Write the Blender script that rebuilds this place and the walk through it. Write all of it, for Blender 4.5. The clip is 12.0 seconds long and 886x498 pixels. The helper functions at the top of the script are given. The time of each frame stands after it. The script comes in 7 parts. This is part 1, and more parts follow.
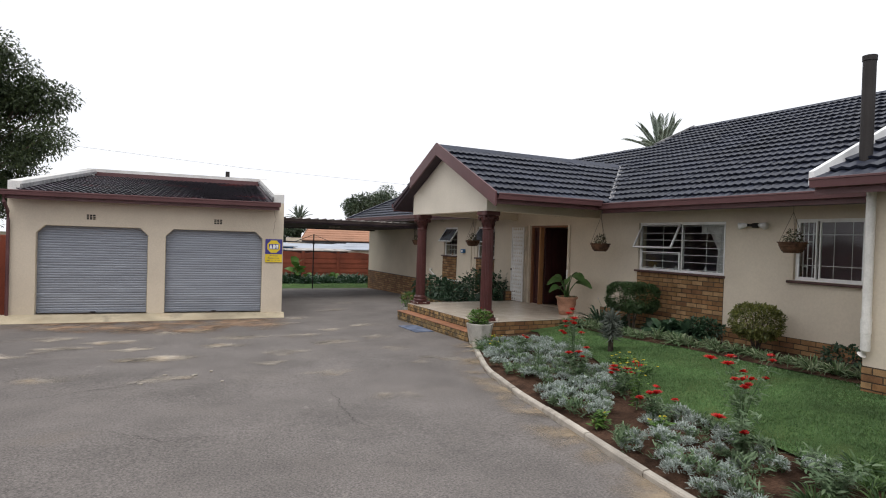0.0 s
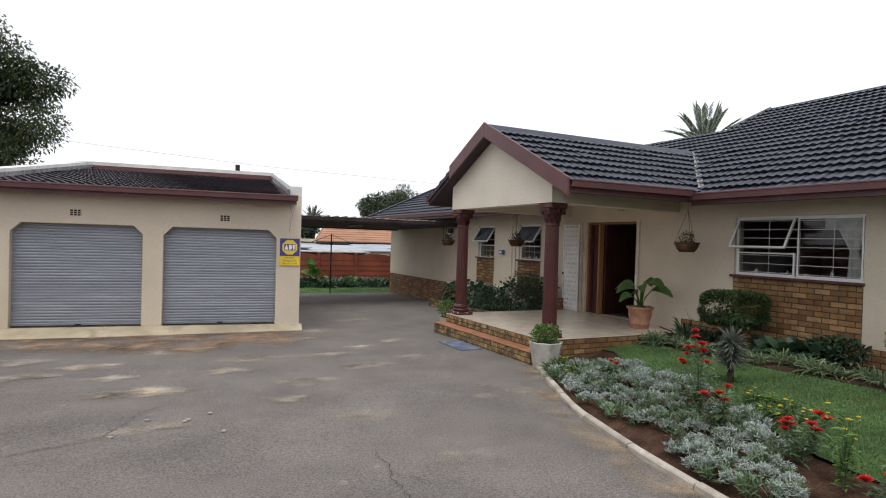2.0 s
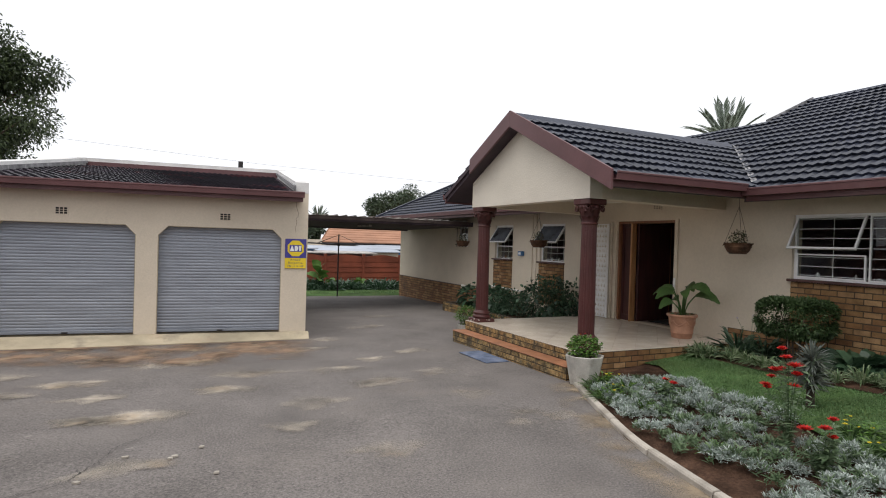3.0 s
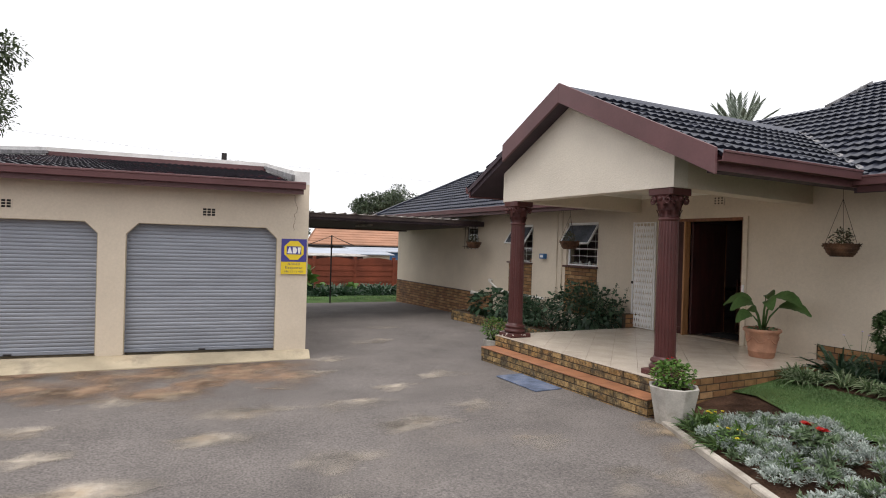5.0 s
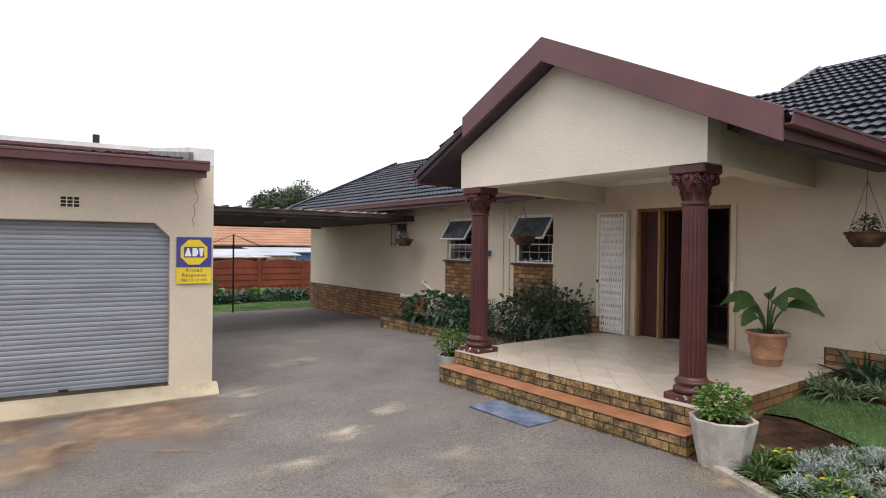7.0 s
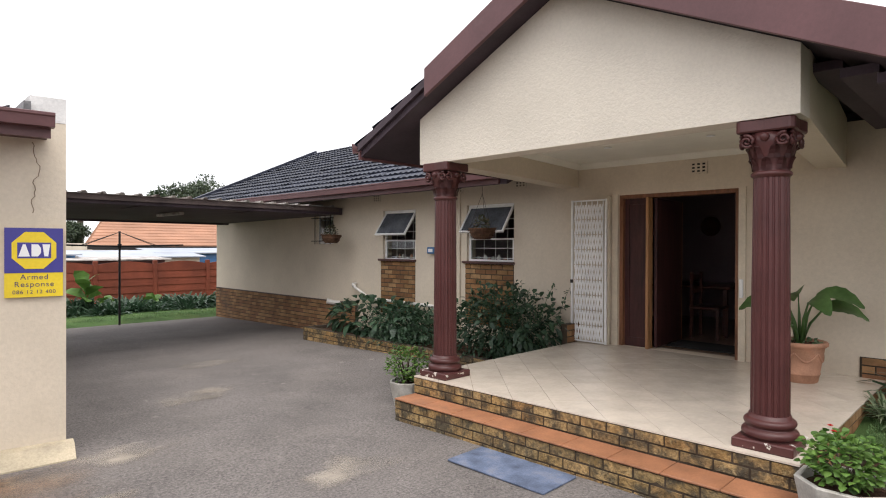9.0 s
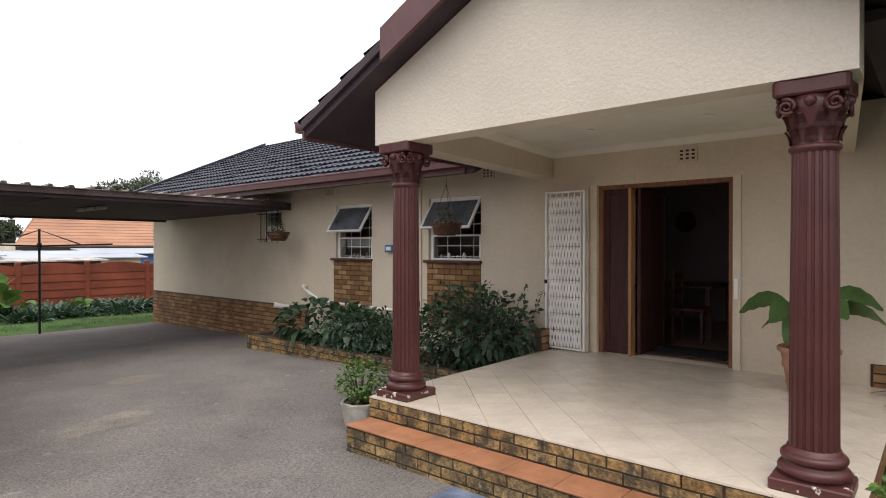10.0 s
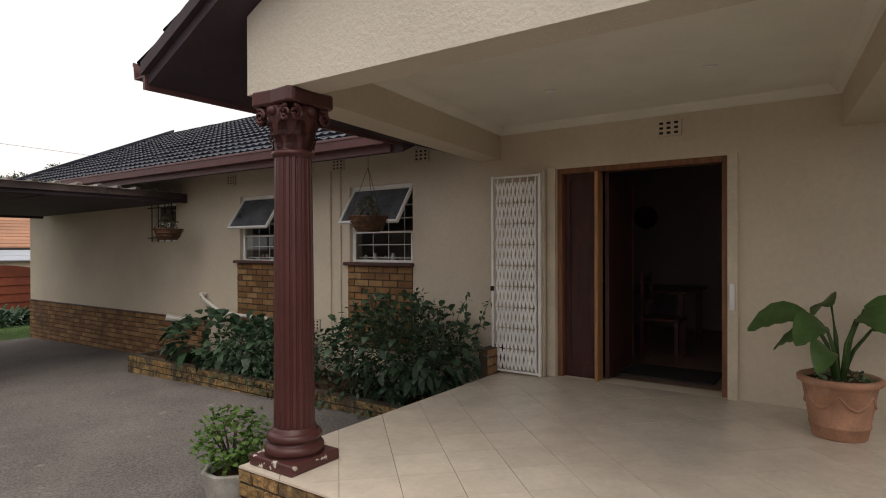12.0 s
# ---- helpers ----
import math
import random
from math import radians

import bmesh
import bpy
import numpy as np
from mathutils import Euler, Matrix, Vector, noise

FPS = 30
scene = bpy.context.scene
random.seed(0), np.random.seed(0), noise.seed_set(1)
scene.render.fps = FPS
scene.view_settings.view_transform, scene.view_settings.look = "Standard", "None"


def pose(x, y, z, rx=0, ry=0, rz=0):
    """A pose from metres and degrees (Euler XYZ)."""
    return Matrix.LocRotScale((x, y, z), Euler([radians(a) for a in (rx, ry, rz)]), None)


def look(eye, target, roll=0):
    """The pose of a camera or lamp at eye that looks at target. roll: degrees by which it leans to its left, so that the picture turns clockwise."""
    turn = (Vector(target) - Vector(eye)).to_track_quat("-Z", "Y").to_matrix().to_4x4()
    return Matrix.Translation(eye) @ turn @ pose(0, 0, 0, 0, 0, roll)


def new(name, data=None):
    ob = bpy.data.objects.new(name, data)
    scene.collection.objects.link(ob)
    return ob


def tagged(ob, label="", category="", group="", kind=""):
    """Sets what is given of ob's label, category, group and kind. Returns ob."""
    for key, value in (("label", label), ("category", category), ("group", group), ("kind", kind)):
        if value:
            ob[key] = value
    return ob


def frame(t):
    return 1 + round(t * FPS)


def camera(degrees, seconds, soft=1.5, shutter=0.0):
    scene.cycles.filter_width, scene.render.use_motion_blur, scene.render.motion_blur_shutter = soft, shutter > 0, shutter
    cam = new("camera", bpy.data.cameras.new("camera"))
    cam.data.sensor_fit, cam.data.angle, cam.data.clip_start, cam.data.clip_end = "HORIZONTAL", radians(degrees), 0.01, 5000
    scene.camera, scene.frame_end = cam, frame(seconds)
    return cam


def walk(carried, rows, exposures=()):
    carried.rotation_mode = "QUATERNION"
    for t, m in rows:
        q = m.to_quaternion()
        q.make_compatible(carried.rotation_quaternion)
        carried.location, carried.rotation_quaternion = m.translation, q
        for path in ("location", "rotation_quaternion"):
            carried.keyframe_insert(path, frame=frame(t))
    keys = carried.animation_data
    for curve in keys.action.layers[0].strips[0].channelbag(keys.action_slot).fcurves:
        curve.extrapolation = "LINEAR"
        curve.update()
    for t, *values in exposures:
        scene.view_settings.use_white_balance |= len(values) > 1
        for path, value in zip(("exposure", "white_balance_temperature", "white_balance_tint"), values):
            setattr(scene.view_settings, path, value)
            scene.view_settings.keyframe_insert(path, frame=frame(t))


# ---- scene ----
cam = camera(74.0, 12.0, soft=1.05)
PATH = [
    (0, (-2.229, 0.13, 1.959), (-1.315, 1.909, 1.93), 1.8),
    (0.5, (-2.148, 0.684, 1.936), (-1.239, 2.465, 1.91), 1.7),
    (1, (-2.059, 1.252, 1.922), (-1.158, 3.037, 1.895), 1.8),
    (1.5, (-1.955, 1.811, 1.908), (-1.063, 3.601, 1.882), 1.7),
    (2, (-1.863, 2.386, 1.89), (-0.984, 4.182, 1.865), 1.7),
    (2.5, (-1.782, 2.894, 1.884), (-0.912, 4.694, 1.862), 1.7),
    (3, (-1.665, 3.433, 1.88), (-0.801, 5.236, 1.857), 1.7),
    (5, (-1.56, 5.379, 1.831), (-0.639, 7.154, 1.818), 1.7),
    (5.5, (-1.531, 5.887, 1.825), (-0.551, 7.63, 1.813), 1.5),
    (6, (-1.446, 6.389, 1.808), (-0.393, 8.089, 1.798), 1.3),
    (6.5, (-1.359, 6.872, 1.802), (-0.224, 8.519, 1.791), 1),
    (7, (-1.223, 7.345, 1.795), (-0.018, 8.942, 1.783), 0.7),
    (9, (-0.399, 9.135, 1.725), (1.025, 10.54, 1.714), 0.2),
    (9.5, (-0.09, 9.515, 1.696), (1.386, 10.864, 1.686), 0.1),
    (10, (0.266, 9.817, 1.69), (1.786, 11.117, 1.678), 0),
    (10.5, (0.654, 10.098, 1.682), (2.211, 11.353, 1.666), -0.1),
    (11, (1.029, 10.342, 1.667), (2.621, 11.552, 1.652), -0.2),
    (11.5, (1.361, 10.514, 1.66), (2.977, 11.692, 1.647), -0.2),
    (12, (1.614, 10.678, 1.665), (3.254, 11.822, 1.655), -0.2),
]
walk(cam, [(t, look(eye, target, roll)) for t, eye, target, roll in PATH],
     [(0.0, 0.08, 6500, 10), (3.0, 0.12, 6550, 10), (5.5, 0.36, 6650, 12), (7.0, 0.48, 6600, 12), (9.0, 0.70, 6600, 12), (10.0, 0.57, 6700, 12), (11.0, 0.21, 6900, 12), (12.0, 0.01, 7100, 12)])

# ---- world and sun: bright overcast ----
world = bpy.data.worlds.new("overcast")
scene.world = world
world.use_nodes = True
wn, wl = world.node_tree.nodes, world.node_tree.links
bg = wn["Background"]
sky = wn.new("ShaderNodeTexSky")
sky.sky_type, sky.sun_disc = "NISHITA", False
sky.sun_elevation, sky.sun_rotation = radians(66), radians(223)
sky.dust_density, sky.air_density = 6.0, 1.0
cloud = wn.new("ShaderNodeMix")
cloud.data_type = "RGBA"
cloud.inputs["Factor"].default_value = 0.9
cloud.inputs["B"].default_value = (11.0, 11.2, 11.7, 1)
wl.new(sky.outputs[0], cloud.inputs["A"])
wl.new(cloud.outputs["Result"], bg.inputs["Color"])
bg.inputs["Strength"].default_value = 0.1
sun = new("sun", bpy.data.lights.new("sun", "SUN"))
sun.data.energy, sun.data.angle, sun.data.color = 1.5, radians(50), (1.0, 0.97, 0.93)
sun.matrix_world = look((0, 0, 0), (0.30, 0.32, -1.0))

# ---- materials ----


def mat(name, col, rough=0.6, metal=0.0, var=0.10, scale=1.2, fine=45.0, bump=0.15, dist=0.004, spec=0.4,
        stains=(), rand=0.0, island=0.0, tones=None, stretch=(1, 1, 1), coat=0.0, thin=0.0, grain_var=None):
    """A painted, stony or leafy surface: a base colour with slow and fine variation, stains with a shape of their own, and relief."""
    m = bpy.data.materials.new(name)
    m.use_nodes = True
    n, l = m.node_tree.nodes, m.node_tree.links
    b = n["Principled BSDF"]
    b.inputs["Roughness"].default_value, b.inputs["Metallic"].default_value = rough, metal
    b.inputs["Specular IOR Level"].default_value = spec
    b.inputs["Coat Weight"].default_value = coat
    geo = n.new("ShaderNodeNewGeometry")
    vec = n.new("ShaderNodeVectorMath")
    vec.operation = "MULTIPLY"
    vec.inputs[1].default_value = stretch
    l.new(geo.outputs["Position"], vec.inputs[0])

    def noise_tex(s, detail=3.0, rgh=0.55):
        t = n.new("ShaderNodeTexNoise")
        t.inputs["Scale"].default_value, t.inputs["Detail"].default_value, t.inputs["Roughness"].default_value = s, detail, rgh
        l.new(vec.outputs[0], t.inputs["Vector"])
        return t.outputs["Fac"]

    def mix(kind, fac, a, c):
        x = n.new("ShaderNodeMix")
        x.data_type, x.blend_type = "RGBA", kind
        for sock, v in (("Factor", fac), ("A", a), ("B", c)):
            if isinstance(v, (int, float)):
                x.inputs[sock].default_value = v
            elif isinstance(v, tuple):
                x.inputs[sock].default_value = (*v, 1)
            else:
                l.new(v, x.inputs[sock])
        return x.outputs["Result"]

    def ramp(fac, lo, hi):
        r = n.new("ShaderNodeMapRange")
        r.inputs["From Min"].default_value, r.inputs["From Max"].default_value = lo, hi
        l.new(fac, r.inputs["Value"])
        return r.outputs["Result"]

    if tones:
        src = n.new("ShaderNodeObjectInfo").outputs["Random"] if rand else geo.outputs["Random Per Island"]
        cr = n.new("ShaderNodeValToRGB")
        cr.color_ramp.interpolation = "CONSTANT" if rand else "LINEAR"
        while len(cr.color_ramp.elements) < len(tones):
            cr.color_ramp.elements.new(0.5)
        for i, c in enumerate(tones):
            cr.color_ramp.elements[i].position = i / len(tones)
            cr.color_ramp.elements[i].color = (*c, 1)
        l.new(src, cr.inputs["Fac"])
        colour = cr.outputs["Color"]
    else:
        colour = mix("MIX", 0.0, tuple(col), tuple(col))
    slow, grain = noise_tex(scale), noise_tex(fine, 4.0, 0.65)
    lo, hi = max(0.0, 1 - 2.2 * var), 1 + 1.2 * var
    colour = mix("MULTIPLY", 1.0, colour, mix("MIX", ramp(slow, 0.3, 0.7), (lo, lo, lo), (hi, hi, hi)))
    gv = var if grain_var is None else grain_var
    lo2, hi2 = 1 - 1.1 * gv, 1 + 0.9 * gv
    colour = mix("MULTIPLY", 1.0, colour, mix("MIX", ramp(grain, 0.3, 0.7), (lo2, lo2, lo2), (hi2, hi2, hi2)))
    for r in ((n.new("ShaderNodeObjectInfo").outputs["Random"], rand), (geo.outputs["Random Per Island"], island)):
        if r[1]:
            a, c = 1 - r[1], 1 + r[1] * 0.6
            colour = mix("MULTIPLY", 1.0, colour, mix("MIX", r[0], (a, a, a), (c, c, c)))
    for c, s, a, z, amount in stains:
        f = n.new("ShaderNodeMath")
        f.operation = "MULTIPLY"
        f.inputs[1].default_value = amount
        l.new(ramp(noise_tex(s, 5.0, 0.6), a, z), f.inputs[0])
        colour = mix("MIX", f.outputs[0], colour, tuple(c))
    l.new(colour, b.inputs["Base Color"])
    if bump:
        bn = n.new("ShaderNodeBump")
        bn.inputs["Strength"].default_value, bn.inputs["Distance"].default_value = bump, dist
        l.new(grain, bn.inputs["Height"])
        l.new(bn.outputs[0], b.inputs["Normal"])
    if thin:
        tr = n.new("ShaderNodeBsdfTranslucent")
        l.new(colour, tr.inputs["Color"])
        ms = n.new("ShaderNodeMixShader")
        ms.inputs[0].default_value = thin
        l.new(b.outputs[0], ms.inputs[1])
        l.new(tr.outputs[0], ms.inputs[2])
        l.new(ms.outputs[0], n["Material Output"].inputs["Surface"])
    return m


def glass_mat(name, tint, rough=0.0):
    m = bpy.data.materials.new(name)
    m.use_nodes = True
    b = m.node_tree.nodes["Principled BSDF"]
    b.inputs["Base Color"].default_value = (*tint, 1)
    b.inputs["Transmission Weight"].default_value, b.inputs["Roughness"].default_value, b.inputs["IOR"].default_value = 1.0, rough, 1.45
    return m


ASPHALT = mat("asphalt", (0.175, 0.158, 0.148), 0.88, var=0.10, grain_var=0.46, scale=0.9, fine=52, bump=1.0, dist=0.010, spec=0.25,
              stains=(((0.25, 0.222, 0.20), 0.8, 0.50, 0.80, 0.45), ((0.105, 0.098, 0.095), 0.3, 0.50, 0.80, 0.45), ((0.22, 0.18, 0.145), 0.55, 0.60, 0.78, 0.45),
                      ((0.062, 0.06, 0.06), 38, 0.55, 0.68, 0.55), ((0.36, 0.335, 0.305), 47, 0.60, 0.70, 0.5), ((0.42, 0.385, 0.34), 4.5, 0.66, 0.74, 0.35)))
SOIL_STAIN = mat("soil_stained_asphalt", (0.24, 0.15, 0.095), 0.9, var=0.3, scale=1.6, fine=120, bump=0.6, dist=0.005, spec=0.2,
                 stains=(((0.42, 0.33, 0.23), 1.9, 0.52, 0.68, 0.8),))
nt = SOIL_STAIN.node_tree
fade = nt.nodes.new("ShaderNodeAttribute")
fade.attribute_name = "fade"
patch = nt.nodes.new("ShaderNodeTexNoise")
patch.inputs["Scale"].default_value, patch.inputs["Detail"].default_value = 2.2, 5.0
pos = nt.nodes.new("ShaderNodeNewGeometry")
nt.links.new(pos.outputs["Position"], patch.inputs["Vector"])
rng_node = nt.nodes.new("ShaderNodeMapRange")
rng_node.inputs["From Min"].default_value, rng_node.inputs["From Max"].default_value = 0.40, 0.66
nt.links.new(patch.outputs["Fac"], rng_node.inputs["Value"])
prod = nt.nodes.new("ShaderNodeMath")
prod.operation = "MULTIPLY"
nt.links.new(rng_node.outputs["Result"], prod.inputs[0])
nt.links.new(fade.outputs["Fac"], prod.inputs[1])
nt.links.new(prod.outputs[0], nt.nodes["Principled BSDF"].inputs["Alpha"])
SAND_STAIN = SOIL_STAIN.copy()
SAND_STAIN.name = "sandy_kerb_wash"
for node in SAND_STAIN.node_tree.nodes:
    if node.type == "MIX" and node.blend_type == "MIX":
        for sock in (node.inputs["A"], node.inputs["B"]):
            if not sock.is_linked and abs(sock.default_value[0] - 0.24) < 0.001:
                sock.default_value = (0.34, 0.265, 0.18, 1)
DUST = SOIL_STAIN.copy()
DUST.name = "pale_dust_on_asphalt"
for node in DUST.node_tree.nodes:
    if node.type == "MIX" and node.blend_type == "MIX":
        for sock in (node.inputs["A"], node.inputs["B"]):
            if not sock.is_linked and abs(sock.default_value[0] - 0.24) < 0.001:
                sock.default_value = (0.46, 0.405, 0.335, 1)
    if node.type == "MAP_RANGE" and abs(node.inputs["From Min"].default_value - 0.40) < 0.001:
        node.inputs["From Min"].default_value, node.inputs["From Max"].default_value = 0.36, 0.66
patch.inputs["Scale"].default_value = 1.5
rng_node.inputs["From Min"].default_value, rng_node.inputs["From Max"].default_value = 0.34, 0.68
for node in nt.nodes:
    if node.type == "MIX" and node.blend_type == "MIX":
        for sock in (node.inputs["A"], node.inputs["B"]):
            if not sock.is_linked and abs(sock.default_value[0] - 0.24) < 0.001:
                sock.default_value = (0.30, 0.20, 0.135, 1)
CRACK = mat("crack", (0.035, 0.033, 0.03), 0.95, var=0.2, bump=0.3)
EARTH = mat("earth", (0.10, 0.085, 0.055), 0.95, var=0.3, scale=0.4, fine=30, bump=0.7, dist=0.02, spec=0.1)
SOIL = mat("bed_soil", (0.085, 0.048, 0.032), 0.95, var=0.35, scale=3, fine=38, bump=1.0, dist=0.03, spec=0.1)
LAWN = mat("lawn_turf", (0.085, 0.15, 0.05), 0.95, var=0.22, scale=1.5, fine=110, bump=1.0, dist=0.02, spec=0.1,
           stains=(((0.15, 0.16, 0.06), 1.1, 0.5, 0.7, 0.45), ((0.07, 0.06, 0.03), 2.2, 0.63, 0.75, 0.5)))
GRASS = mat("grass_blade", (0.1, 0.17, 0.05), 0.8, var=0.2, scale=1.2, fine=20, bump=0, thin=0.3,
            tones=((0.105, 0.20, 0.072), (0.13, 0.235, 0.085), (0.18, 0.265, 0.11), (0.115, 0.215, 0.08)))
PLASTER = mat("cream_plaster", (0.645, 0.565, 0.455), 0.85, var=0.05, scale=0.7, fine=28, bump=0.55, dist=0.006, spec=0.2,
              stains=(((0.47, 0.40, 0.30), 0.9, 0.60, 0.80, 0.25),))
PLASTER_ROUGH = mat("rough_cast_cream_plaster", (0.68, 0.625, 0.53), 0.85, var=0.045, scale=0.8, fine=42, bump=0.8, dist=0.010, spec=0.2)
COPING = mat("white_coping", (0.72, 0.71, 0.69), 0.75, var=0.1, scale=1.5, bump=0.3, stains=(((0.4, 0.38, 0.35), 1.4, 0.6, 0.75, 0.5),))
CONCRETE = mat("apron_concrete", (0.50, 0.43, 0.31), 0.9, var=0.14, scale=1.3, fine=60, bump=0.5, spec=0.2,
               stains=(((0.23, 0.20, 0.16), 1.6, 0.55, 0.70, 0.8), ((0.38, 0.22, 0.12), 0.9, 0.6, 0.8, 0.4)))
KERB = mat("kerb_concrete", (0.44, 0.40, 0.345), 0.9, var=0.13, scale=3, fine=70, bump=0.5, rand=0.12, spec=0.2,
           stains=(((0.22, 0.19, 0.15), 4, 0.55, 0.7, 0.6),))
CERAMIC_GREY = mat("grey_cement_pot", (0.46, 0.44, 0.40), 0.85, var=0.12, scale=5, fine=60, bump=0.4, stains=(((0.25, 0.23, 0.19), 6, 0.56, 0.7, 0.6),))
TERRACOTTA = mat("terracotta", (0.42, 0.22, 0.14), 0.85, var=0.12, scale=6, fine=70, bump=0.3, stains=(((0.55, 0.42, 0.35), 5, 0.55, 0.75, 0.45),))
STEP_TILE = mat("terracotta_step_tile", (0.37, 0.165, 0.085), 0.5, var=0.12, scale=5, fine=60, bump=0.15, rand=0.12, stains=(((0.22, 0.11, 0.07), 4, 0.56, 0.7, 0.5),))
FLOOR_TILE = mat("beige_floor_tile", (0.67, 0.59, 0.495), 0.22, var=0.05, scale=4, fine=25, bump=0.03, rand=0.05, spec=0.5)
GROUT = mat("grout", (0.29, 0.225, 0.165), 0.95, var=0.15, bump=0.3)
MORTAR = mat("mortar", (0.075, 0.055, 0.038), 0.95, var=0.2, scale=4, fine=80, bump=0.5)
BRICK_TONES = ((0.26, 0.145, 0.06), (0.23, 0.12, 0.05), (0.30, 0.175, 0.08), (0.19, 0.095, 0.042), (0.27, 0.14, 0.058), (0.33, 0.20, 0.095))
BRICK = mat("yellow_face_brick", (0.3, 0.2, 0.1), 0.85, var=0.14, scale=7, fine=70, bump=0.7, dist=0.006, rand=0.10, tones=BRICK_TONES)
STEP_BRICK = mat("sooty_rough_brick", (0.3, 0.2, 0.1), 0.88, var=0.2, grain_var=0.32, scale=9, fine=48, bump=1.0, dist=0.018, rand=0.15,
                 tones=((0.40, 0.26, 0.105), (0.45, 0.31, 0.14), (0.37, 0.225, 0.09), (0.30, 0.20, 0.09), (0.43, 0.28, 0.12)),
                 stains=(((0.055, 0.052, 0.04), 5.5, 0.47, 0.60, 0.85), ((0.05, 0.045, 0.035), 17, 0.52, 0.64, 0.6), ((0.52, 0.40, 0.20), 21, 0.58, 0.70, 0.5)))
PLINTH_BRICK = mat("brown_face_brick", (0.25, 0.14, 0.07), 0.85, var=0.14, scale=5, fine=70, bump=0.7, dist=0.006, rand=0.1,
                   tones=((0.30, 0.165, 0.075), (0.26, 0.135, 0.062), (0.34, 0.195, 0.09), (0.22, 0.11, 0.055)),
                   stains=(((0.07, 0.05, 0.04), 1.1, 0.56, 0.72, 0.7),))
ROOF_TILE = mat("charcoal_roof_tile", (0.022, 0.026, 0.043), 0.42, var=0.16, scale=0.8, fine=40, bump=0.35, dist=0.004, rand=0.2, island=0.2, spec=0.34,
                stains=(((0.06, 0.062, 0.07), 1.2, 0.58, 0.75, 0.4), ((0.035, 0.033, 0.034), 2.5, 0.6, 0.72, 0.5)))
RED_TILE = mat("maroon_roof_tile", (0.036, 0.027, 0.038), 0.62, var=0.25, scale=0.8, fine=40, bump=0.3, island=0.25, spec=0.5,
               stains=(((0.26, 0.045, 0.045), 0.6, 0.58, 0.70, 0.7), ((0.025, 0.025, 0.03), 0.5, 0.42, 0.6, 0.75)))
FLASHING = mat("grey_flashing", (0.24, 0.235, 0.24), 0.6, var=0.25, scale=4, fine=40, bump=0.3, stains=(((0.5, 0.5, 0.5), 6, 0.55, 0.7, 0.7),))
MAROON = mat("maroon_paint", (0.12, 0.054, 0.056), 0.45, var=0.08, scale=2, fine=35, bump=0.12, stains=(((0.21, 0.13, 0.125), 2.5, 0.6, 0.8, 0.4),))
COLUMN_PAINT = mat("dark_red_gloss_paint", (0.085, 0.028, 0.026), 0.38, var=0.08, scale=3, fine=50, bump=0.15, dist=0.003)
CHIPPED = mat("chipped_red_paint", (0.085, 0.028, 0.026), 0.45, var=0.08, scale=3, fine=50, bump=0.2, stains=(((0.6, 0.56, 0.5), 9, 0.585, 0.60, 0.95),))
SOFFIT = mat("dark_soffit_board", (0.058, 0.04, 0.05), 0.7, var=0.15, scale=2, bump=0.2)
STEEL = mat("galvanised_slat", (0.285, 0.308, 0.352), 0.5, metal=0.2, var=0.07, scale=1.2, fine=30, bump=0.05, rand=0.06, stretch=(1, 1, 6),
            stains=(((0.25, 0.26, 0.29), 1.5, 0.6, 0.8, 0.4),))
DARK_GAP = mat("dark_gap", (0.02, 0.02, 0.02), 0.9, var=0.1, bump=0)
WHITE = mat("white_enamel", (0.84, 0.84, 0.83), 0.35, var=0.04, scale=4, bump=0.05)
WHITE_PIPE = mat("white_plastic_pipe", (0.72, 0.70, 0.66), 0.4, var=0.08, scale=4, bump=0.05)
CREAM_STEEL = mat("cream_gate_paint", (0.66, 0.58, 0.46), 0.5, var=0.07, scale=3, bump=0.08)
WOOD_DOOR = mat("varnished_meranti", (0.060, 0.019, 0.018), 0.5, var=0.2, scale=3, fine=40, bump=0.15, stretch=(6, 6, 0.7))
WOOD_FRAME = mat("reddish_wood_frame", (0.23, 0.10, 0.05), 0.5, var=0.18, scale=3, fine=40, bump=0.15, stretch=(6, 6, 0.7))
WOOD_EDGE = mat("light_wood_edge", (0.40, 0.20, 0.09), 0.5, var=0.15, scale=3, fine=40, bump=0.15, stretch=(6, 6, 0.7))
FURNITURE = mat("dark_furniture_wood", (0.085, 0.024, 0.016), 0.4, var=0.2, scale=3, fine=40, bump=0.1)
SILL = mat("dark_red_sill_tile", (0.085, 0.04, 0.035), 0.4, var=0.15, scale=5, bump=0.15)
PANE = glass_mat("clear_glass", (0.88, 0.90, 0.90))
PANE.node_tree.nodes["Principled BSDF"].inputs["IOR"].default_value = 1.28
# open-sash glass: the blue-grey reflection is put into its base colour
REFLECT_PANE = mat("reflection_grey_glass", (0.17, 0.185, 0.21), 0.12, var=0.2, scale=3, fine=30, bump=0, spec=0.5)
REFLECT_PANE.node_tree.nodes["Principled BSDF"].inputs["Transmission Weight"].default_value = 0.35
INTERIOR = mat("interior_paint", (0.34, 0.28, 0.30), 0.8, var=0.05, bump=0.1)
INTERIOR_FLOOR = mat("interior_floor", (0.25, 0.165, 0.125), 0.35, var=0.1, bump=0.05)
CEILING = mat("white_ceiling", (0.80, 0.77, 0.68), 0.8, var=0.03, scale=2, bump=0.05)
CURTAIN = mat("white_lace", (0.75, 0.74, 0.70), 0.9, var=0.1, scale=9, fine=90, bump=0.3, thin=0.3)
RUBBER = mat("dark_door_mat", (0.03, 0.03, 0.032), 0.95, var=0.2, fine=90, bump=0.6)
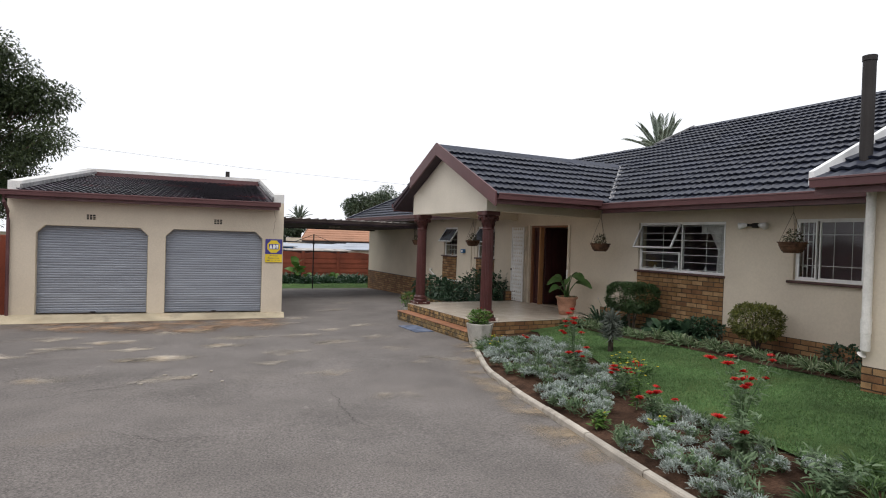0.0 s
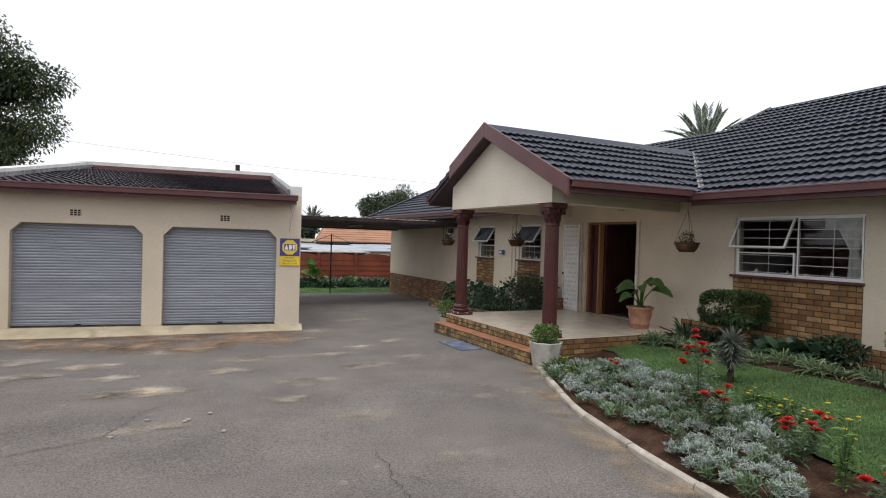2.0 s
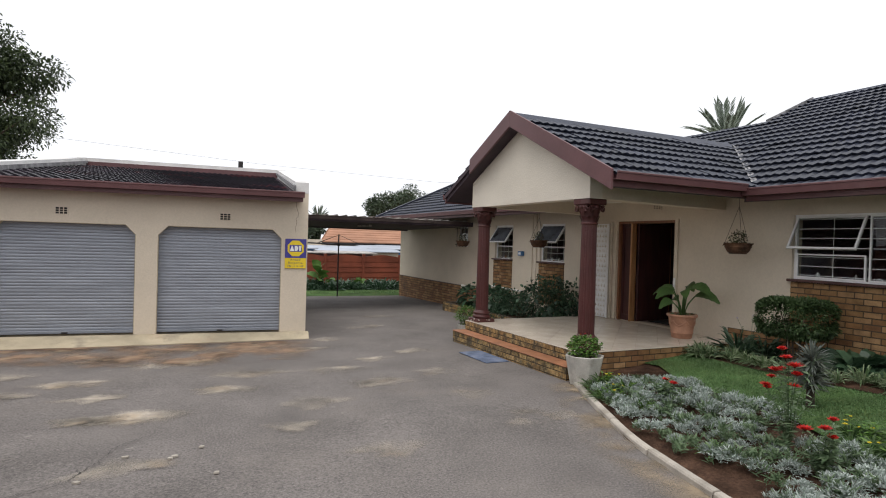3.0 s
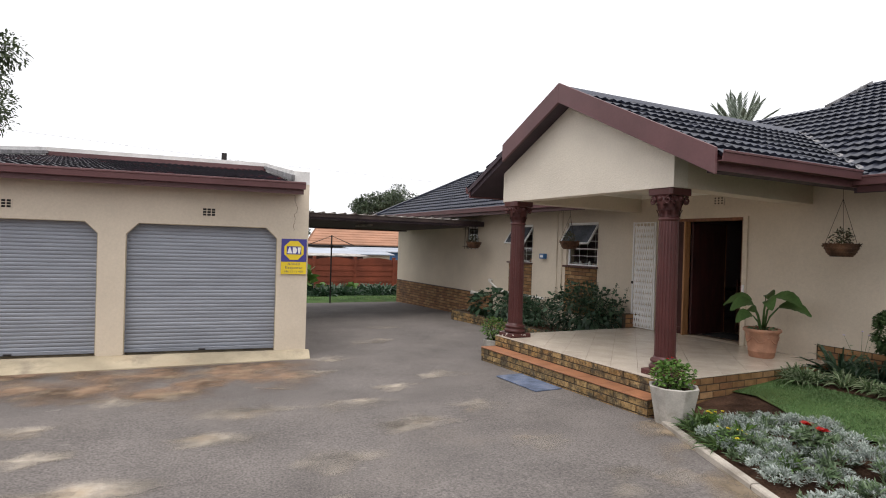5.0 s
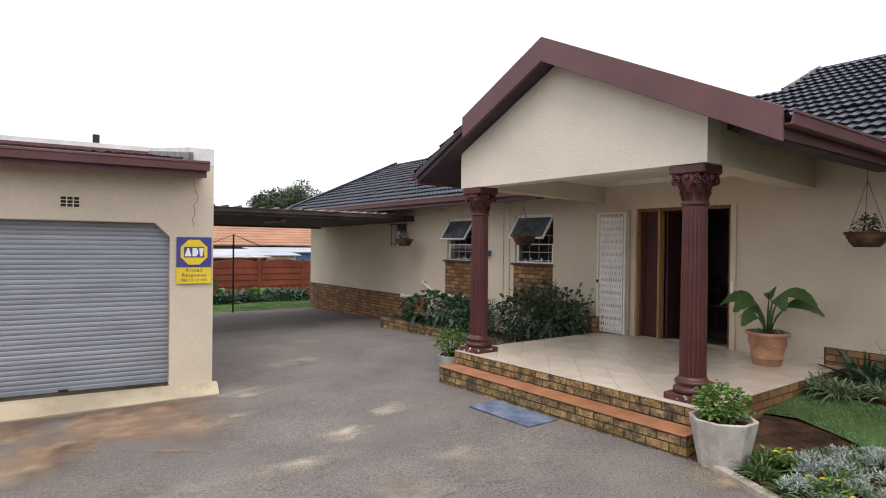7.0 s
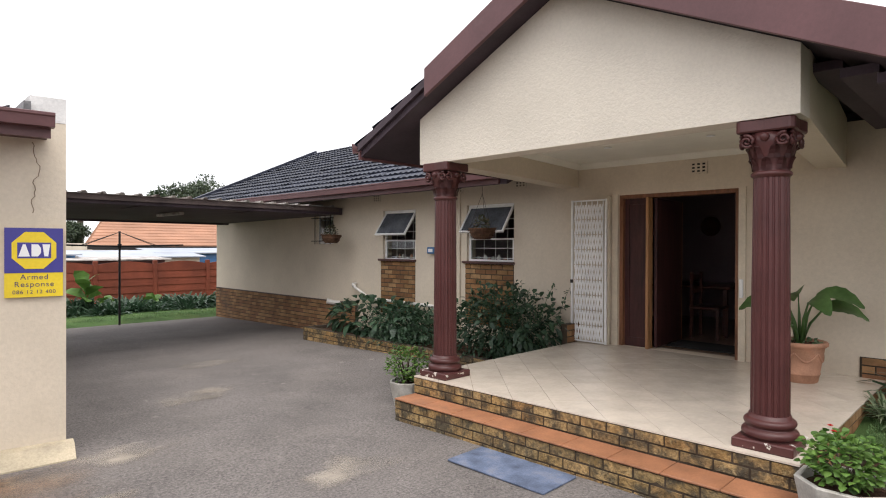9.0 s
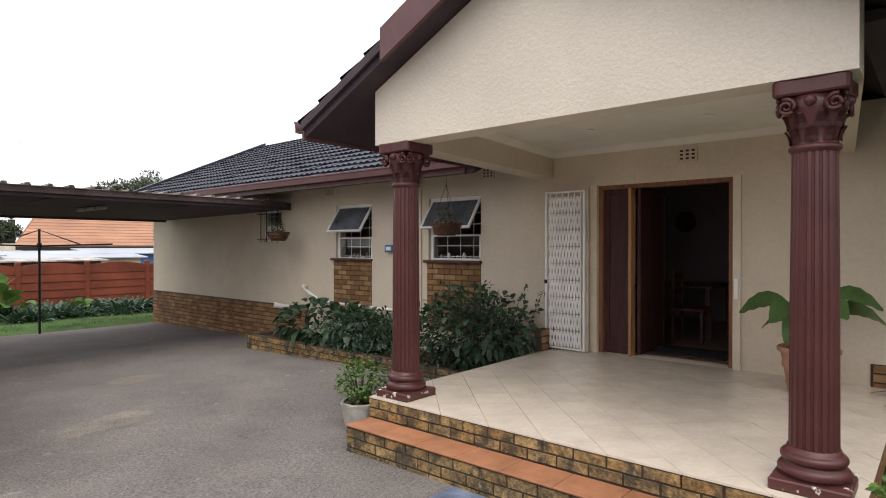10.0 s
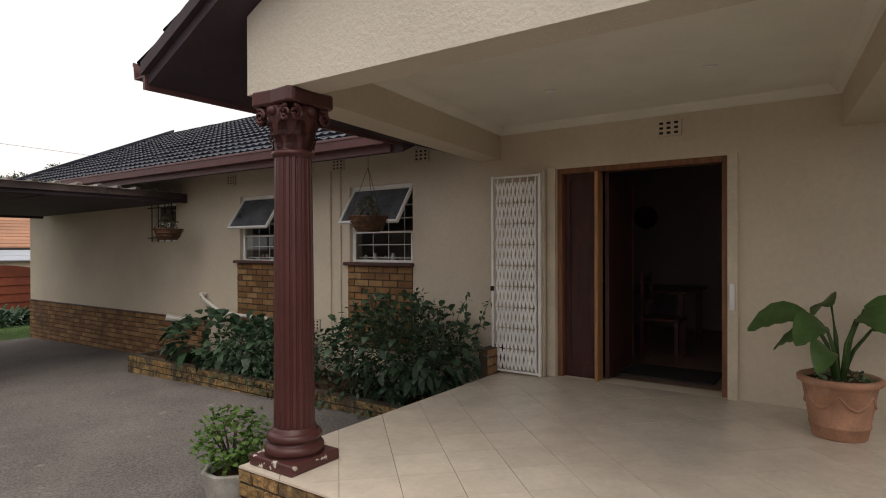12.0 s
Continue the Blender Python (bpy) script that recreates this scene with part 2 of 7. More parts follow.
BLUE_MAT = mat("faded_blue_mat", (0.13, 0.165, 0.25), 0.9, var=0.2, scale=5, fine=70, bump=0.5, stains=(((0.2, 0.19, 0.18), 5, 0.52, 0.7, 0.5),))
FENCE_PAINT = mat("rust_red_concrete_fence", (0.20, 0.048, 0.025), 0.85, var=0.14, scale=1.5, fine=30, bump=0.4, rand=0.08)
IRON = mat("dark_iron", (0.03, 0.026, 0.025), 0.6, metal=0.3, var=0.15, bump=0.15)
RUST = mat("rusty_edge_board", (0.09, 0.065, 0.06), 0.7, metal=0.2, var=0.2, scale=2, bump=0.2, stains=(((0.30, 0.27, 0.25), 1.5, 0.58, 0.74, 0.5),))
CARPORT_EDGE = mat("weathered_sheet_edge", (0.46, 0.43, 0.40), 0.7, var=0.25, scale=2.5, bump=0.3, stains=(((0.14, 0.09, 0.08), 1.8, 0.52, 0.68, 0.8),))
ORANGE_TILE = mat("orange_clay_tile", (0.35, 0.18, 0.11), 0.8, var=0.1, scale=0.6, fine=10, bump=0.3, island=0.12)
ZINC = mat("pale_roof_sheet", (0.38, 0.42, 0.48), 0.5, metal=0.2, var=0.1, scale=0.5, bump=0.1)
BLUE_SHEET = mat("blue_sheet", (0.14, 0.32, 0.62), 0.6, var=0.15, bump=0.1)
SIGN_BLUE = mat("sign_blue", (0.055, 0.05, 0.26), 0.4, var=0.04, bump=0)
SIGN_YELLOW = mat("sign_yellow", (0.78, 0.58, 0.03), 0.4, var=0.05, bump=0)
SIGN_WHITE = mat("sign_white", (0.8, 0.8, 0.8), 0.4, var=0.02, bump=0)
SIGN_INK = mat("sign_ink", (0.06, 0.05, 0.12), 0.5, var=0.02, bump=0)
METER_BLUE = mat("blue_plastic", (0.06, 0.17, 0.36), 0.4, var=0.06, bump=0)
BARK = mat("bark", (0.10, 0.075, 0.055), 0.9, var=0.3, scale=5, fine=40, bump=0.9, dist=0.02)
TWIG = mat("woven_twig", (0.115, 0.058, 0.032), 0.9, var=0.3, scale=9, fine=90, bump=0.9, dist=0.01)


def leaf(name, *tones, rough=0.5, thin=0.25):
    return mat(name, tones[0], rough, var=0.14, scale=3, fine=25, bump=0, tones=tones, thin=thin, spec=0.4)


LEAF_TREE = leaf("dark_tree_leaf", (0.045, 0.065, 0.03), (0.06, 0.085, 0.036), (0.085, 0.115, 0.042), (0.05, 0.07, 0.036), thin=0.28)
LEAF_FAR = leaf("far_tree_leaf", (0.045, 0.07, 0.04), (0.06, 0.09, 0.05), (0.08, 0.11, 0.06))
LEAF_HEDGE = leaf("topiary_leaf", (0.03, 0.06, 0.022), (0.045, 0.085, 0.03), (0.06, 0.10, 0.035))
LEAF_OLIVE = leaf("olive_shrub_leaf", (0.12, 0.14, 0.032), (0.19, 0.205, 0.05), (0.26, 0.26, 0.085), (0.085, 0.105, 0.03))
LEAF_PLANTER = leaf("deep_green_leaf", (0.03, 0.065, 0.034), (0.045, 0.092, 0.048), (0.07, 0.125, 0.07), (0.036, 0.075, 0.042), rough=0.4)
LEAF_SILVER = leaf("silver_leaf", (0.40, 0.45, 0.42), (0.52, 0.57, 0.54), (0.33, 0.39, 0.35), (0.25, 0.31, 0.26), rough=0.75)
LEAF_SPIDER = leaf("pale_strap_leaf", (0.09, 0.155, 0.065), (0.15, 0.215, 0.10), (0.06, 0.11, 0.045), (0.24, 0.29, 0.17))
LEAF_STRAP = leaf("dark_strap_leaf", (0.05, 0.10, 0.03), (0.075, 0.14, 0.04), (0.11, 0.18, 0.055), (0.04, 0.08, 0.03))
LEAF_BRIGHT = leaf("fresh_green_leaf", (0.10, 0.20, 0.035), (0.14, 0.25, 0.05), (0.07, 0.15, 0.03))
LEAF_BIG = leaf("banana_like_leaf", (0.085, 0.165, 0.05), (0.11, 0.20, 0.06), (0.07, 0.14, 0.045), rough=0.35)
LEAF_DRY = leaf("dry_basket_leaf", (0.05, 0.065, 0.03), (0.075, 0.075, 0.035), (0.11, 0.075, 0.045), (0.04, 0.055, 0.025))
LEAF_PALM = leaf("grey_palm_leaf", (0.34, 0.39, 0.33), (0.42, 0.46, 0.40), (0.27, 0.32, 0.25), thin=0.55)
LEAF_STEM = leaf("feathery_green", (0.13, 0.195, 0.10), (0.17, 0.24, 0.13), (0.09, 0.15, 0.07))
LEAF_DUSK = leaf("dusky_aloe_leaf", (0.085, 0.10, 0.085), (0.12, 0.14, 0.12), (0.16, 0.18, 0.15))
PETAL_RED = leaf("red_petal", (0.56, 0.016, 0.012), (0.64, 0.03, 0.016), (0.42, 0.01, 0.012), rough=0.6)
PETAL_DARK = leaf("dark_red_centre", (0.10, 0.012, 0.012), (0.14, 0.02, 0.012))
PETAL_YELLOW = leaf("yellow_petal", (0.72, 0.60, 0.03), (0.80, 0.66, 0.06))
PETAL_LILAC = leaf("lilac_petal", (0.38, 0.30, 0.55), (0.5, 0.42, 0.65))

# ---- builders ----
LOCAL = set()
rng = np.random.default_rng(7)


def box(bm, x0, x1, y0, y1, z0, z1):
    v = [bm.verts.new((x, y, z)) for z in (z0, z1) for y in (y0, y1) for x in (x0, x1)]
    for f in ((0, 2, 3, 1), (4, 5, 7, 6), (0, 1, 5, 4), (2, 6, 7, 3), (0, 4, 6, 2), (1, 3, 7, 5)):
        bm.faces.new([v[i] for i in f])
    return bm


def prism(bm, poly, axis, a0, a1):
    """A polygon drawn across the axis and drawn out along it from a0 to a1."""
    def p(a, q):
        return {"x": (a, q[0], q[1]), "y": (q[0], a, q[1]), "z": (q[0], q[1], a)}[axis]
    lo, hi = [bm.verts.new(p(a0, q)) for q in poly], [bm.verts.new(p(a1, q)) for q in poly]
    bm.faces.new(lo)
    bm.faces.new(hi[::-1])
    for i in range(len(poly)):
        j = (i + 1) % len(poly)
        bm.faces.new((lo[i], hi[i], hi[j], lo[j]))
    return bm


def tube(bm, pts, radius, seg=8):
    """A round bar along points; radius is one number or one a point."""
    pts = [Vector(p) for p in pts]
    radii = radius if isinstance(radius, (list, tuple)) else [radius] * len(pts)
    rings = []
    for i, p in enumerate(pts):
        d = (pts[min(i + 1, len(pts) - 1)] - pts[max(i - 1, 0)]).normalized()
        a = d.orthogonal().normalized() if abs(d.z) > 0.95 else d.cross(Vector((0, 0, 1))).normalized()
        b = d.cross(a)
        rings.append([bm.verts.new(p + (a * math.cos(k * math.tau / seg) + b * math.sin(k * math.tau / seg)) * radii[i]) for k in range(seg)])
    for r, s in zip(rings, rings[1:]):
        for k in range(seg):
            bm.faces.new((r[k], r[(k + 1) % seg], s[(k + 1) % seg], s[k]))
    bm.faces.new(rings[0][::-1])
    bm.faces.new(rings[-1])
    return bm


def lathe(bm, profile, c=(0, 0, 0), seg=32, wave=None, phase=0.0):
    """Turns (radius, height) pairs round an upright axis through c; wave(angle) multiplies the radius."""
    rings = []
    for r, z in profile:
        ring = []
        for k in range(seg):
            a = phase + k * math.tau / seg
            q = r * (wave(a) if wave else 1)
            ring.append(bm.verts.new((c[0] + q * math.cos(a), c[1] + q * math.sin(a), c[2] + z)))
        rings.append(ring)
    for r, s in zip(rings, rings[1:]):
        for k in range(seg):
            bm.faces.new((r[k], r[(k + 1) % seg], s[(k + 1) % seg], s[k]))
    bm.faces.new(rings[0][::-1])
    bm.faces.new(rings[-1])
    return bm


def soften(bm, width):
    bmesh.ops.recalc_face_normals(bm, faces=bm.faces)
    edges = [e for e in bm.edges if len(e.link_faces) == 2 and e.calc_face_angle(0) > 0.6]
    bmesh.ops.bevel(bm, geom=edges, offset=width, segments=1, affect="EDGES", clamp_overlap=True)
    return bm


def place(o):
    m = o.matrix_basis.copy()
    return (place(o.parent) @ o.matrix_parent_inverse @ m) if o.parent else m


def attach(ob, parent):
    ob.parent = parent
    root = parent
    while root.parent:
        root = root.parent
    if root.name in LOCAL:
        LOCAL.add(ob.name)
    else:
        ob.matrix_parent_inverse = place(parent).inverted()


def to_mesh(name, bm, material, smooth=False):
    bmesh.ops.recalc_face_normals(bm, faces=bm.faces)
    me = bpy.data.meshes.new(name)
    bm.to_mesh(me)
    bm.free()
    me.materials.append(material)
    if smooth:
        me.polygons.foreach_set("use_smooth", [True] * len(me.polygons))
    return me


def part(name, bm, material, parent, label="", smooth=False):
    """One mesh under a thing or a part, drawn in the world's metres (or in the thing's own, if it is a local thing)."""
    ob = new(name, to_mesh(name, bm, material, smooth))
    attach(ob, parent)
    return tagged(ob, label)


def thing(name, at, label, category, group="", kind="", turn=0.0, local=False):
    """An Empty at a thing's base."""
    ob = new(name)
    ob.matrix_basis = pose(*at, 0, 0, turn)
    if local:
        LOCAL.add(ob.name)
    return tagged(ob, label, category, group, kind)


def solid(name, bm, material, label, category, kind="", group="", smooth=False):
    return tagged(new(name, to_mesh(name, bm, material, smooth)), label, category, group, kind)


def piece(name, mesh, m, parent):
    ob = bpy.data.objects.new(name, mesh)
    scene.collection.objects.link(ob)
    attach(ob, parent)
    ob.matrix_basis = m
    return ob


def raw(name, verts, faces, material, smooth=False):
    me = bpy.data.meshes.new(name)
    me.from_pydata([tuple(v) for v in verts], [], faces)
    me.materials.append(material)
    if smooth:
        me.polygons.foreach_set("use_smooth", [True] * len(me.polygons))
    return me


def slab_box(x0, x1, y0, y1, z0, z1, bevel=0.0):
    bm = box(bmesh.new(), x0, x1, y0, y1, z0, z1)
    return soften(bm, bevel) if bevel else bm


# ---- the lie of the land ----


def land(y):
    y = min(max(y, -12.0), 36.0)
    return 0.05 - 0.007 * y if y < 14 else -0.048 - 0.0225 * (y - 14)


KERB_LINE = [(0.2, -9.0), (0.75, -4.0), (1.0, -0.5), (1.27, 1.8), (1.46, 3.26), (1.65, 4.23), (1.83, 5.07), (2.08, 6.4), (2.43, 7.7), (2.80, 8.5), (3.10, 9.15), (3.56, 10.1)]


def kerb_x(y):
    ys, xs = [p[1] for p in KERB_LINE], [p[0] for p in KERB_LINE]
    return float(np.interp(y, ys, xs))


def bed_edge(y):
    return float(np.interp(y, [-9, 2.7, 3.4, 4.1, 5.0, 5.6, 6.5, 7.4, 8.3, 9.3], [2.3, 2.75, 2.9, 3.0, 3.1, 3.25, 3.75, 4.2, 4.35, 4.45]))


def house_bed(y):
    return float(np.interp(y, [3.9, 4.6, 5.8, 6.8, 8.0, 9.2, 10.1], [5.45, 5.45, 5.5, 5.6, 5.55, 5.75, 5.9]))


def garden(x, y):
    return land(y) + 0.05 + 0.085 * max(0.0, x - kerb_x(y))


def house_soil(x, y):
    return garden(x, y) + 0.015 - 0.13 * max(0.0, x - 5.7)


def sheet(name, material, label, category, rows, edge0, edge1, height, cols, smooth=True):
    """A ground sheet between two edge lines, row by row along y."""
    verts, faces = [], []
    for y in rows:
        a, b = edge0(y), edge1(y)
        for k in range(cols + 1):
            x = a + (b - a) * k / cols
            verts.append((x, y, height(x, y)))
    w = cols + 1
    for i in range(len(rows) - 1):
        for k in range(cols):
            faces.append((i * w + k, i * w + k + 1, (i + 1) * w + k + 1, (i + 1) * w + k))
    return tagged(new(name, raw(name, verts, faces, material, smooth)), label, category, kind="structure")


far_rows = [-400, -150, -60, -30, -20, -12, -6, 0, 6, 12, 18, 24, 30, 36, 60, 150, 400]
sheet("ground", EARTH, "bare brown earth stretching to the horizon", "ground", far_rows, lambda y: -400, lambda y: 400, lambda x, y: land(y) - 0.06, 24)
drive_rows = [-11 + 0.5 * k for k in range(74)]
sheet("driveway", ASPHALT, "worn grey asphalt driveway with pale scuffs and stains", "driveway", drive_rows,
      lambda y: -13.0, lambda y: kerb_x(y) if y < 10.1 else 7.0, lambda x, y: land(y) + 0.006 * math.sin(1.3 * x) * math.sin(0.9 * y), 40)
sheet("bed_soil", SOIL, "dark reddish-brown soil of the flower bed", "soil", [-9 + 0.4 * k for k in range(48)] + [10.1],
      lambda y: kerb_x(y), lambda y: 5.4 if y > 9.2 else bed_edge(y) + 0.12, lambda x, y: garden(x, y) - 0.03 + 0.025 * noise.noise((x * 3, y * 3, 0)), 10)
sheet("lawn", LAWN, "short green lawn between the flower beds", "lawn", [-9 + 0.4 * k for k in range(48)] + [10.12],
      lambda y: bed_edge(y) if y < 9.0 else 4.45 + 0.5 * min(1.0, (y - 9.0) / 0.7), lambda y: house_bed(y) if y > 3.9 else 5.2, lambda x, y: garden(x, y) + 0.012 * noise.noise((x * 2, y * 2, 3)), 14)
sheet("house_bed_soil", SOIL, "dark soil of the bed along the house wall", "soil", [3.9 + 0.3 * k for k in range(22)],
      lambda y: house_bed(y) - 0.02, lambda y: 7.08, lambda x, y: house_soil(x, y) + 0.02 * noise.noise((x * 3, y * 3, 0)), 8)
sheet("back_grass", LAWN, "strip of green grass before the back fence", "grass", [25.5 + 0.6 * k for k in range(12)],
      lambda y: -4.0, lambda y: 16.0, lambda x, y: land(y) + 0.03 + 0.05 * min(1.0, max(0.0, (y - 25.6 - 0.06 * (x - 3)) * 1.5)) - (0.1 if y < 25.6 + 0.2 * (x - 3.2) else 0), 30)

# soil washed over the asphalt before the garage, lying just above it
verts, faces = [], []
ring = [(-4.8, 14.1), (-3.6, 13.3), (-2.4, 12.9), (-1.0, 12.6), (0.4, 12.7), (1.1, 13.6), (1.0, 14.7), (-1.5, 14.9), (-3.5, 15.1), (-4.9, 15.1)]
cx, cy = -2.0, 14.2
verts.append((cx, cy, land(cy) + 0.012))
for k in range(80):
    verts.append((0, 0, 0))
for k in range(80):
    a = k / 80 * len(ring)
    i = int(a)
    p, q = ring[i % len(ring)], ring[(i + 1) % len(ring)]
    x, y = p[0] + (q[0] - p[0]) * (a - i), p[1] + (q[1] - p[1]) * (a - i)
    j = 0.16 * noise.noise((x * 4, y * 4, 5))
    verts.append((x + j, y + j, land(y) + 0.011))
for k in range(80):
    j = (k + 1) % 80
    faces += [(0, 1 + k, 1 + j), (1 + k, 81 + k, 81 + j, 1 + j)]
for k in range(80):
    q = Vector(verts[0]).lerp(Vector(verts[81 + k]), 0.72)
    verts[1 + k] = (q.x, q.y, land(q.y) + 0.012)
wash_mesh = raw("soil_wash", verts, faces, SOIL_STAIN)
wash_mesh.attributes.new("fade", "FLOAT", "POINT").data.foreach_set("value", [1.0] * 81 + [0.0] * 80)
tagged(new("soil_wash", wash_mesh), "reddish soil washed over the asphalt before the garage", "stain", kind="structure")

# sand lying along the kerb
verts, faces, fades = [], [], []
ys = np.linspace(-3, 10.0, 70)
for i, y in enumerate(ys):
    w = 0.5 + 0.25 * noise.noise((y * 1.1, 4, 0))
    for u, f in ((0.0, 0.75), (0.35, 0.7), (1.0, 0.0)):
        x = kerb_x(y) + 0.01 - w * u
        verts.append((x, y, land(y) + 0.0125))
        fades.append(f)
    if i:
        b = i * 3
        faces += [(b - 3, b, b + 1, b - 2), (b - 2, b + 1, b + 2, b - 1)]
sand_mesh = raw("sand_wash", verts, faces, SAND_STAIN)
sand_mesh.attributes.new("fade", "FLOAT", "POINT").data.foreach_set("value", fades)
tagged(new("sand_wash", sand_mesh), "pale sand washed along the kerb", "stain", kind="structure")

# pale dust in shallow hollows of the asphalt, and a few chips of white
dust_rng = random.Random(41)
DUSTY = [(-1.86, 10.19, 0.40, 1.0), (-2.33, 10.23, 0.26, 1.0), (2.21, 8.81, 0.36, 0.9), (0.68, 6.87, 0.24, 0.8), (-0.44, 9.37, 0.24, 0.8), (-1.93, 8.75, 0.30, 0.8),
         (-2.31, 11.15, 0.26, 1.0), (-2.7, 11.98, 0.34, 1.0), (-2.4, 13.46, 0.40, 0.9), (-1.44, 12.93, 0.45, 0.9), (0.05, 14.1, 0.34, 0.9), (-0.39, 11.93, 0.40, 0.8),
         (0.69, 11.8, 0.36, 0.9), (1.02, 10.87, 0.44, 0.8), (0.04, 10.19, 0.34, 0.7), (0.63, 13.6, 0.30, 1.0), (0.99, 11.05, 0.36, 0.8), (2.04, 11.23, 0.30, 0.8),
         (2.6, 16.2, 0.45, 0.7), (3.6, 18.2, 0.45, 0.6), (-4.4, 11.0, 0.5, 0.9), (-3.4, 11.5, 0.35, 1.0), (-3.7, 12.6, 0.45, 0.9), (1.3, 14.6, 0.35, 0.8), (2.4, 12.9, 0.35, 0.7),
         (-0.9, 11.1, 0.35, 0.8), (1.5, 12.4, 0.28, 0.9), (1.9, 9.9, 0.3, 0.7), (0.3, 8.4, 0.3, 0.6), (-3.3, 9.2, 0.35, 0.7)]
for x, y, r, f in DUSTY:
    verts, faces, fades = [(x, y, land(y) + 0.009)], [], [f]
    for ring_f in (0.55, 1.0):
        for k in range(28):
            a = k * math.tau / 28
            q = r * ring_f * (1 + 0.7 * noise.noise((math.cos(a) * 1.4 + x * 3, math.sin(a) * 1.4 + y, 2)))
            px, py = x + 1.35 * q * math.cos(a) - 0.3 * q * math.sin(a), y + 0.8 * q * math.sin(a) + 0.2 * q * math.cos(a)
            verts.append((px, py, land(py) + 0.009))
            fades.append(f * 0.75 if ring_f < 1 else 0.0)
    for k in range(28):
        j = (k + 1) % 28
        faces += [(0, 1 + k, 1 + j), (1 + k, 29 + k, 29 + j, 1 + j)]
    dust_mesh = raw("dust_patch", verts, faces, DUST)
    dust_mesh.attributes.new("fade", "FLOAT", "POINT").data.foreach_set("value", fades)
    tagged(new("dust_patch", dust_mesh), "pale dusty patch on the asphalt driveway", "stain", kind="structure")
for x, y in ((-1.52, 8.88), (-1.56, 8.84), (-1.30, 9.05), (-1.23, 8.38), (-2.2, 8.55), (-1.9, 9.0)):
    bm, n = bmesh.new(), 7
    pts = [(x + (0.018 + 0.02 * dust_rng.random()) * math.cos(k * math.tau / n), y + (0.012 + 0.012 * dust_rng.random()) * math.sin(k * math.tau / n)) for k in range(n)]
    solid("paint_fleck", prism(bm, pts, "z", land(y) + 0.001, land(y) + 0.0155), KERB, "small white fleck on the asphalt driveway", "fleck")

# cracks in the asphalt
crack_rng = random.Random(12)
for way in ([(-3.6, 9.95), (-3.17, 10.06), (-2.52, 10.08), (-2.15, 10.17), (-1.49, 10.05), (-0.68, 10.35)], [(-3.5, 8.2), (-2.83, 8.33), (-2.45, 8.45), (-2.27, 8.55), (-1.98, 9.26), (-1.61, 9.77)],
            [(0.01, 7.44), (-0.12, 6.79), (-0.2, 6.07), (-0.05, 5.7)], [(-0.12, 6.79), (0.12, 6.5)], [(-2.67, 6.71), (-2.2, 6.3), (-2.0, 6.1), (-1.5, 6.05)], [(-2.96, 8.25), (-2.32, 8.59)],
            [(-2.27, 8.55), (-2.2, 8.75), (-2.26, 8.9)], [(-3.75, 9.11), (-3.62, 9.5), (-3.77, 9.95)], [(1.1, 10.6), (1.6, 10.75), (2.1, 10.6)]):
    bm, rail, drift = bmesh.new(), [], 0.0
    spots = []
    for p, q in zip(way, way[1:]):
        n = max(2, int(math.dist(p, q) / 0.022))
        spots += [(p[0] + (q[0] - p[0]) * k / n, p[1] + (q[1] - p[1]) * k / n, math.atan2(q[1] - p[1], q[0] - p[0])) for k in range(n)]
    for k, (x, y, h) in enumerate(spots):
        drift = 0.86 * drift + crack_rng.gauss(0, 0.011)
        w = (0.0015 + 0.0035 * crack_rng.random() ** 2) * math.sin(math.pi * (k + 1) / (len(spots) + 1)) ** 0.4
        sx, sy = -math.sin(h), math.cos(h)
        rail.append([bm.verts.new((x + sx * (drift + u), y + sy * (drift + u), land(y) + 0.0135)) for u in (w, -w)])
    for a, b in zip(rail, rail[1:]):
        bm.faces.new((a[0], a[1], b[1], b[0]))
    solid("crack", bm, CRACK, "thin dark crack in the asphalt driveway", "crack", kind="structure")

# kerb of concrete lengths
kerb = thing("kerb", (2.2, 6.5, land(6.5)), "pale concrete edging curving along the flower bed", "kerb", kind="structure")
line = []
for (x0, y0), (x1, y1) in zip(KERB_LINE, KERB_LINE[1:]):
    n = max(2, int(math.hypot(x1 - x0, y1 - y0) / 0.1))
    line += [(x0 + (x1 - x0) * k / n, y0 + (y1 - y0) * k / n) for k in range(n)]
line.append(KERB_LINE[-1])
line = [tuple(np.mean(line[max(0, i - 4):i + 5], axis=0)) if 4 < i < len(line) - 5 else p for i, p in enumerate(line)]
step = 9
for i in range(0, len(line) - 1, step):
    seg = line[i:i + step + 1]
    if len(seg) < 3:
        continue
    bm, rings = bmesh.new(), []
    dz = rng.normal(0, 0.004)
    for k, (x, y) in enumerate(seg):
        a, b = seg[max(0, k - 1)], seg[min(len(seg) - 1, k + 1)]
        d = Vector((b[0] - a[0], b[1] - a[1])).normalized()
        s = Vector((d.y, -d.x))
        if k in (0, len(seg) - 1):
            x, y = x + (0.008 if k == 0 else -0.008) * d.x, y + (0.008 if k == 0 else -0.008) * d.y
        z = land(y) + dz
        rings.append([bm.verts.new((x + s.x * u, y + s.y * u, z + w)) for u, w in ((-0.005, -0.08), (0.0, 0.052), (0.012, 0.066), (0.066, 0.069), (0.078, 0.058), (0.08, -0.08))])
    for r, t in zip(rings, rings[1:]):
        for k in range(6):
            bm.faces.new((r[k], r[(k + 1) % 6], t[(k + 1) % 6], t[k]))
    bm.faces.new(rings[0])
    bm.faces.new(rings[-1])
    part("kerb_stone", bm, KERB, kerb)

# ---- bricks and tiles ----


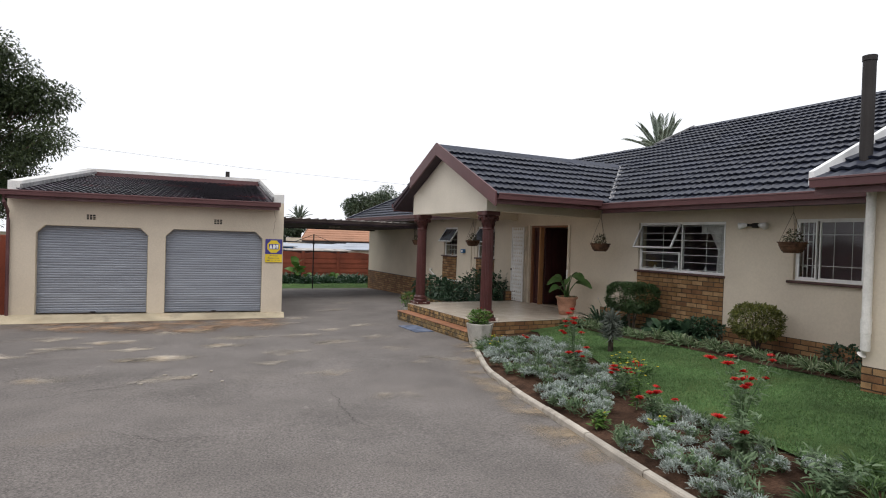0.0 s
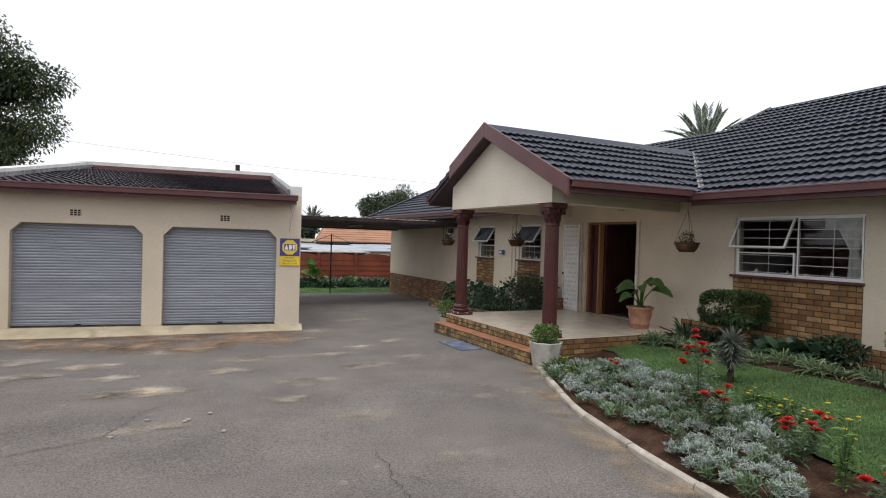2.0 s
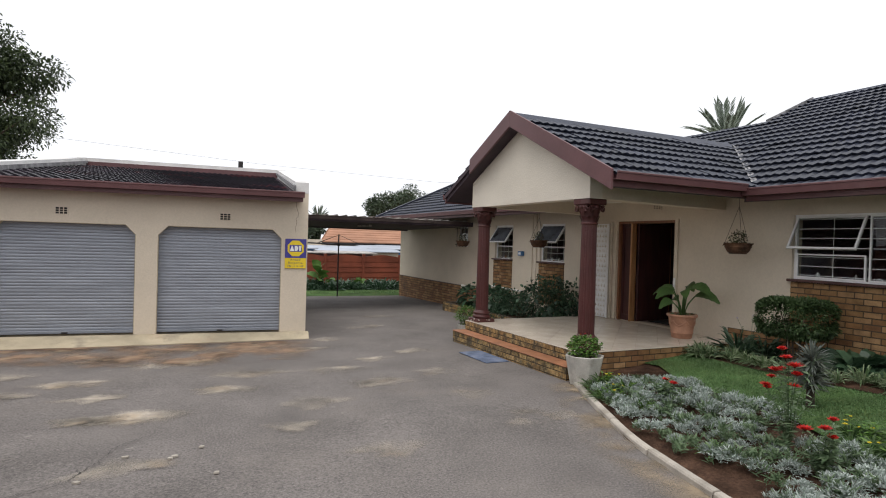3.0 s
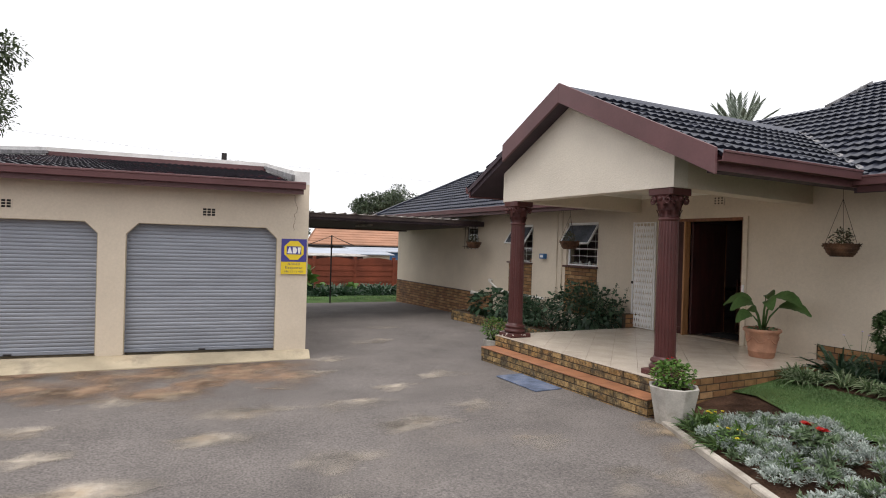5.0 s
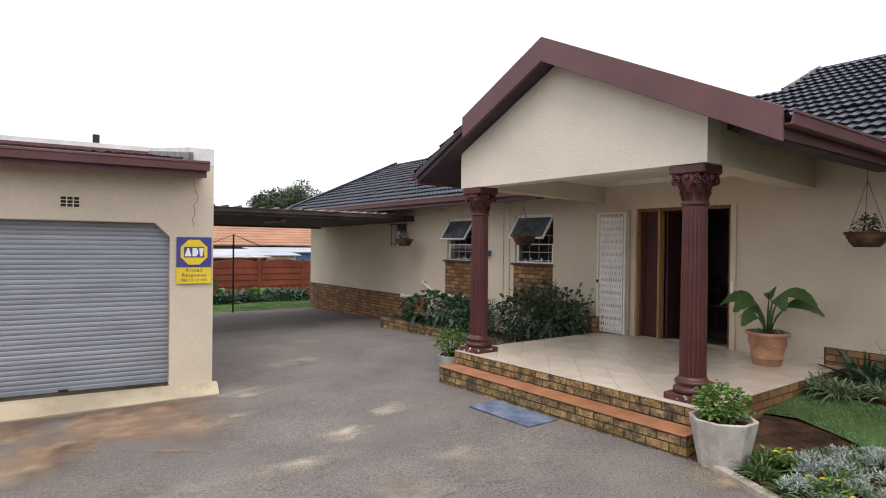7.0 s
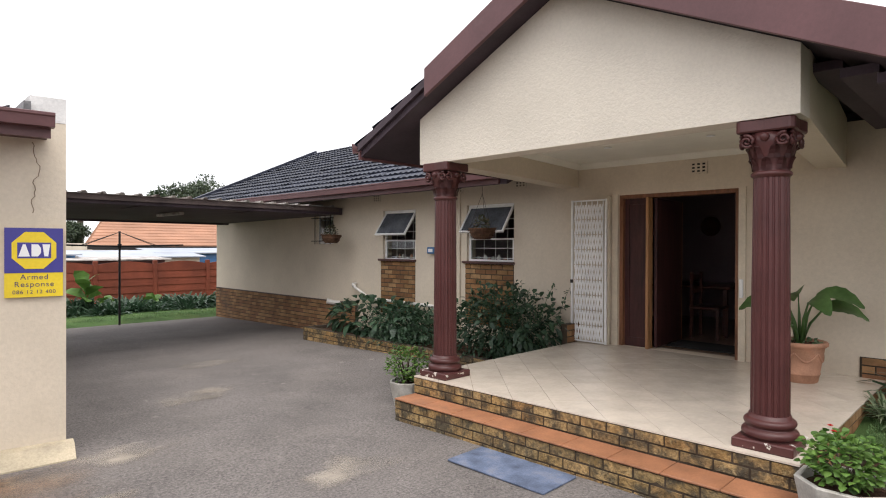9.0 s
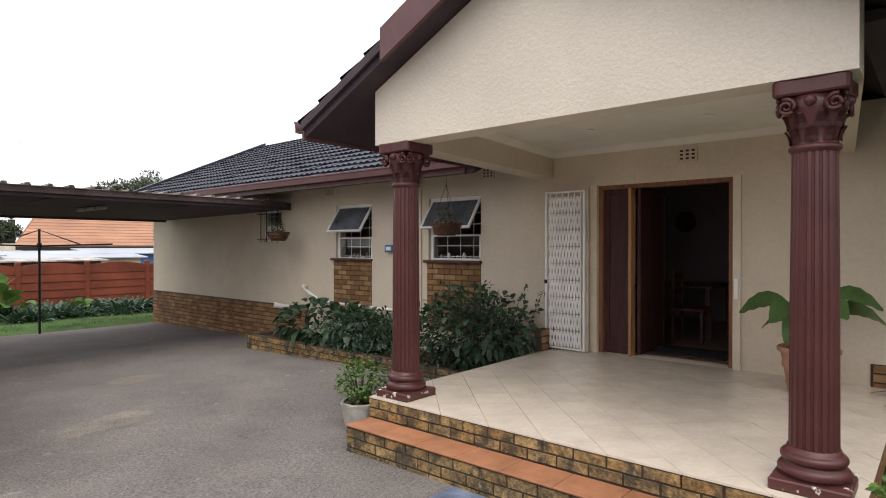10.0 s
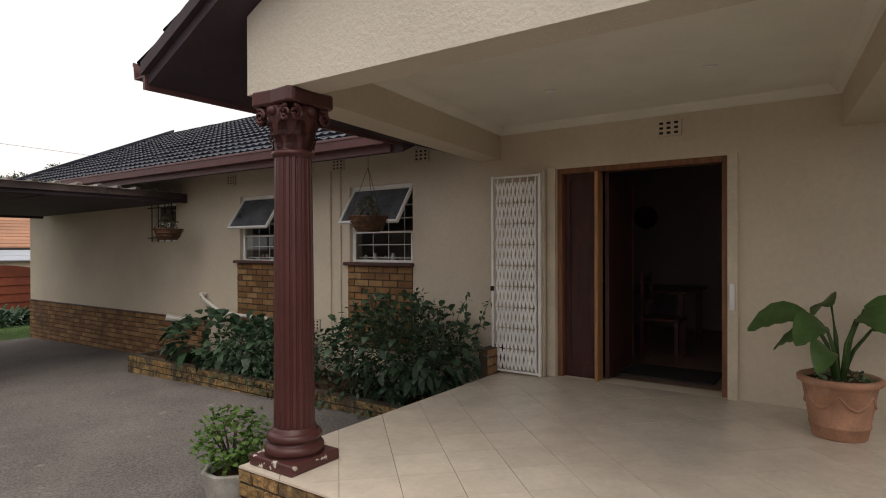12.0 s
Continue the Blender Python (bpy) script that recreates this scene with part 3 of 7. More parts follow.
def brick_meshes(name, material, count, rough):
    out = []
    r = random.Random(count)
    for _ in range(count):
        v = []
        for z in (-0.0365, 0.0365):
            for x in (-0.111, 0.111):
                v.append((x, 0.03, z))
        for z in (-0.034, 0.034):
            for x in (-0.1085, -0.036, 0.036, 0.1085):
                v.append((x, -0.006 + r.uniform(-rough, rough), z + r.uniform(-0.001, 0.001)))
        f = [(0, 1, 3, 2), (0, 2, 8, 4), (1, 7, 11, 3), (0, 4, 5, 6, 7, 1), (2, 3, 11, 10, 9, 8), (4, 8, 9, 5), (5, 9, 10, 6), (6, 10, 11, 7)]
        out.append(raw(name, v, f, material))
    return out


YELLOW_BRICKS, STEP_BRICKS, PLINTH_BRICKS = brick_meshes("brick", BRICK, 5, 0.001), brick_meshes("brick", STEP_BRICK, 7, 0.006), brick_meshes("brick", PLINTH_BRICK, 5, 0.001)


def brick_field(parent, meshes, origin, turn, length, z0, courses, course=0.085, skip=None, joint=0.012):
    """Courses of bricks in running bond; origin is the left lower corner as seen, turn the way that the face looks (0: towards -y)."""
    m0 = Matrix.Translation(origin) @ pose(0, 0, 0, 0, 0, turn)
    for c in range(courses):
        s = 0.0
        first = 0.111 if c % 2 else 0.222
        while s < length - 0.03:
            w = min(first, length - s)
            first = 0.222
            if w > 0.03 and not (skip and skip(s + w / 2, c)):
                p = Vector((s + w / 2, rng.normal(0, 0.0012), z0 + (c + 0.5) * course))
                piece("brick", meshes[int(rng.integers(len(meshes)))], m0 @ Matrix.Translation(p) @ Matrix.Diagonal((w / 0.222, 1, (course - 0.012) / 0.073, 1)), parent)
            s += w + joint


TILE_W, TILE_L = 0.30, 0.345


def tile_shape(wave, butt):
    vs = []
    n = 8
    for v, w in ((0.0, butt), (0.0, 0.012 + butt * 0.25), (TILE_L + 0.05, 0.012)):
        for k in range(n + 1):
            u = TILE_W * k / n
            vs.append((u, v - (0.006 if w == butt else 0), w + wave * (0.5 + 0.5 * math.cos(math.tau * 2 * k / n))))
    vs = vs[n + 1:2 * n + 2] + vs[:n + 1] + vs[2 * n + 2:]
    f = [(r * 9 + k, r * 9 + k + 1, (r + 1) * 9 + k + 1, (r + 1) * 9 + k) for r in range(2) for k in range(n)]
    return np.array(vs), f


def tile_field(parent, material, origin, u, v, cols, rows, single=None, keep=None, wave=0.024, butt=0.06):
    """Rows of roof tiles on a slope: u along the eave, v up the slope. Tiles in the stretch single(col, row) are objects of their own."""
    u, v = Vector(u).normalized(), Vector(v).normalized()
    n = u.cross(v)
    m0 = Matrix((u, v, n)).transposed().to_4x4()
    vs, fs = tile_shape(wave, butt)
    one = raw("roof_tile", vs, fs, material)
    allv, allf = [], []
    rot = np.array(m0.to_3x3())
    for r in range(rows):
        for c in range(cols):
            if keep and not keep(c, r):
                continue
            at = Vector(origin) + u * (c * TILE_W) + v * (r * TILE_L) + n * float(rng.normal(0, 0.003))
            if single and single(c, r):
                piece("roof_tile", one, Matrix.Translation(at) @ m0, parent)
            else:
                b = len(allv)
                allv.extend((vs @ rot.T + np.array(at)).tolist())
                allf.extend([tuple(i + b for i in f) for f in fs])
    if allv:
        ob = new("roof_tiles", raw("roof_tiles", allv, allf, material))
        attach(ob, parent)
        tagged(ob, "rows of interlocking roof tiles", kind="stuff")


# ---- the house ----
WX, TH = 7.09, 0.23            # front wall's face and thickness
SLOPE = 0.4515
EAVE_X, EAVE_Z = 6.27, 2.74
house = thing("house", (9.5, 12.0, land(12.0)), "single-storey cream plastered house with a charcoal tiled roof", "house")
OPENINGS = [(4.90, 5.95, 1.50, 2.48), (7.20, 9.27, 1.47, 2.46), (11.55, 13.11, 0.36, 2.43), (14.93, 15.95, 1.44, 2.42), (17.25, 18.2, 1.42, 2.41), (19.9, 20.55, 1.76, 2.40)]


bm, y = bmesh.new(), 3.92
for a, b, z0, z1 in OPENINGS:
    box(bm, WX, WX + TH, y, a, -0.6, 3.06)
    box(bm, WX, WX + TH, a, b, -0.6, z0)
    box(bm, WX, WX + TH, a, b, z1, 3.06)
    y = b
box(bm, WX, WX + TH, y, 25.7, -0.6, 3.06)
bmesh.ops.remove_doubles(bm, verts=bm.verts, dist=0.0005)
part("wall", bm, PLASTER, house, "cream painted plaster front wall")
part("end_wall", prism(bmesh.new(), [(WX + TH, -0.6), (14.4, -0.6), (14.4, 3.0), (10.8, 4.55), (WX + TH, 3.0)], "y", 25.47, 25.7), PLASTER, house)
part("back_wall", slab_box(14.4, 14.63, -6, 25.7, -0.6, 3.05), PLASTER, house)
part("wing_wall", slab_box(5.2, 5.43, -6, 3.92, 0.67, 2.92), PLASTER, house, "cream plaster wall of the projecting wing")
part("wing_side_wall", prism(bmesh.new(), [(5.43, -0.2), (9.0, -0.2), (9.0, 4.5), (5.43, 2.95)], "y", 3.69, 3.92), PLASTER, house)
part("wing_plinth", slab_box(5.206, 5.43, -6, 3.915, -0.2, 0.67), MORTAR, house)

# rooms behind the openings, dim
part("room_floor", slab_box(WX + TH, 14.4, 3.92, 25.47, 0.1, 0.352), INTERIOR_FLOOR, house)
part("room_ceiling", slab_box(WX + TH, 14.4, 3.92, 25.47, 2.9, 2.95), CEILING, house)
for y in (6.4, 10.4, 14.3, 16.6, 19.0):
    part("partition", slab_box(WX + TH, 14.4, y, y + 0.12, 0.352, 2.9), INTERIOR, house)
part("partition", slab_box(11.4, 11.5, 3.92, 25.47, 0.352, 2.9), INTERIOR, house)

# roof: one front slope, higher over the near half
part("roof_deck", prism(bmesh.new(), [(EAVE_X, EAVE_Z - 0.12), (10.8, EAVE_Z - 0.12 + 4.53 * SLOPE), (15.3, EAVE_Z - 0.12), (15.3, EAVE_Z), (10.8, EAVE_Z + 4.53 * SLOPE), (EAVE_X, EAVE_Z)], "y", 14.42, 26.32), SOFFIT, house)
part("roof_deck", prism(bmesh.new(), [(EAVE_X, EAVE_Z - 0.12), (12.4, EAVE_Z - 0.12 + 6.13 * SLOPE), (18.5, EAVE_Z - 0.12), (18.5, EAVE_Z), (12.4, EAVE_Z + 6.13 * SLOPE), (EAVE_X, EAVE_Z)], "y", -6, 9.5), SOFFIT, house)
for y0, y1, xr in ((9.5, 12.4, 12.4), (12.4, 14.42, 10.8)):
    zr, xf = EAVE_Z + (xr - EAVE_X) * SLOPE, 7.2
    zf = EAVE_Z + (xf - EAVE_X) * SLOPE
    part("roof_deck", prism(bmesh.new(), [(xf, zf - 0.12), (xr, zr - 0.12), (xr, zr), (xf, zf)], "y", y0, y1), SOFFIT, house)
roof = part("roof", prism(bmesh.new(), [(10.68, 4.76), (10.8, 4.86), (10.92, 4.76)], "y", 12.4, 26.35), ROOF_TILE, house, "charcoal concrete roof tiles in wavy rows")
up = Vector((1, 0, SLOPE)).normalized()


def clear_of_porch(y, r):
    """False where a tile of row r would lie under the porch roof."""
    z = EAVE_Z + (r + 0.6) * TILE_L * up.z
    return 4.03 - 0.484 * abs(y - 0.15 - 11.95) < z + 0.02


tile_field(roof, ROOF_TILE, (EAVE_X - 0.06, 26.35, EAVE_Z - 0.01), (0, -1, 0), up, 46, 15, keep=lambda c, r: clear_of_porch(26.35 - c * TILE_W, r))
tile_field(roof, ROOF_TILE, (EAVE_X - 0.06, 12.55, EAVE_Z - 0.01), (0, -1, 0), up, 62, 20, single=lambda c, r: 8 <= c < 19 and r < 14, keep=lambda c, r: clear_of_porch(12.55 - c * TILE_W, r))
part("ridge", prism(bmesh.new(), [(12.26, 5.47), (12.4, 5.60), (12.54, 5.47)], "y", -6, 12.45), ROOF_TILE, house)
part("verge_board", prism(bmesh.new(), [(EAVE_X - 0.02, EAVE_Z - 0.16), (10.8, EAVE_Z - 0.16 + 4.53 * SLOPE), (10.8, EAVE_Z + 0.05 + 4.53 * SLOPE), (EAVE_X - 0.02, EAVE_Z + 0.05)], "y", 26.33, 26.36), MAROON, house)
part("verge_cap", prism(bmesh.new(), [(EAVE_X - 0.06, EAVE_Z + 0.0), (10.8, EAVE_Z + 4.59 * SLOPE), (10.8, EAVE_Z + 0.125 + 4.59 * SLOPE), (EAVE_X - 0.06, EAVE_Z + 0.125)], "y", 26.22, 26.40), ROOF_TILE, house, "charcoal capping along the roof edge")
part("verge_board", prism(bmesh.new(), [(10.8, 4.70), (12.4, 4.70 + 1.6 * SLOPE), (12.4, 4.92 + 1.6 * SLOPE), (10.8, 4.92)], "y", 12.42, 12.46), FLASHING, house)
part("gable_infill", prism(bmesh.new(), [(10.8, 4.6), (12.4, 5.3), (14.0, 4.6)], "y", 12.3, 12.4), PLASTER, house)


def gutter_y(parent, x, y0, y1, z):
    """A box gutter with a lip, along y, and the board behind it."""
    sec = [(x - 0.115, z + 0.06), (x - 0.125, z + 0.055), (x - 0.125, z + 0.035), (x - 0.115, z + 0.03), (x - 0.105, z - 0.055), (x, z - 0.055), (x, z + 0.05), (x - 0.01, z + 0.05), (x - 0.01, z - 0.045), (x - 0.095, z - 0.045)]
    part("gutter", prism(bmesh.new(), sec, "y", y0, y1), MAROON, parent, "maroon painted box gutter")
    part("fascia", slab_box(x + 0.002, x + 0.028, y0, y1, z - 0.13, z + 0.03), MAROON, parent)


gutter_y(house, EAVE_X - 0.03, 14.56, 26.3, EAVE_Z + 0.02)
gutter_y(house, EAVE_X - 0.03, 4.36, 9.45, EAVE_Z + 0.02)

# wing roof with its flashing and flue
part("wing_roof_deck", prism(bmesh.new(), [(4.80, 2.66), (9.5, 2.66 + 4.7 * SLOPE), (9.5, 2.77 + 4.7 * SLOPE), (4.80, 2.77)], "y", -6, 4.27), SOFFIT, house)
wing_roof = part("wing_roof", slab_box(9.4, 9.6, -6, 4.2, 4.75, 4.95), ROOF_TILE, house, "charcoal tiles over the wing")
tile_field(wing_roof, ROOF_TILE, (4.74, 4.28, 2.755), (0, -1, 0), up, 34, 14)
part("verge_flashing", prism(bmesh.new(), [(4.72, 2.74), (9.5, 2.74 + 4.78 * SLOPE), (9.5, 2.90 + 4.78 * SLOPE), (4.72, 2.90)], "y", 4.27, 4.33), WHITE, house, "white painted verge flashing")
gutter_y(house, 4.78, -6, 4.29, 2.76)
bm = tube(bmesh.new(), [(5.39, 4.07, 3.0), (5.39, 4.07, 4.26)], 0.07, 14)
tube(bm, [(5.39, 4.07, 4.24), (5.39, 4.07, 4.30)], 0.078, 14)
part("flue_pipe", bm, IRON, house, "dark metal flue pipe")
bm = tube(bmesh.new(), [(5.13, 3.86, 2.68), (5.13, 3.86, 1.2)], 0.048, 14)
tube(bm, [(5.13, 3.86, 1.22), (5.13, 3.86, 1.05)], 0.056, 14)
tube(bm, [(5.13, 3.86, 1.05), (5.13, 3.86, 0.86), (5.14, 3.9, 0.80)], 0.05, 14)
part("downpipe", bm, WHITE_PIPE, house, "white plastic downpipe")

# brick plinths and brick panels under the windows
field = part("plinth", slab_box(WX - 0.012, WX + 0.02, 9.30, 10.35, 0.1, 0.575), MORTAR, house)
brick_field(field, PLINTH_BRICKS, (WX - 0.014, 10.33, 0), -90, 1.02, 0.15, 5)
field = part("plinth", slab_box(WX - 0.012, WX + 0.02, 3.93, 7.18, 0.1, 0.575), MORTAR, house)
brick_field(field, PLINTH_BRICKS, (WX - 0.014, 7.17, 0), -90, 3.24, 0.15, 5)
field = part("plinth", slab_box(WX - 0.012, WX + 0.02, 19.0, 25.69, -0.7, 0.50), MORTAR, house, "brown face-brick plinth")
brick_field(field, PLINTH_BRICKS, (WX - 0.014, 25.69, 0), -90, 6.6, -0.435, 11, joint=0.003)
part("plinth_ledge", slab_box(WX - 0.035, WX + 0.02, 19.0, 25.695, 0.502, 0.522, 0.004), SILL, house, "thin dark ledge over the plinth")
field = part("plinth", slab_box(5.19, 5.206, 0.0, 3.92, -0.1, 0.67), MORTAR, house)
brick_field(field, YELLOW_BRICKS, (5.188, 3.92, 0), -90, 1.6, 0.155, 6)
for y0, y1, z0, n in ((7.20, 9.27, 0.245, 14), (14.93, 15.97, 0.40, 12), (17.25, 18.25, 0.40, 12)):
    top = z0 + n * 0.085
    field = part("brick_panel", slab_box(WX - 0.008, WX + 0.02, y0, y1, z0, top), MORTAR, house, "yellow-brown face-brick panel under a window")
    brick_field(field, YELLOW_BRICKS, (WX - 0.010, y1, 0), -90, y1 - y0, z0, n)
    bm = slab_box(WX - 0.07, WX + 0.05, y0 - 0.02, y1 + 0.04, top + 0.004, top + 0.045, 0.008)
    part("window_sill", bm, SILL, house, "dark red tiled window sill")
part("window_sill", slab_box(WX - 0.08, WX + 0.05, 4.85, 6.02, 1.455, 1.497, 0.008), SILL, house, "dark red tiled window sill")


def vent(parent, x, y, z, w=0.22, h=0.15, local=False):
    """An air brick: a backing with square holes between bars."""
    v = part("vent", slab_box(x - 0.006, x + 0.02, y - w / 2, y + w / 2, z - h / 2, z + h / 2), DARK_GAP, parent, "cream air brick")
    bm = bmesh.new()
    for k in range(4):
        a = y - w / 2 + (w - 0.028) * k / 3
        box(bm, x - 0.014, x - 0.004, a, a + 0.028, z - h / 2, z + h / 2)
    for k in range(4):
        a = z - h / 2 + (h - 0.020) * k / 3
        box(bm, x - 0.0125, x - 0.003, y - w / 2, y + w / 2, a, a + 0.020)
    part("grille", bm, PLASTER, v)


for y, z in ((14.8, 2.725), (16.15, 2.72), (18.4, 2.67), (12.03, 2.715), (16.6, 0.62)):
    vent(house, WX, y, z)


def window(y0, y1, z0, z1, lights, bars, label):
    """A steel window set back in the wall. lights: (y0, y1, z0, z1, opening angle or 0)."""
    w = thing("window", (WX + 0.08, (y0 + y1) / 2, z0), label, "window", "house windows", "structure")
    x0, x1 = WX + 0.055, WX + 0.095
    bm = bmesh.new()
    for a in ((y0, y0 + 0.035, z0, z1), (y1 - 0.035, y1, z0, z1), (y0 + 0.035, y1 - 0.035, z0, z0 + 0.035), (y0 + 0.035, y1 - 0.035, z1 - 0.035, z1)):
        box(bm, x0, x1, *a)
    part("window_frame", bm, WHITE, w, "white enamelled steel frame")
    for a, b, c, d, angle in lights:
        h = Matrix.Translation((x0, 0, d)) @ Matrix.Rotation(radians(angle), 4, "Y") @ Matrix.Translation((-x0, 0, -d))
        bm = bmesh.new()
        t = 0.022 if not angle else 0.028
        for q in ((a, a + t, c, d), (b - t, b, c, d), (a + t, b - t, c, c + t), (a + t, b - t, d - t, d)):
            box(bm, x0 - 0.012, x0 + 0.022, *q)
        bm.transform(h)
        s = part("sash" if angle else "glazing_bar", bm, WHITE, w, "top-hung sash swung open" if angle else "")
        bm = box(bmesh.new(), x0 + 0.002, x0 + 0.006, a + t, b - t, c + t, d - t)
        bm.transform(h)
        g = part("pane", bm, REFLECT_PANE if angle and y0 > 12 else PANE, s)
        g.visible_shadow = False
    bm = bmesh.new()
    for k in range(bars):
        z = z0 + (z1 - z0) * (k + 0.5) / bars
        box(bm, WX + 0.15, WX + 0.16, y0 + 0.01, y1 - 0.01, z - 0.006, z + 0.006)
    for k in range(1, 4):
        y = y0 + (y1 - y0) * k / 4
        box(bm, WX + 0.161, WX + 0.169, y - 0.004, y + 0.004, z0, z1)
    part("burglar_bars", bm, WHITE, w, "thin white burglar bars")
    return w


window(7.20, 9.27, 1.47, 2.46, [(8.24, 9.23, 1.88, 2.43, 28), (8.24, 9.23, 1.505, 1.87, 0), (7.24, 8.20, 1.505, 2.43, 0)], 7, "wide white steel window with one sash open")
wing_window = window(4.90, 5.95, 1.50, 2.48, [(5.62, 5.91, 1.535, 2.445, 0), (4.94, 5.58, 1.535, 2.445, 0)], 2, "white steel window with patterned burglar bars")
bm = bmesh.new()
for y in (5.66, 5.73, 5.81, 5.88):
    box(bm, WX + 0.135, WX + 0.147, y - 0.006, y + 0.006, 1.53, 2.45)
for y0, y1, z in ((5.66, 5.73, 1.72), (5.73, 5.81, 1.86), (5.81, 5.88, 1.72), (5.66, 5.73, 2.26), (5.73, 5.81, 2.12), (5.81, 5.88, 2.26)):
    box(bm, WX + 0.136, WX + 0.146, y0, y1, z - 0.006, z + 0.006)
part("pattern_bars", bm, WHITE, wing_window, "white burglar bars in a stepped pattern")
window(14.93, 15.95, 1.44, 2.42, [(14.97, 15.91, 1.86, 2.385, 34), (14.97, 15.91, 1.475, 1.85, 0)], 6, "white steel window with its top sash open")
window(17.25, 18.2, 1.42, 2.41, [(17.29, 18.16, 1.84, 2.375, 34), (17.29, 18.16, 1.455, 1.83, 0)], 6, "white steel window with its top sash open")
window(19.9, 20.55, 1.76, 2.40, [(19.94, 20.51, 1.795, 2.365, 0)], 3, "small dark window beneath the carport roof")

# ---- the porch ----
PZ = 0.36
porch = thing("porch", (5.4, 11.9, land(12)), "open gabled porch with a tiled floor and brick steps", "porch")
PA, PB, PF = 10.12, 13.68, 3.78        # floor's ends in y and its front edge in x
part("porch_base", slab_box(PF + 0.02, WX, PA + 0.02, PB - 0.02, -0.3, PZ - 0.012), GROUT, porch)
TS = 0.33
for i in range(-9, 24):
    for j in range(-24, 9):
        c = Vector((PF + (i - j) * TS * 0.7071 * 1.0 - 0.05, PA + (i + j) * TS * 0.7071 + 0.11))
        half = TS * 0.7071
        if c.x < PF - half or c.x > WX + half or c.y < PA - half or c.y > PB + half:
            continue
        poly = [Vector((c.x + dx, c.y + dy)) for dx, dy in ((-half + 0.0025, 0), (0, -half + 0.0025), (half - 0.0025, 0), (0, half - 0.0025))]
        for ax, lim, sign in ((0, PF, 1), (0, WX - 0.002, -1), (1, PA, 1), (1, PB, -1)):
            cut = []
            for k in range(len(poly)):
                p, q = poly[k], poly[(k + 1) % len(poly)]
                dp, dq = sign * (p[ax] - lim), sign * (q[ax] - lim)
                if dp >= 0:
                    cut.append(p)
                if dp * dq < 0:
                    cut.append(p + (q - p) * (dp / (dp - dq)))
            poly = cut
            if len(poly) < 3:
                break
        if len(poly) >= 3 and max((a - b).length for a in poly for b in poly) > 0.03:
            part("floor_tile", prism(bmesh.new(), [tuple(p) for p in poly], "z", PZ - 0.012, PZ + rng.normal(0, 0.0004)), FLOOR_TILE, porch)
# risers of the floor and the one step below it
SF, SA, SB = 3.50, 10.10, 13.66
part("step_base", slab_box(SF + 0.02, PF + 0.02, SA + 0.02, SB - 0.02, -0.3, 0.165), MORTAR, porch)
for k in range(9):
    a = SA + (SB - SA) * k / 9
    part("step_tile", slab_box(SF - 0.008, PF - 0.004, a + 0.002, a + (SB - SA) / 9 - 0.002, 0.166, 0.182, 0.004), STEP_TILE, porch)
riser = part("step_riser", slab_box(SF + 0.012, SF + 0.02, SA, SB, -0.2, 0.164), MORTAR, porch, "rough yellow bricks darkened by soot and moss")
brick_field(riser, STEP_BRICKS, (SF + 0.012, SB, 0), -90, SB - SA, -0.004 - 0.085, 3, 0.084)
riser = part("step_riser", slab_box(PF + 0.012, PF + 0.02, PA, PB, 0.16, PZ - 0.013), MORTAR, porch, "rough yellow bricks darkened by soot and moss")
brick_field(riser, STEP_BRICKS, (PF + 0.010, PB, 0), -90, PB - PA, 0.184, 2, 0.081)
side = part("porch_side", slab_box(PF + 0.02, WX, PA + 0.012, PA + 0.02, -0.2, PZ - 0.013), MORTAR, porch, "yellow face bricks at the porch's side")
brick_field(side, YELLOW_BRICKS, (PF + 0.02, PA + 0.012, 0), 0, WX - PF - 0.03, 0.005, 4, 0.085)
side = part("step_side", slab_box(SF + 0.02, PF, SA + 0.012, SA + 0.02, -0.2, 0.164), MORTAR, porch)
brick_field(side, STEP_BRICKS, (SF + 0.02, SA + 0.012, 0), 0, PF - SF - 0.02, -0.09, 3, 0.084)
side = part("porch_side", slab_box(PF + 0.02, WX, PB - 0.02, PB - 0.012, -0.2, PZ - 0.013), MORTAR, porch)
brick_field(side, STEP_BRICKS, (WX, PB - 0.012, 0), 180, WX - PF - 0.02, 0.005, 4, 0.085)

# gable, beams, ceiling and roof of the porch
GA, GB, GX = 10.15, 13.69, 3.865
MID, RZ, PS = 11.95, 4.03, 0.484
EY0, EY1 = 9.48, 14.42


def roof_z(y):
    return RZ - PS * abs(y - MID)


part("gable_wall", prism(bmesh.new(), [(GA, 2.58), (GB, 2.58), (GB, roof_z(GB) - 0.13), (MID, RZ - 0.13), (GA, roof_z(GA) - 0.13)], "x", GX, GX + 0.23), PLASTER_ROUGH, porch, "rough-cast cream gable")
CA, CB = GA + 0.27, GB - 0.27


def askew(bm):
    """The beams and the ceiling run back to the house slightly askew."""
    for v in bm.verts:
        v.co.y += 0.11 * (v.co.x - GX - 0.23)
    return bm


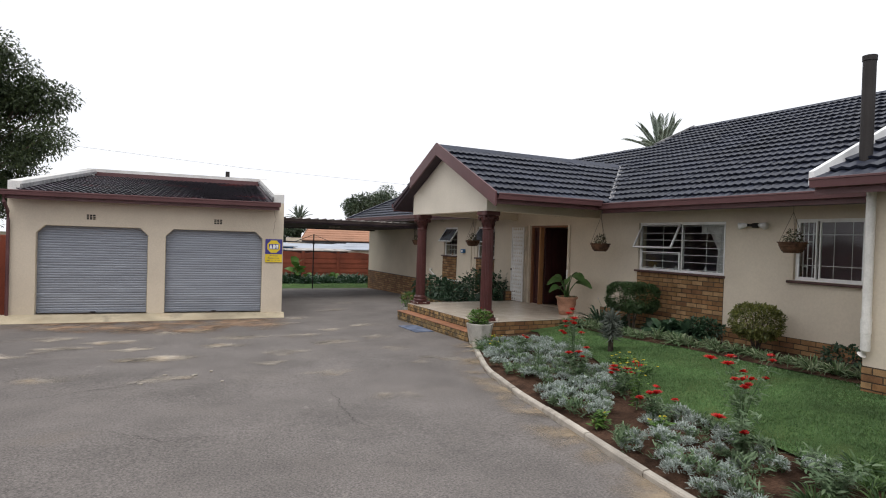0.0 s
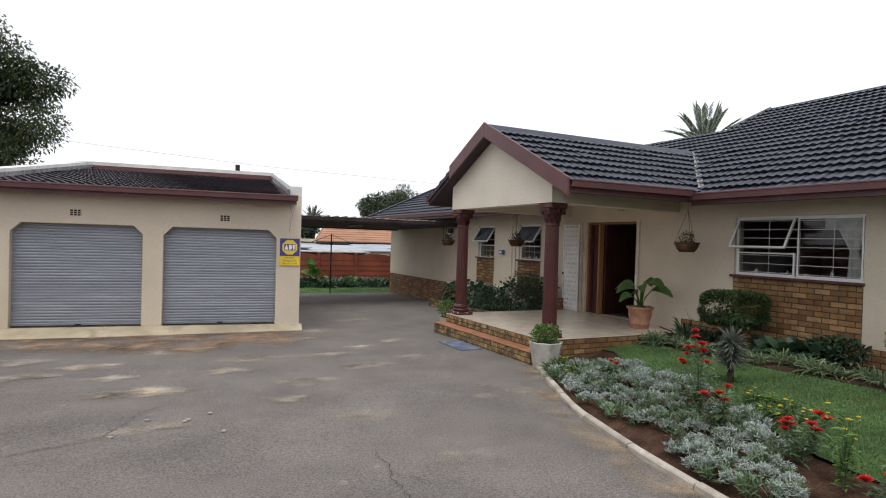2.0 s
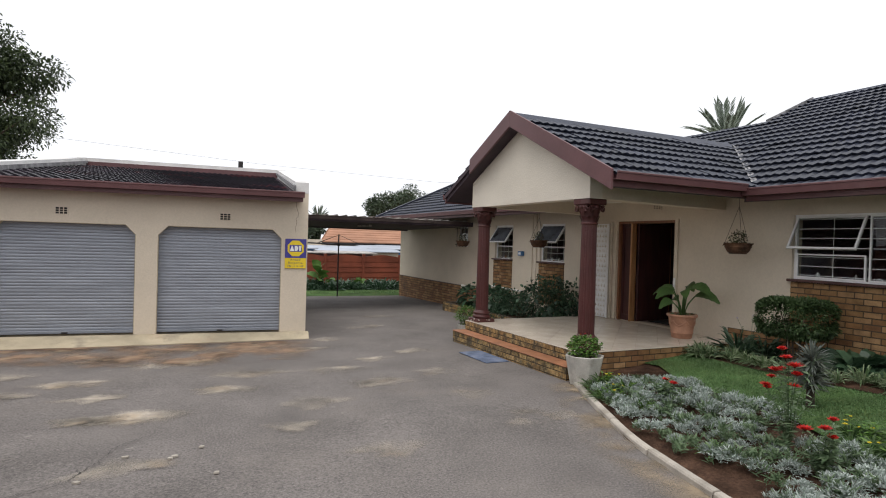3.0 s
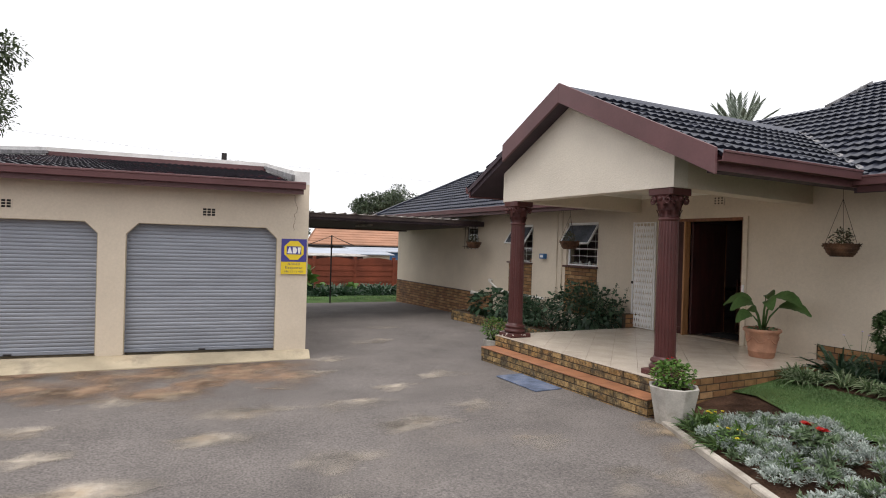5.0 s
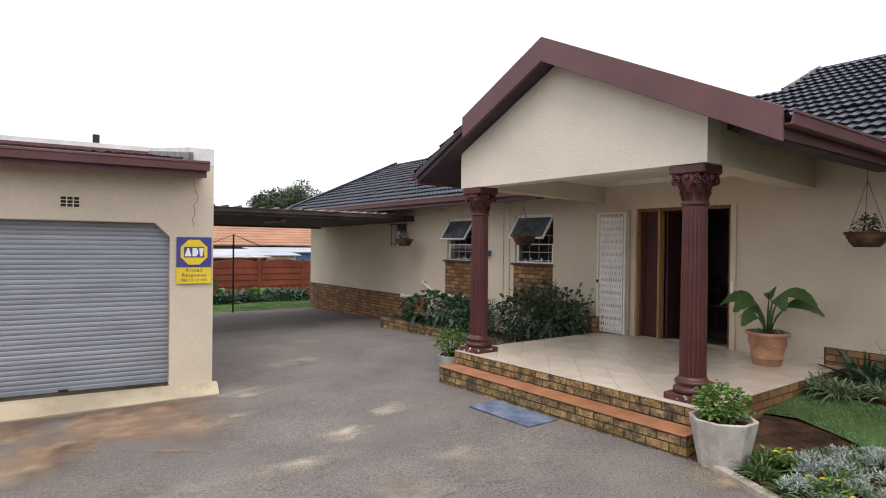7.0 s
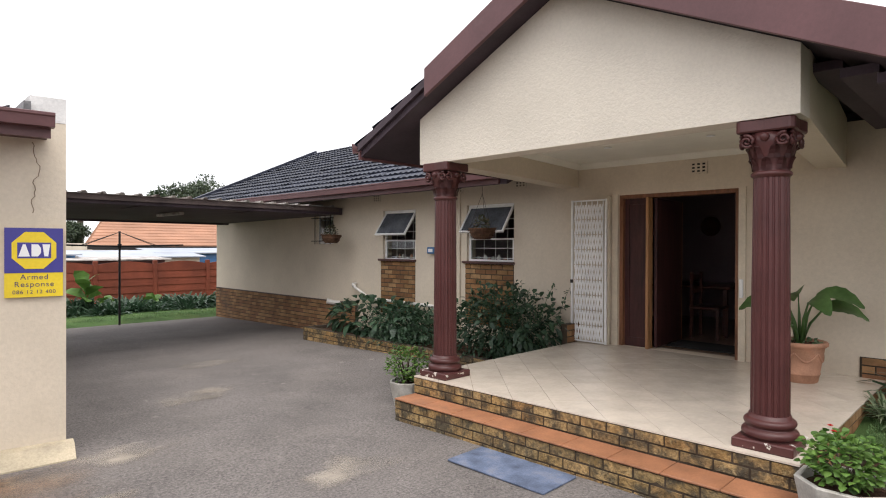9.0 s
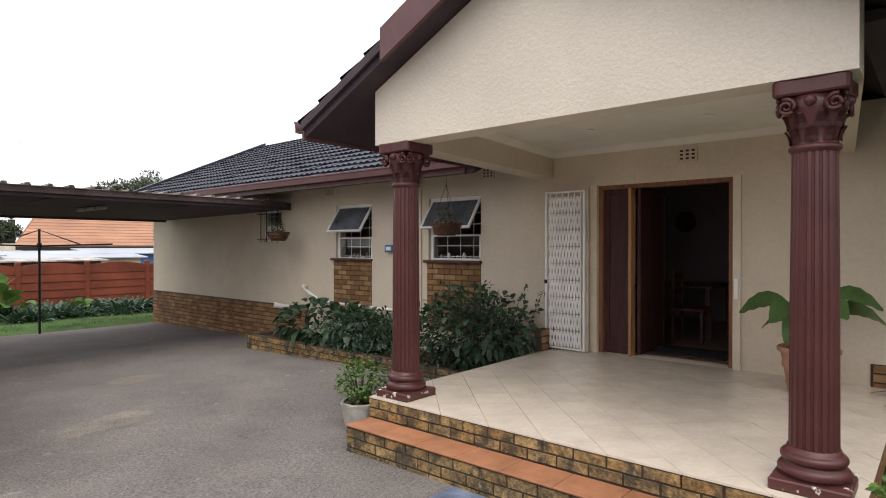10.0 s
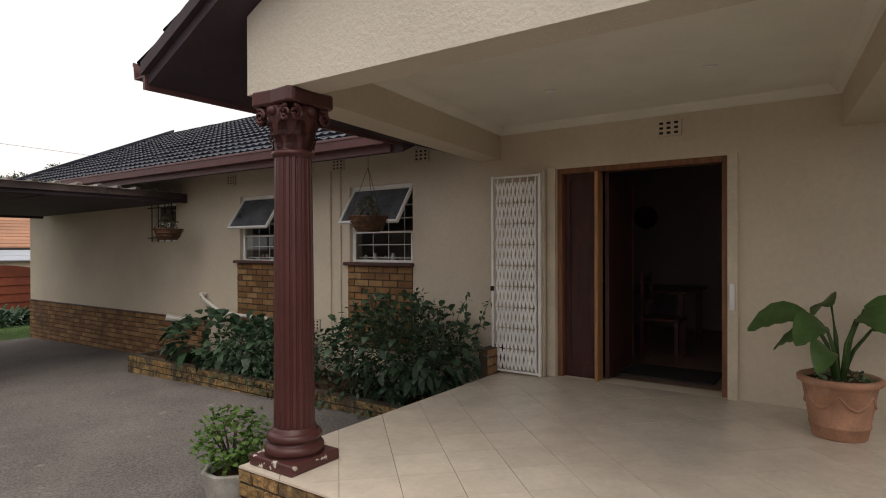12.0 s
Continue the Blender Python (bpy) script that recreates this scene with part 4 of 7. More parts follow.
for a, b, top in ((GA, CA, 3.1), (CB, GB, 2.96)):
    part("beam", askew(slab_box(GX + 0.231, WX, a, b, 2.58, top)), PLASTER, porch, "cream plastered side beam")
part("porch_ceiling", askew(slab_box(GX + 0.23, WX, CA, CB, 2.90, 2.93)), CEILING, porch, "white boarded porch ceiling")
for sec, axis, a, b in (([(CA, 2.83), (CA + 0.025, 2.835), (CA + 0.07, 2.88), (CA + 0.08, 2.9), (CA, 2.9)], "x", GX + 0.23, WX),
                        ([(CB, 2.83), (CB - 0.025, 2.835), (CB - 0.07, 2.88), (CB - 0.08, 2.9), (CB, 2.9)], "x", GX + 0.23, WX),
                        ([(WX, 2.83), (WX - 0.025, 2.835), (WX - 0.07, 2.88), (WX - 0.08, 2.9), (WX, 2.9)], "y", CA, CB),
                        ([(GX + 0.23, 2.83), (GX + 0.255, 2.835), (GX + 0.30, 2.88), (GX + 0.31, 2.9), (GX + 0.23, 2.9)], "y", CA, CB)):
    part("cornice", askew(prism(bmesh.new(), sec, axis, a, b)), CEILING, porch)
for x, y in ((5.94, 12.65), (6.0, 11.49), (4.9, 12.65)):
    bm = lathe(bmesh.new(), [(0.03, 0.0), (0.045, -0.004), (0.045, -0.010), (0.028, -0.012), (0.02, -0.002)], (x, y, 2.9), 16)
    part("downlight", bm, WHITE, porch, "small recessed ceiling light")

# stepped boards under the porch eave on the garden side
for k, w in enumerate((0.60, 0.38, 0.16)):
    y0 = GA - w
    low = RZ - PS * abs(y0 - MID) - 0.12
    part("eave_batten", slab_box(GX + 0.06 + 0.16 * k, 6.9, y0 + 0.002, y0 + 0.213, low - 0.045, low + 0.02, 0.004), SOFFIT, porch, "dark stepped board under the eave")
RX0, RX1 = 3.63, 8.9
part("porch_roof_deck", prism(bmesh.new(), [(EY0, roof_z(EY0) - 0.12), (MID, RZ - 0.12), (EY1, roof_z(EY1) - 0.12), (EY1, roof_z(EY1)), (MID, RZ), (EY0, roof_z(EY0))], "x", RX0 + 0.02, RX1), SOFFIT, porch)
porch_roof = part("porch_roof", prism(bmesh.new(), [(MID - 0.12, RZ - 0.02), (MID, RZ + 0.085), (MID + 0.12, RZ - 0.02)], "x", RX0, 8.95), ROOF_TILE, porch, "charcoal tiles of the porch roof")
tile_field(porch_roof, ROOF_TILE, (RX0, EY0 - 0.06, roof_z(EY0) - 0.035), (1, 0, 0), (0, 1, PS), 18, 8, single=lambda c, r: c < 14)
tile_field(porch_roof, ROOF_TILE, (RX0 + 18 * TILE_W, EY1 + 0.06, roof_z(EY1) - 0.035), (-1, 0, 0), (0, -1, PS), 18, 8)
for s, e in ((-1, EY0 - 0.08), (1, 13.34)):
    bm = prism(bmesh.new(), [(MID, RZ + 0.11), (e, roof_z(e) + 0.11), (e, roof_z(e) - 0.165), (MID, RZ - 0.165)], "x", RX0 - 0.045, RX0 - 0.005)
    part("barge_board", soften(bm, 0.004), MAROON, porch, "broad maroon barge board")
for y0, s in ((EY0, 1), (EY1, -1)):
    z = roof_z(EY0)
    sec = [(y0 - s * q, w) for q, w in ((0.145, z + 0.045), (0.155, z + 0.04), (0.155, z + 0.02), (0.145, z + 0.015), (0.135, z - 0.07), (0.03, z - 0.07), (0.03, z + 0.035), (0.04, z + 0.035), (0.04, z - 0.06), (0.125, z - 0.06))]
    part("gutter", prism(bmesh.new(), sec, "x", RX0, 6.13), MAROON, porch, "maroon painted box gutter")
    a, b = sorted((y0 - s * 0.028, y0 - s * 0.002))
    part("fascia", slab_box(RX0, 6.27, a, b, z - 0.15, z + 0.02), MAROON, porch)
bm = prism(bmesh.new(), [(13.34, roof_z(13.34) + 0.03), (EY1 + 0.02, roof_z(EY1 + 0.02) + 0.03), (EY1 + 0.02, roof_z(EY1 + 0.02) - 0.05), (13.34, roof_z(13.34) - 0.05)], "x", RX0 - 0.02, RX0 + 0.018)
part("verge_batten", bm, SOFFIT, porch)
# flashing along the valley
for s in (-1, 1):
    bm = bmesh.new()
    n = 26
    pts = []
    for k in range(n + 1):
        f = k / n
        y = EY0 + 0.1 + (MID - EY0 - 0.1) * f if s < 0 else EY1 - 0.1 - (EY1 - 0.1 - MID) * f
        z = roof_z(y)
        x = EAVE_X + (z - EAVE_Z) / SLOPE
        w = 0.07 + 0.03 * noise.noise((k * 0.9, s, 0))
        pts.append((bm.verts.new((x - w, y, z + 0.068)), bm.verts.new((x, y, z + 0.066)), bm.verts.new((x + w, y - s * 0.0, z + 0.066 + w * SLOPE))))
    for a, b in zip(pts, pts[1:]):
        bm.faces.new((a[0], a[1], b[1], b[0]))
        bm.faces.new((a[1], a[2], b[2], b[1]))
    part("valley_flashing", bm, FLASHING, porch, "mortared grey valley between the roofs")


def column(at, label):
    """A fluted column: square plinth, rings, shaft, and a capital with scrolls and leaves."""
    x, y, z = at
    c = thing("porch_column", at, label, "column", "porch columns")
    part("plinth", slab_box(x - 0.19, x + 0.19, y - 0.19, y + 0.19, z, z + 0.065, 0.008), CHIPPED, c, "square plinth with chipped paint")
    prof = [(0.178, 0.065)]
    for r0, z0, n in ((0.145, 0.10, 0.033), (0.138, 0.172, 0.026)):
        prof += [(r0 + n * math.sin(a), z0 - n * math.cos(a)) for a in np.linspace(0.15, math.pi - 0.15, 7)]
    prof += [(0.132, 0.205), (0.130, 0.225)]
    part("base_ring", lathe(bmesh.new(), prof, at, 40), COLUMN_PAINT, c, smooth=True)

    def flute(a):
        return 1 - 0.075 * max(0.0, math.sin(a * 20)) ** 0.6
    part("shaft", lathe(bmesh.new(), [(0.122, 0.22), (0.122, 0.24), (0.118, 1.1), (0.111, 1.84)], at, 160, flute), COLUMN_PAINT, c, "fluted shaft")
    prof = [(0.113, 1.835)] + [(0.113 + 0.015 * math.sin(a), 1.86 - 0.017 * math.cos(a)) for a in np.linspace(0, math.pi, 6)] + [(0.111, 1.885), (0.116, 1.93), (0.132, 1.99), (0.150, 2.06), (0.162, 2.13)]
    part("capital", lathe(bmesh.new(), prof, at, 40), COLUMN_PAINT, c, smooth=True)
    for ring_r, zz, n, size, ph in ((0.120, 1.89, 8, 0.085, 0.0), (0.132, 1.96, 8, 0.09, 0.39)):
        for k in range(n):
            a = ph + k * math.tau / n
            bm = bmesh.new()
            rows = []
            for i, f in enumerate((0, 0.3, 0.6, 0.85, 1.0)):
                out = 0.006 + 0.034 * f ** 2.5 - (0.012 if f == 1 else 0)
                w = size * 0.42 * (1 - 0.55 * f ** 2)
                hz = z + zz + size * (f if f < 1 else 0.92)
                rows.append([bm.verts.new((x + (ring_r + out - abs(q) * 0.012) * math.cos(a) - q * w * math.sin(a), y + (ring_r + out - abs(q) * 0.012) * math.sin(a) + q * w * math.cos(a), hz)) for q in (-1, 0, 1)])
            for p, q in zip(rows, rows[1:]):
                for i in range(2):
                    bm.faces.new((p[i], p[i + 1], q[i + 1], q[i]))
            bmesh.ops.solidify(bm, geom=bm.faces[:], thickness=0.008)
            part("acanthus_leaf", bm, COLUMN_PAINT, c)
    for sx in (-1, 1):
        for sy in (-1, 1):
            for turn in (0, 1):
                bm = bmesh.new()
                pts, rad = [], []
                for k in range(22):
                    a = k / 21 * 3.6 * math.pi
                    r = 0.047 * (1 - k / 26)
                    u, w = r * math.cos(a + 1.2), r * math.sin(a + 1.2)
                    if turn:
                        pts.append((x + sx * (0.112 + u * 1.0), y + sy * 0.155, z + 2.075 + w))
                    else:
                        pts.append((x + sx * 0.155, y + sy * (0.112 + u * 1.0), z + 2.075 + w))
                    rad.append(0.013 - 0.0003 * k)
                tube(bm, pts, rad, 6)
                part("scroll", bm, COLUMN_PAINT, c, smooth=True)
    for a in range(4):
        q = a * math.pi / 2
        bm = bmesh.new()
        bmesh.ops.create_icosphere(bm, subdivisions=2, radius=0.032, matrix=Matrix.Translation((x + 0.155 * math.cos(q), y + 0.155 * math.sin(q), z + 2.1)))
        part("rosette", bm, COLUMN_PAINT, c, smooth=True)
    poly = []
    for k in range(4):
        a = math.pi / 4 + k * math.pi / 2
        poly += [(x + 0.238 * math.cos(a - 0.09), y + 0.238 * math.sin(a - 0.09)), (x + 0.238 * math.cos(a + 0.09), y + 0.238 * math.sin(a + 0.09))]
        for da in (0.4, 0.785, 1.17):
            b = a + da
            r = (0.188, 0.168, 0.188)[(0.4, 0.785, 1.17).index(da)]
            poly.append((x + r * math.cos(b), y + r * math.sin(b)))
    bm = prism(bmesh.new(), poly, "z", z + 2.135, z + 2.222)
    part("abacus", soften(bm, 0.01), COLUMN_PAINT, c)


for at, label in (((4.02, 13.46, PZ), "dark red fluted column with chipped base beside the planter"), ((4.05, 10.365, PZ), "dark red fluted column beside the white pot")):
    column(at, label)
# front door: frame, one narrow leaf ajar, the opening dark behind
door = thing("door", (WX + 0.1, 12.33, PZ), "varnished double front door standing open", "door", kind="structure")
bm = bmesh.new()
for a in ((11.55, 11.60, PZ, 2.43), (13.06, 13.11, PZ, 2.43), (11.60, 13.06, 2.38, 2.43)):
    box(bm, WX + 0.02, WX + 0.13, *a)
part("door_frame", bm, WOOD_FRAME, door, "reddish wooden frame")
bm = bmesh.new()
for a in ((11.47, 11.548, PZ, 2.44), (13.112, 13.20, PZ, 2.44)):
    box(bm, WX - 0.035, WX - 0.002, *a)
part("gate_frame", bm, CREAM_STEEL, door, "cream steel frame of the security gate")


def leaf_door(hinge, turn, width, parent):
    m = Matrix.Translation(hinge) @ pose(0, 0, 0, 0, 0, turn)
    bm = slab_box(0, 0.04, 0.003, width - 0.02, 0.01, 2.01, 0.003)
    bm.transform(m)
    d = part("door_leaf", bm, WOOD_DOOR, parent, "dark varnished wooden door leaf")
    bm = slab_box(-0.002, 0.042, width - 0.02, width, 0.01, 2.01)
    bm.transform(m)
    part("leaf_edge", bm, WOOD_EDGE, d)
    for z0, z1 in ((0.15, 0.85), (1.05, 1.85)):
        bm = bmesh.new()
        w0, w1 = 0.09, width - 0.11
        for q in ((w0, w1, z0, z0 + 0.03), (w0, w1, z1 - 0.03, z1), (w0, w0 + 0.03, z0 + 0.03, z1 - 0.03), (w1 - 0.03, w1, z0 + 0.03, z1 - 0.03)):
            box(bm, -0.012, 0.0, *q)
        bm.transform(m)
        part("panel_moulding", bm, WOOD_DOOR, d)
    return d


part("mullion", slab_box(WX - 0.02, WX + 0.12, 12.68, 12.715, PZ, 2.38, 0.004), WOOD_EDGE, door, "light wooden post between the two leaves")
bm = bmesh.new()
for a in ((12.72, 13.06, PZ, PZ + 0.12), (12.72, 13.06, 2.30, 2.38), (13.0, 13.06, PZ + 0.12, 2.30)):
    box(bm, WX + 0.085, WX + 0.125, *a)
part("side_leaf_frame", bm, WOOD_DOOR, door)
part("side_leaf_panel", slab_box(WX + 0.10, WX + 0.114, 12.716, 13.0, PZ + 0.12, 2.30), WOOD_DOOR, door, "narrow dark wooden leaf, closed")
leaf_door((WX + 0.12, 12.66, PZ), -90 + 4, 0.98, door)
bm = slab_box(WX - 0.06, WX - 0.036, 11.49, 11.53, 1.12, 1.34, 0.004)
part("gate_lock", bm, WHITE, door, "white gate lock plate")

# the folded security gate beside the door
gate = thing("security_gate", (6.93, 13.43, PZ), "white folding security gate pushed back beside the door", "gate")
ga, gb, gx = 13.20, 13.76, 6.92
for y in (ga, gb - 0.028):
    part("stile", slab_box(gx - 0.015, gx + 0.015, y, y + 0.028, PZ + 0.01, 2.38, 0.003), WHITE, gate)
part("rail", slab_box(gx - 0.012, gx + 0.012, ga + 0.028, gb - 0.028, 2.355, 2.375), WHITE, gate)
part("rail", slab_box(gx - 0.012, gx + 0.012, ga + 0.028, gb - 0.028, PZ + 0.02, PZ + 0.04), WHITE, gate)
for k in range(6):
    y = ga + 0.055 + k * 0.086
    part("bar", slab_box(gx + 0.002, gx + 0.012, y, y + 0.013, PZ + 0.04, 2.355), WHITE, gate)
for row in range(9):
    z0 = PZ + 0.05 + row * 0.212
    for k in range(10):
        y = ga + 0.055 + k * 0.0445
        for s in (0, 1):
            a, b = (y, y + 0.0445) if s else (y + 0.0445, y)
            xs = gx - 0.013 + s * 0.005
            bm = prism(bmesh.new(), [(a - 0.011, z0), (a + 0.011, z0), (b + 0.011, z0 + 0.2), (b - 0.011, z0 + 0.2)], "x", xs, xs + 0.003)
            part("lattice_strip", bm, WHITE, gate)
part("lock", slab_box(gx - 0.025, gx + 0.0, gb - 0.03, gb + 0.006, 1.20, 1.25, 0.004), IRON, gate, "black lock")
part("gate_post", slab_box(6.99, 7.04, 13.20, 13.25, PZ, 2.42, 0.004), CREAM_STEEL, gate)

# things in the dim hall: mat, table, chair
m = slab_box(7.55, 8.15, 11.75, 12.65, 0.353, 0.368, 0.004)
solid("door_mat", m, RUBBER, "dark door mat on the hall floor", "mat")
table = thing("dining_table", (9.6, 13.0, 0.352), "dark wooden dining table in the dim hall", "table")
part("tabletop", slab_box(9.0, 10.2, 12.3, 13.9, 1.07, 1.11, 0.01), FURNITURE, table)
for x in (9.06, 10.08):
    for y in (12.36, 13.78):
        part("leg", slab_box(x, x + 0.06, y, y + 0.06, 0.352, 1.07), FURNITURE, table)
chair = thing("dining_chair", (8.75, 12.5, 0.352), "dark wooden dining chair by the table", "chair")
part("seat", slab_box(8.52, 8.95, 12.28, 12.72, 0.79, 0.83, 0.01), FURNITURE, chair)
for x in (8.53, 8.90):
    for y in (12.29, 12.67):
        part("leg", slab_box(x, x + 0.04, y, y + 0.04, 0.352, 1.34 if y > 12.5 else 0.79), FURNITURE, chair)
for z in (1.02, 1.22):
    part("backrest_rail", slab_box(8.57, 8.90, 12.68, 12.70, z, z + 0.08), FURNITURE, chair)

plate = thing("wall_plate", (11.38, 13.45, 2.1), "dark round plate hanging on the hall's back wall", "wall plate")
bm = lathe(bmesh.new(), [(0.05, 0.0), (0.11, 0.006), (0.185, 0.028), (0.19, 0.034), (0.18, 0.03), (0.10, 0.014), (0.02, 0.012)], (0, 0, 0), 28)
bm.transform(pose(11.397, 13.45, 2.12, 0, -90, 0))
part("dish", bm, FURNITURE, plate, smooth=True)

# ---- the garage, in its own axes: x along its front, y back into it ----
garage = thing("garage", (0.915, 14.956, 0.0), "cream double garage with two roller doors and a tiled lean-to roof", "garage", turn=-7.0, local=True)
GD, GL = 7.5, -5.76
D = [(-5.23, -3.02), (-2.66, -0.49)]
CH, DT, DB = 0.17, 2.03, 0.07
outline = [(GL, -0.4)]
for a, b in D:
    outline += [(a, -0.4), (a, DT - CH), (a + CH, DT), (b - CH, DT), (b, DT - CH), (b, -0.4)]
outline += [(0, -0.4), (0, 2.75), (GL, 2.75)]
part("front_wall", prism(bmesh.new(), outline, "y", 0, 0.23), PLASTER, garage, "cream plastered front wall with chamfered openings")
part("threshold", slab_box(GL + 0.25, -0.25, 0.235, GD, -0.4, DB - 0.002), CONCRETE, garage)
RB = 3.72
for x0, x1 in ((GL, GL + 0.25), (-0.25, 0)):
    prof = [(0.232, -0.5), (GD, -0.5), (GD, RB), (0.232, 2.75)]
    part("side_wall", prism(bmesh.new(), prof, "x", x0, x1), PLASTER, garage)
    prof = [(-0.003, 2.752), (0.23, 2.752), (GD, RB + 0.002), (GD, RB + 0.27), (0.25, 3.0), (-0.003, 2.96)]
    part("parapet", prism(bmesh.new(), prof, "x", x0 - 0.002, x1), COPING, garage, "white sloping parapet coping")
part("back_wall", slab_box(GL, 0, GD, GD + 0.23, -0.5, RB + 0.28), COPING, garage)
slope_g = (RB + 0.02 - 2.72) / (GD + 0.35)
part("roof_deck", prism(bmesh.new(), [(-0.33, 2.66), (GD, 2.66 + (GD + 0.33) * slope_g), (GD, 2.72 + (GD + 0.33) * slope_g), (-0.33, 2.72)], "x", GL + 0.255, -0.255), SOFFIT, garage)
groof = part("roof", slab_box(GL + 0.25, -0.25, GD - 0.06, GD - 0.002, RB + 0.0, RB + 0.17), MAROON, garage, "dark maroon roof tiles streaked with red")
tile_field(groof, RED_TILE, (GL + 0.26, -0.36, 2.715), (1, 0, 0), (0, 1, slope_g), 17, 22, wave=0.03, butt=0.045)
for x0, x1 in ((GL + 0.251, GL + 0.30), (-0.30, -0.251)):
    part("side_flashing", prism(bmesh.new(), [(-0.1, 2.80), (GD - 0.07, 2.86 + GD * slope_g), (GD - 0.07, 2.93 + GD * slope_g), (-0.1, 2.89)], "x", x0, x1), FLASHING, garage)
part("soffit", slab_box(GL + 0.02, -0.14, -0.36, -0.002, 2.60, 2.63), MAROON, garage)
part("fascia", slab_box(GL + 0.02, -0.14, -0.39, -0.362, 2.56, 2.70), MAROON, garage)
sec = [(-0.50, 2.745), (-0.51, 2.74), (-0.51, 2.72), (-0.50, 2.71), (-0.49, 2.635), (-0.392, 2.635), (-0.392, 2.735), (-0.402, 2.735), (-0.402, 2.645), (-0.48, 2.645)]
bm = bmesh.new()
lo, hi = [bm.verts.new((GL + 0.0, q[0], q[1])) for q in sec], [bm.verts.new((-0.12, q[0], q[1])) for q in sec]
for i in range(len(sec)):
    j = (i + 1) % len(sec)
    bm.faces.new((lo[i], lo[j], hi[j], hi[i]))
bm.faces.new(lo)
bm.faces.new(hi)
part("gutter", bm, MAROON, garage, "maroon painted gutter")
bm = tube(bmesh.new(), [(GL + 0.06, -0.45, 2.64), (GL + 0.06, -0.42, 2.5), (GL + 0.04, -0.10, 2.3), (GL + 0.04, -0.06, 2.1), (GL + 0.04, -0.06, 0.05), (GL + 0.03, -0.13, -0.03)], 0.035, 10)
part("downpipe", bm, MAROON, garage, "maroon downpipe")
for x, z in ((-4.18, 2.235), (-1.52, 2.235)):
    v = part("vent", slab_box(x - 0.10, x + 0.10, -0.005, 0.02, z - 0.065, z + 0.065), DARK_GAP, garage, "cream air brick")
    bm = bmesh.new()
    for k in range(4):
        a = x - 0.1 + 0.188 * k / 3
        box(bm, a, a + 0.012, -0.013, -0.004, z - 0.065, z + 0.065)
    for k in range(4):
        a = z - 0.065 + 0.121 * k / 3
        box(bm, x - 0.1, x + 0.1, -0.0115, -0.003, a, a + 0.009)
    part("grille", bm, PLASTER, v)
for a, b in D:
    rd = part("roller_door", slab_box(a, b, 0.20, 0.22, DB, DT), DARK_GAP, garage, "grey ribbed steel roller door, closed")
    n = 34
    h = (DT - DB - 0.06) / n
    bm = bmesh.new()
    prof = [(0.15 - 0.006 * math.sin(math.pi * q) ** 0.6, q * h * 0.90) for q in np.linspace(0, 1, 7)] + [(0.157, h * 0.93), (0.157, h), (0.19, h), (0.19, 0)]
    lo, hi = [bm.verts.new((a - 0.03, q[0], q[1])) for q in prof], [bm.verts.new((b + 0.03, q[0], q[1])) for q in prof]
    for i in range(len(prof)):
        j = (i + 1) % len(prof)
        bm.faces.new((lo[i], lo[j], hi[j], hi[i]))
    me = to_mesh("slat", bm, STEEL)
    for k in range(n):
        piece("slat", me, Matrix.Translation((0, 0, DB + 0.06 + k * h)), rd)
    part("bottom_rail", slab_box(a - 0.03, b + 0.03, 0.12, 0.19, DB + 0.003, DB + 0.058, 0.006), STEEL, rd)
    part("handle", slab_box((a + b) / 2 - 0.05, (a + b) / 2 + 0.05, 0.095, 0.118, DB + 0.012, DB + 0.035, 0.004), IRON, rd, "dark handle")
    bm = bmesh.new()
    w = 0.012
    for p, q in (((a, DB), (a, DT - CH)), ((a, DT - CH), (a + CH, DT)), ((a + CH, DT), (b - CH, DT)), ((b - CH, DT), (b, DT - CH)), ((b, DT - CH), (b, DB))):
        tube(bm, [(p[0], 0.012, p[1]), (q[0], 0.012, q[1])], w, 6)
    part("opening_trim", bm, CONCRETE, rd)
bm = bmesh.new()
rows = []
for k in range(25):
    x = GL - 0.15 + (5.76 + 0.2) * k / 24
    f = 1 - k / 24
    out = 0.22 + 0.34 * min(1.0, f * 1.5) + 0.03 * noise.noise((k * 0.7, 0, 0))
    yw = 14.956 - 0.122 * 0 + 0.122 * (-x)
    rows.append([bm.verts.new(q) for q in ((x, 0.0, -0.4), (x, -0.003, DB - 0.012), (x, -0.10, DB - 0.02), (x, -out, land(yw - out) + 0.014), (x, -out - 0.01, -0.4))])
for p, q in zip(rows, rows[1:]):
    for i in range(4):
        bm.faces.new((p[i], p[i + 1], q[i + 1], q[i]))
bm.faces.new(rows[0])
bm.faces.new(rows[-1])
part("apron", bm, CONCRETE, garage, "stained yellowish concrete apron before the doors")

part("roof_vent", slab_box(-1.42, -1.28, GD + 0.05, GD + 0.18, RB + 0.28, RB + 0.48, 0.01), IRON, garage, "small dark vent on the back parapet")
bm, p = bmesh.new(), Vector((-0.25, 2.60))
rail = []
for k in range(22):
    p = p + Vector((rng.normal(0.002, 0.012), -0.028))
    rail.append((bm.verts.new((p.x - 0.004, -0.003, p.y)), bm.verts.new((p.x + 0.004, -0.003, p.y))))
for a, b in zip(rail, rail[1:]):
    bm.faces.new((a[0], a[1], b[1], b[0]))
part("plaster_crack", bm, GROUT, garage, "thin crack in the plaster under the gutter")
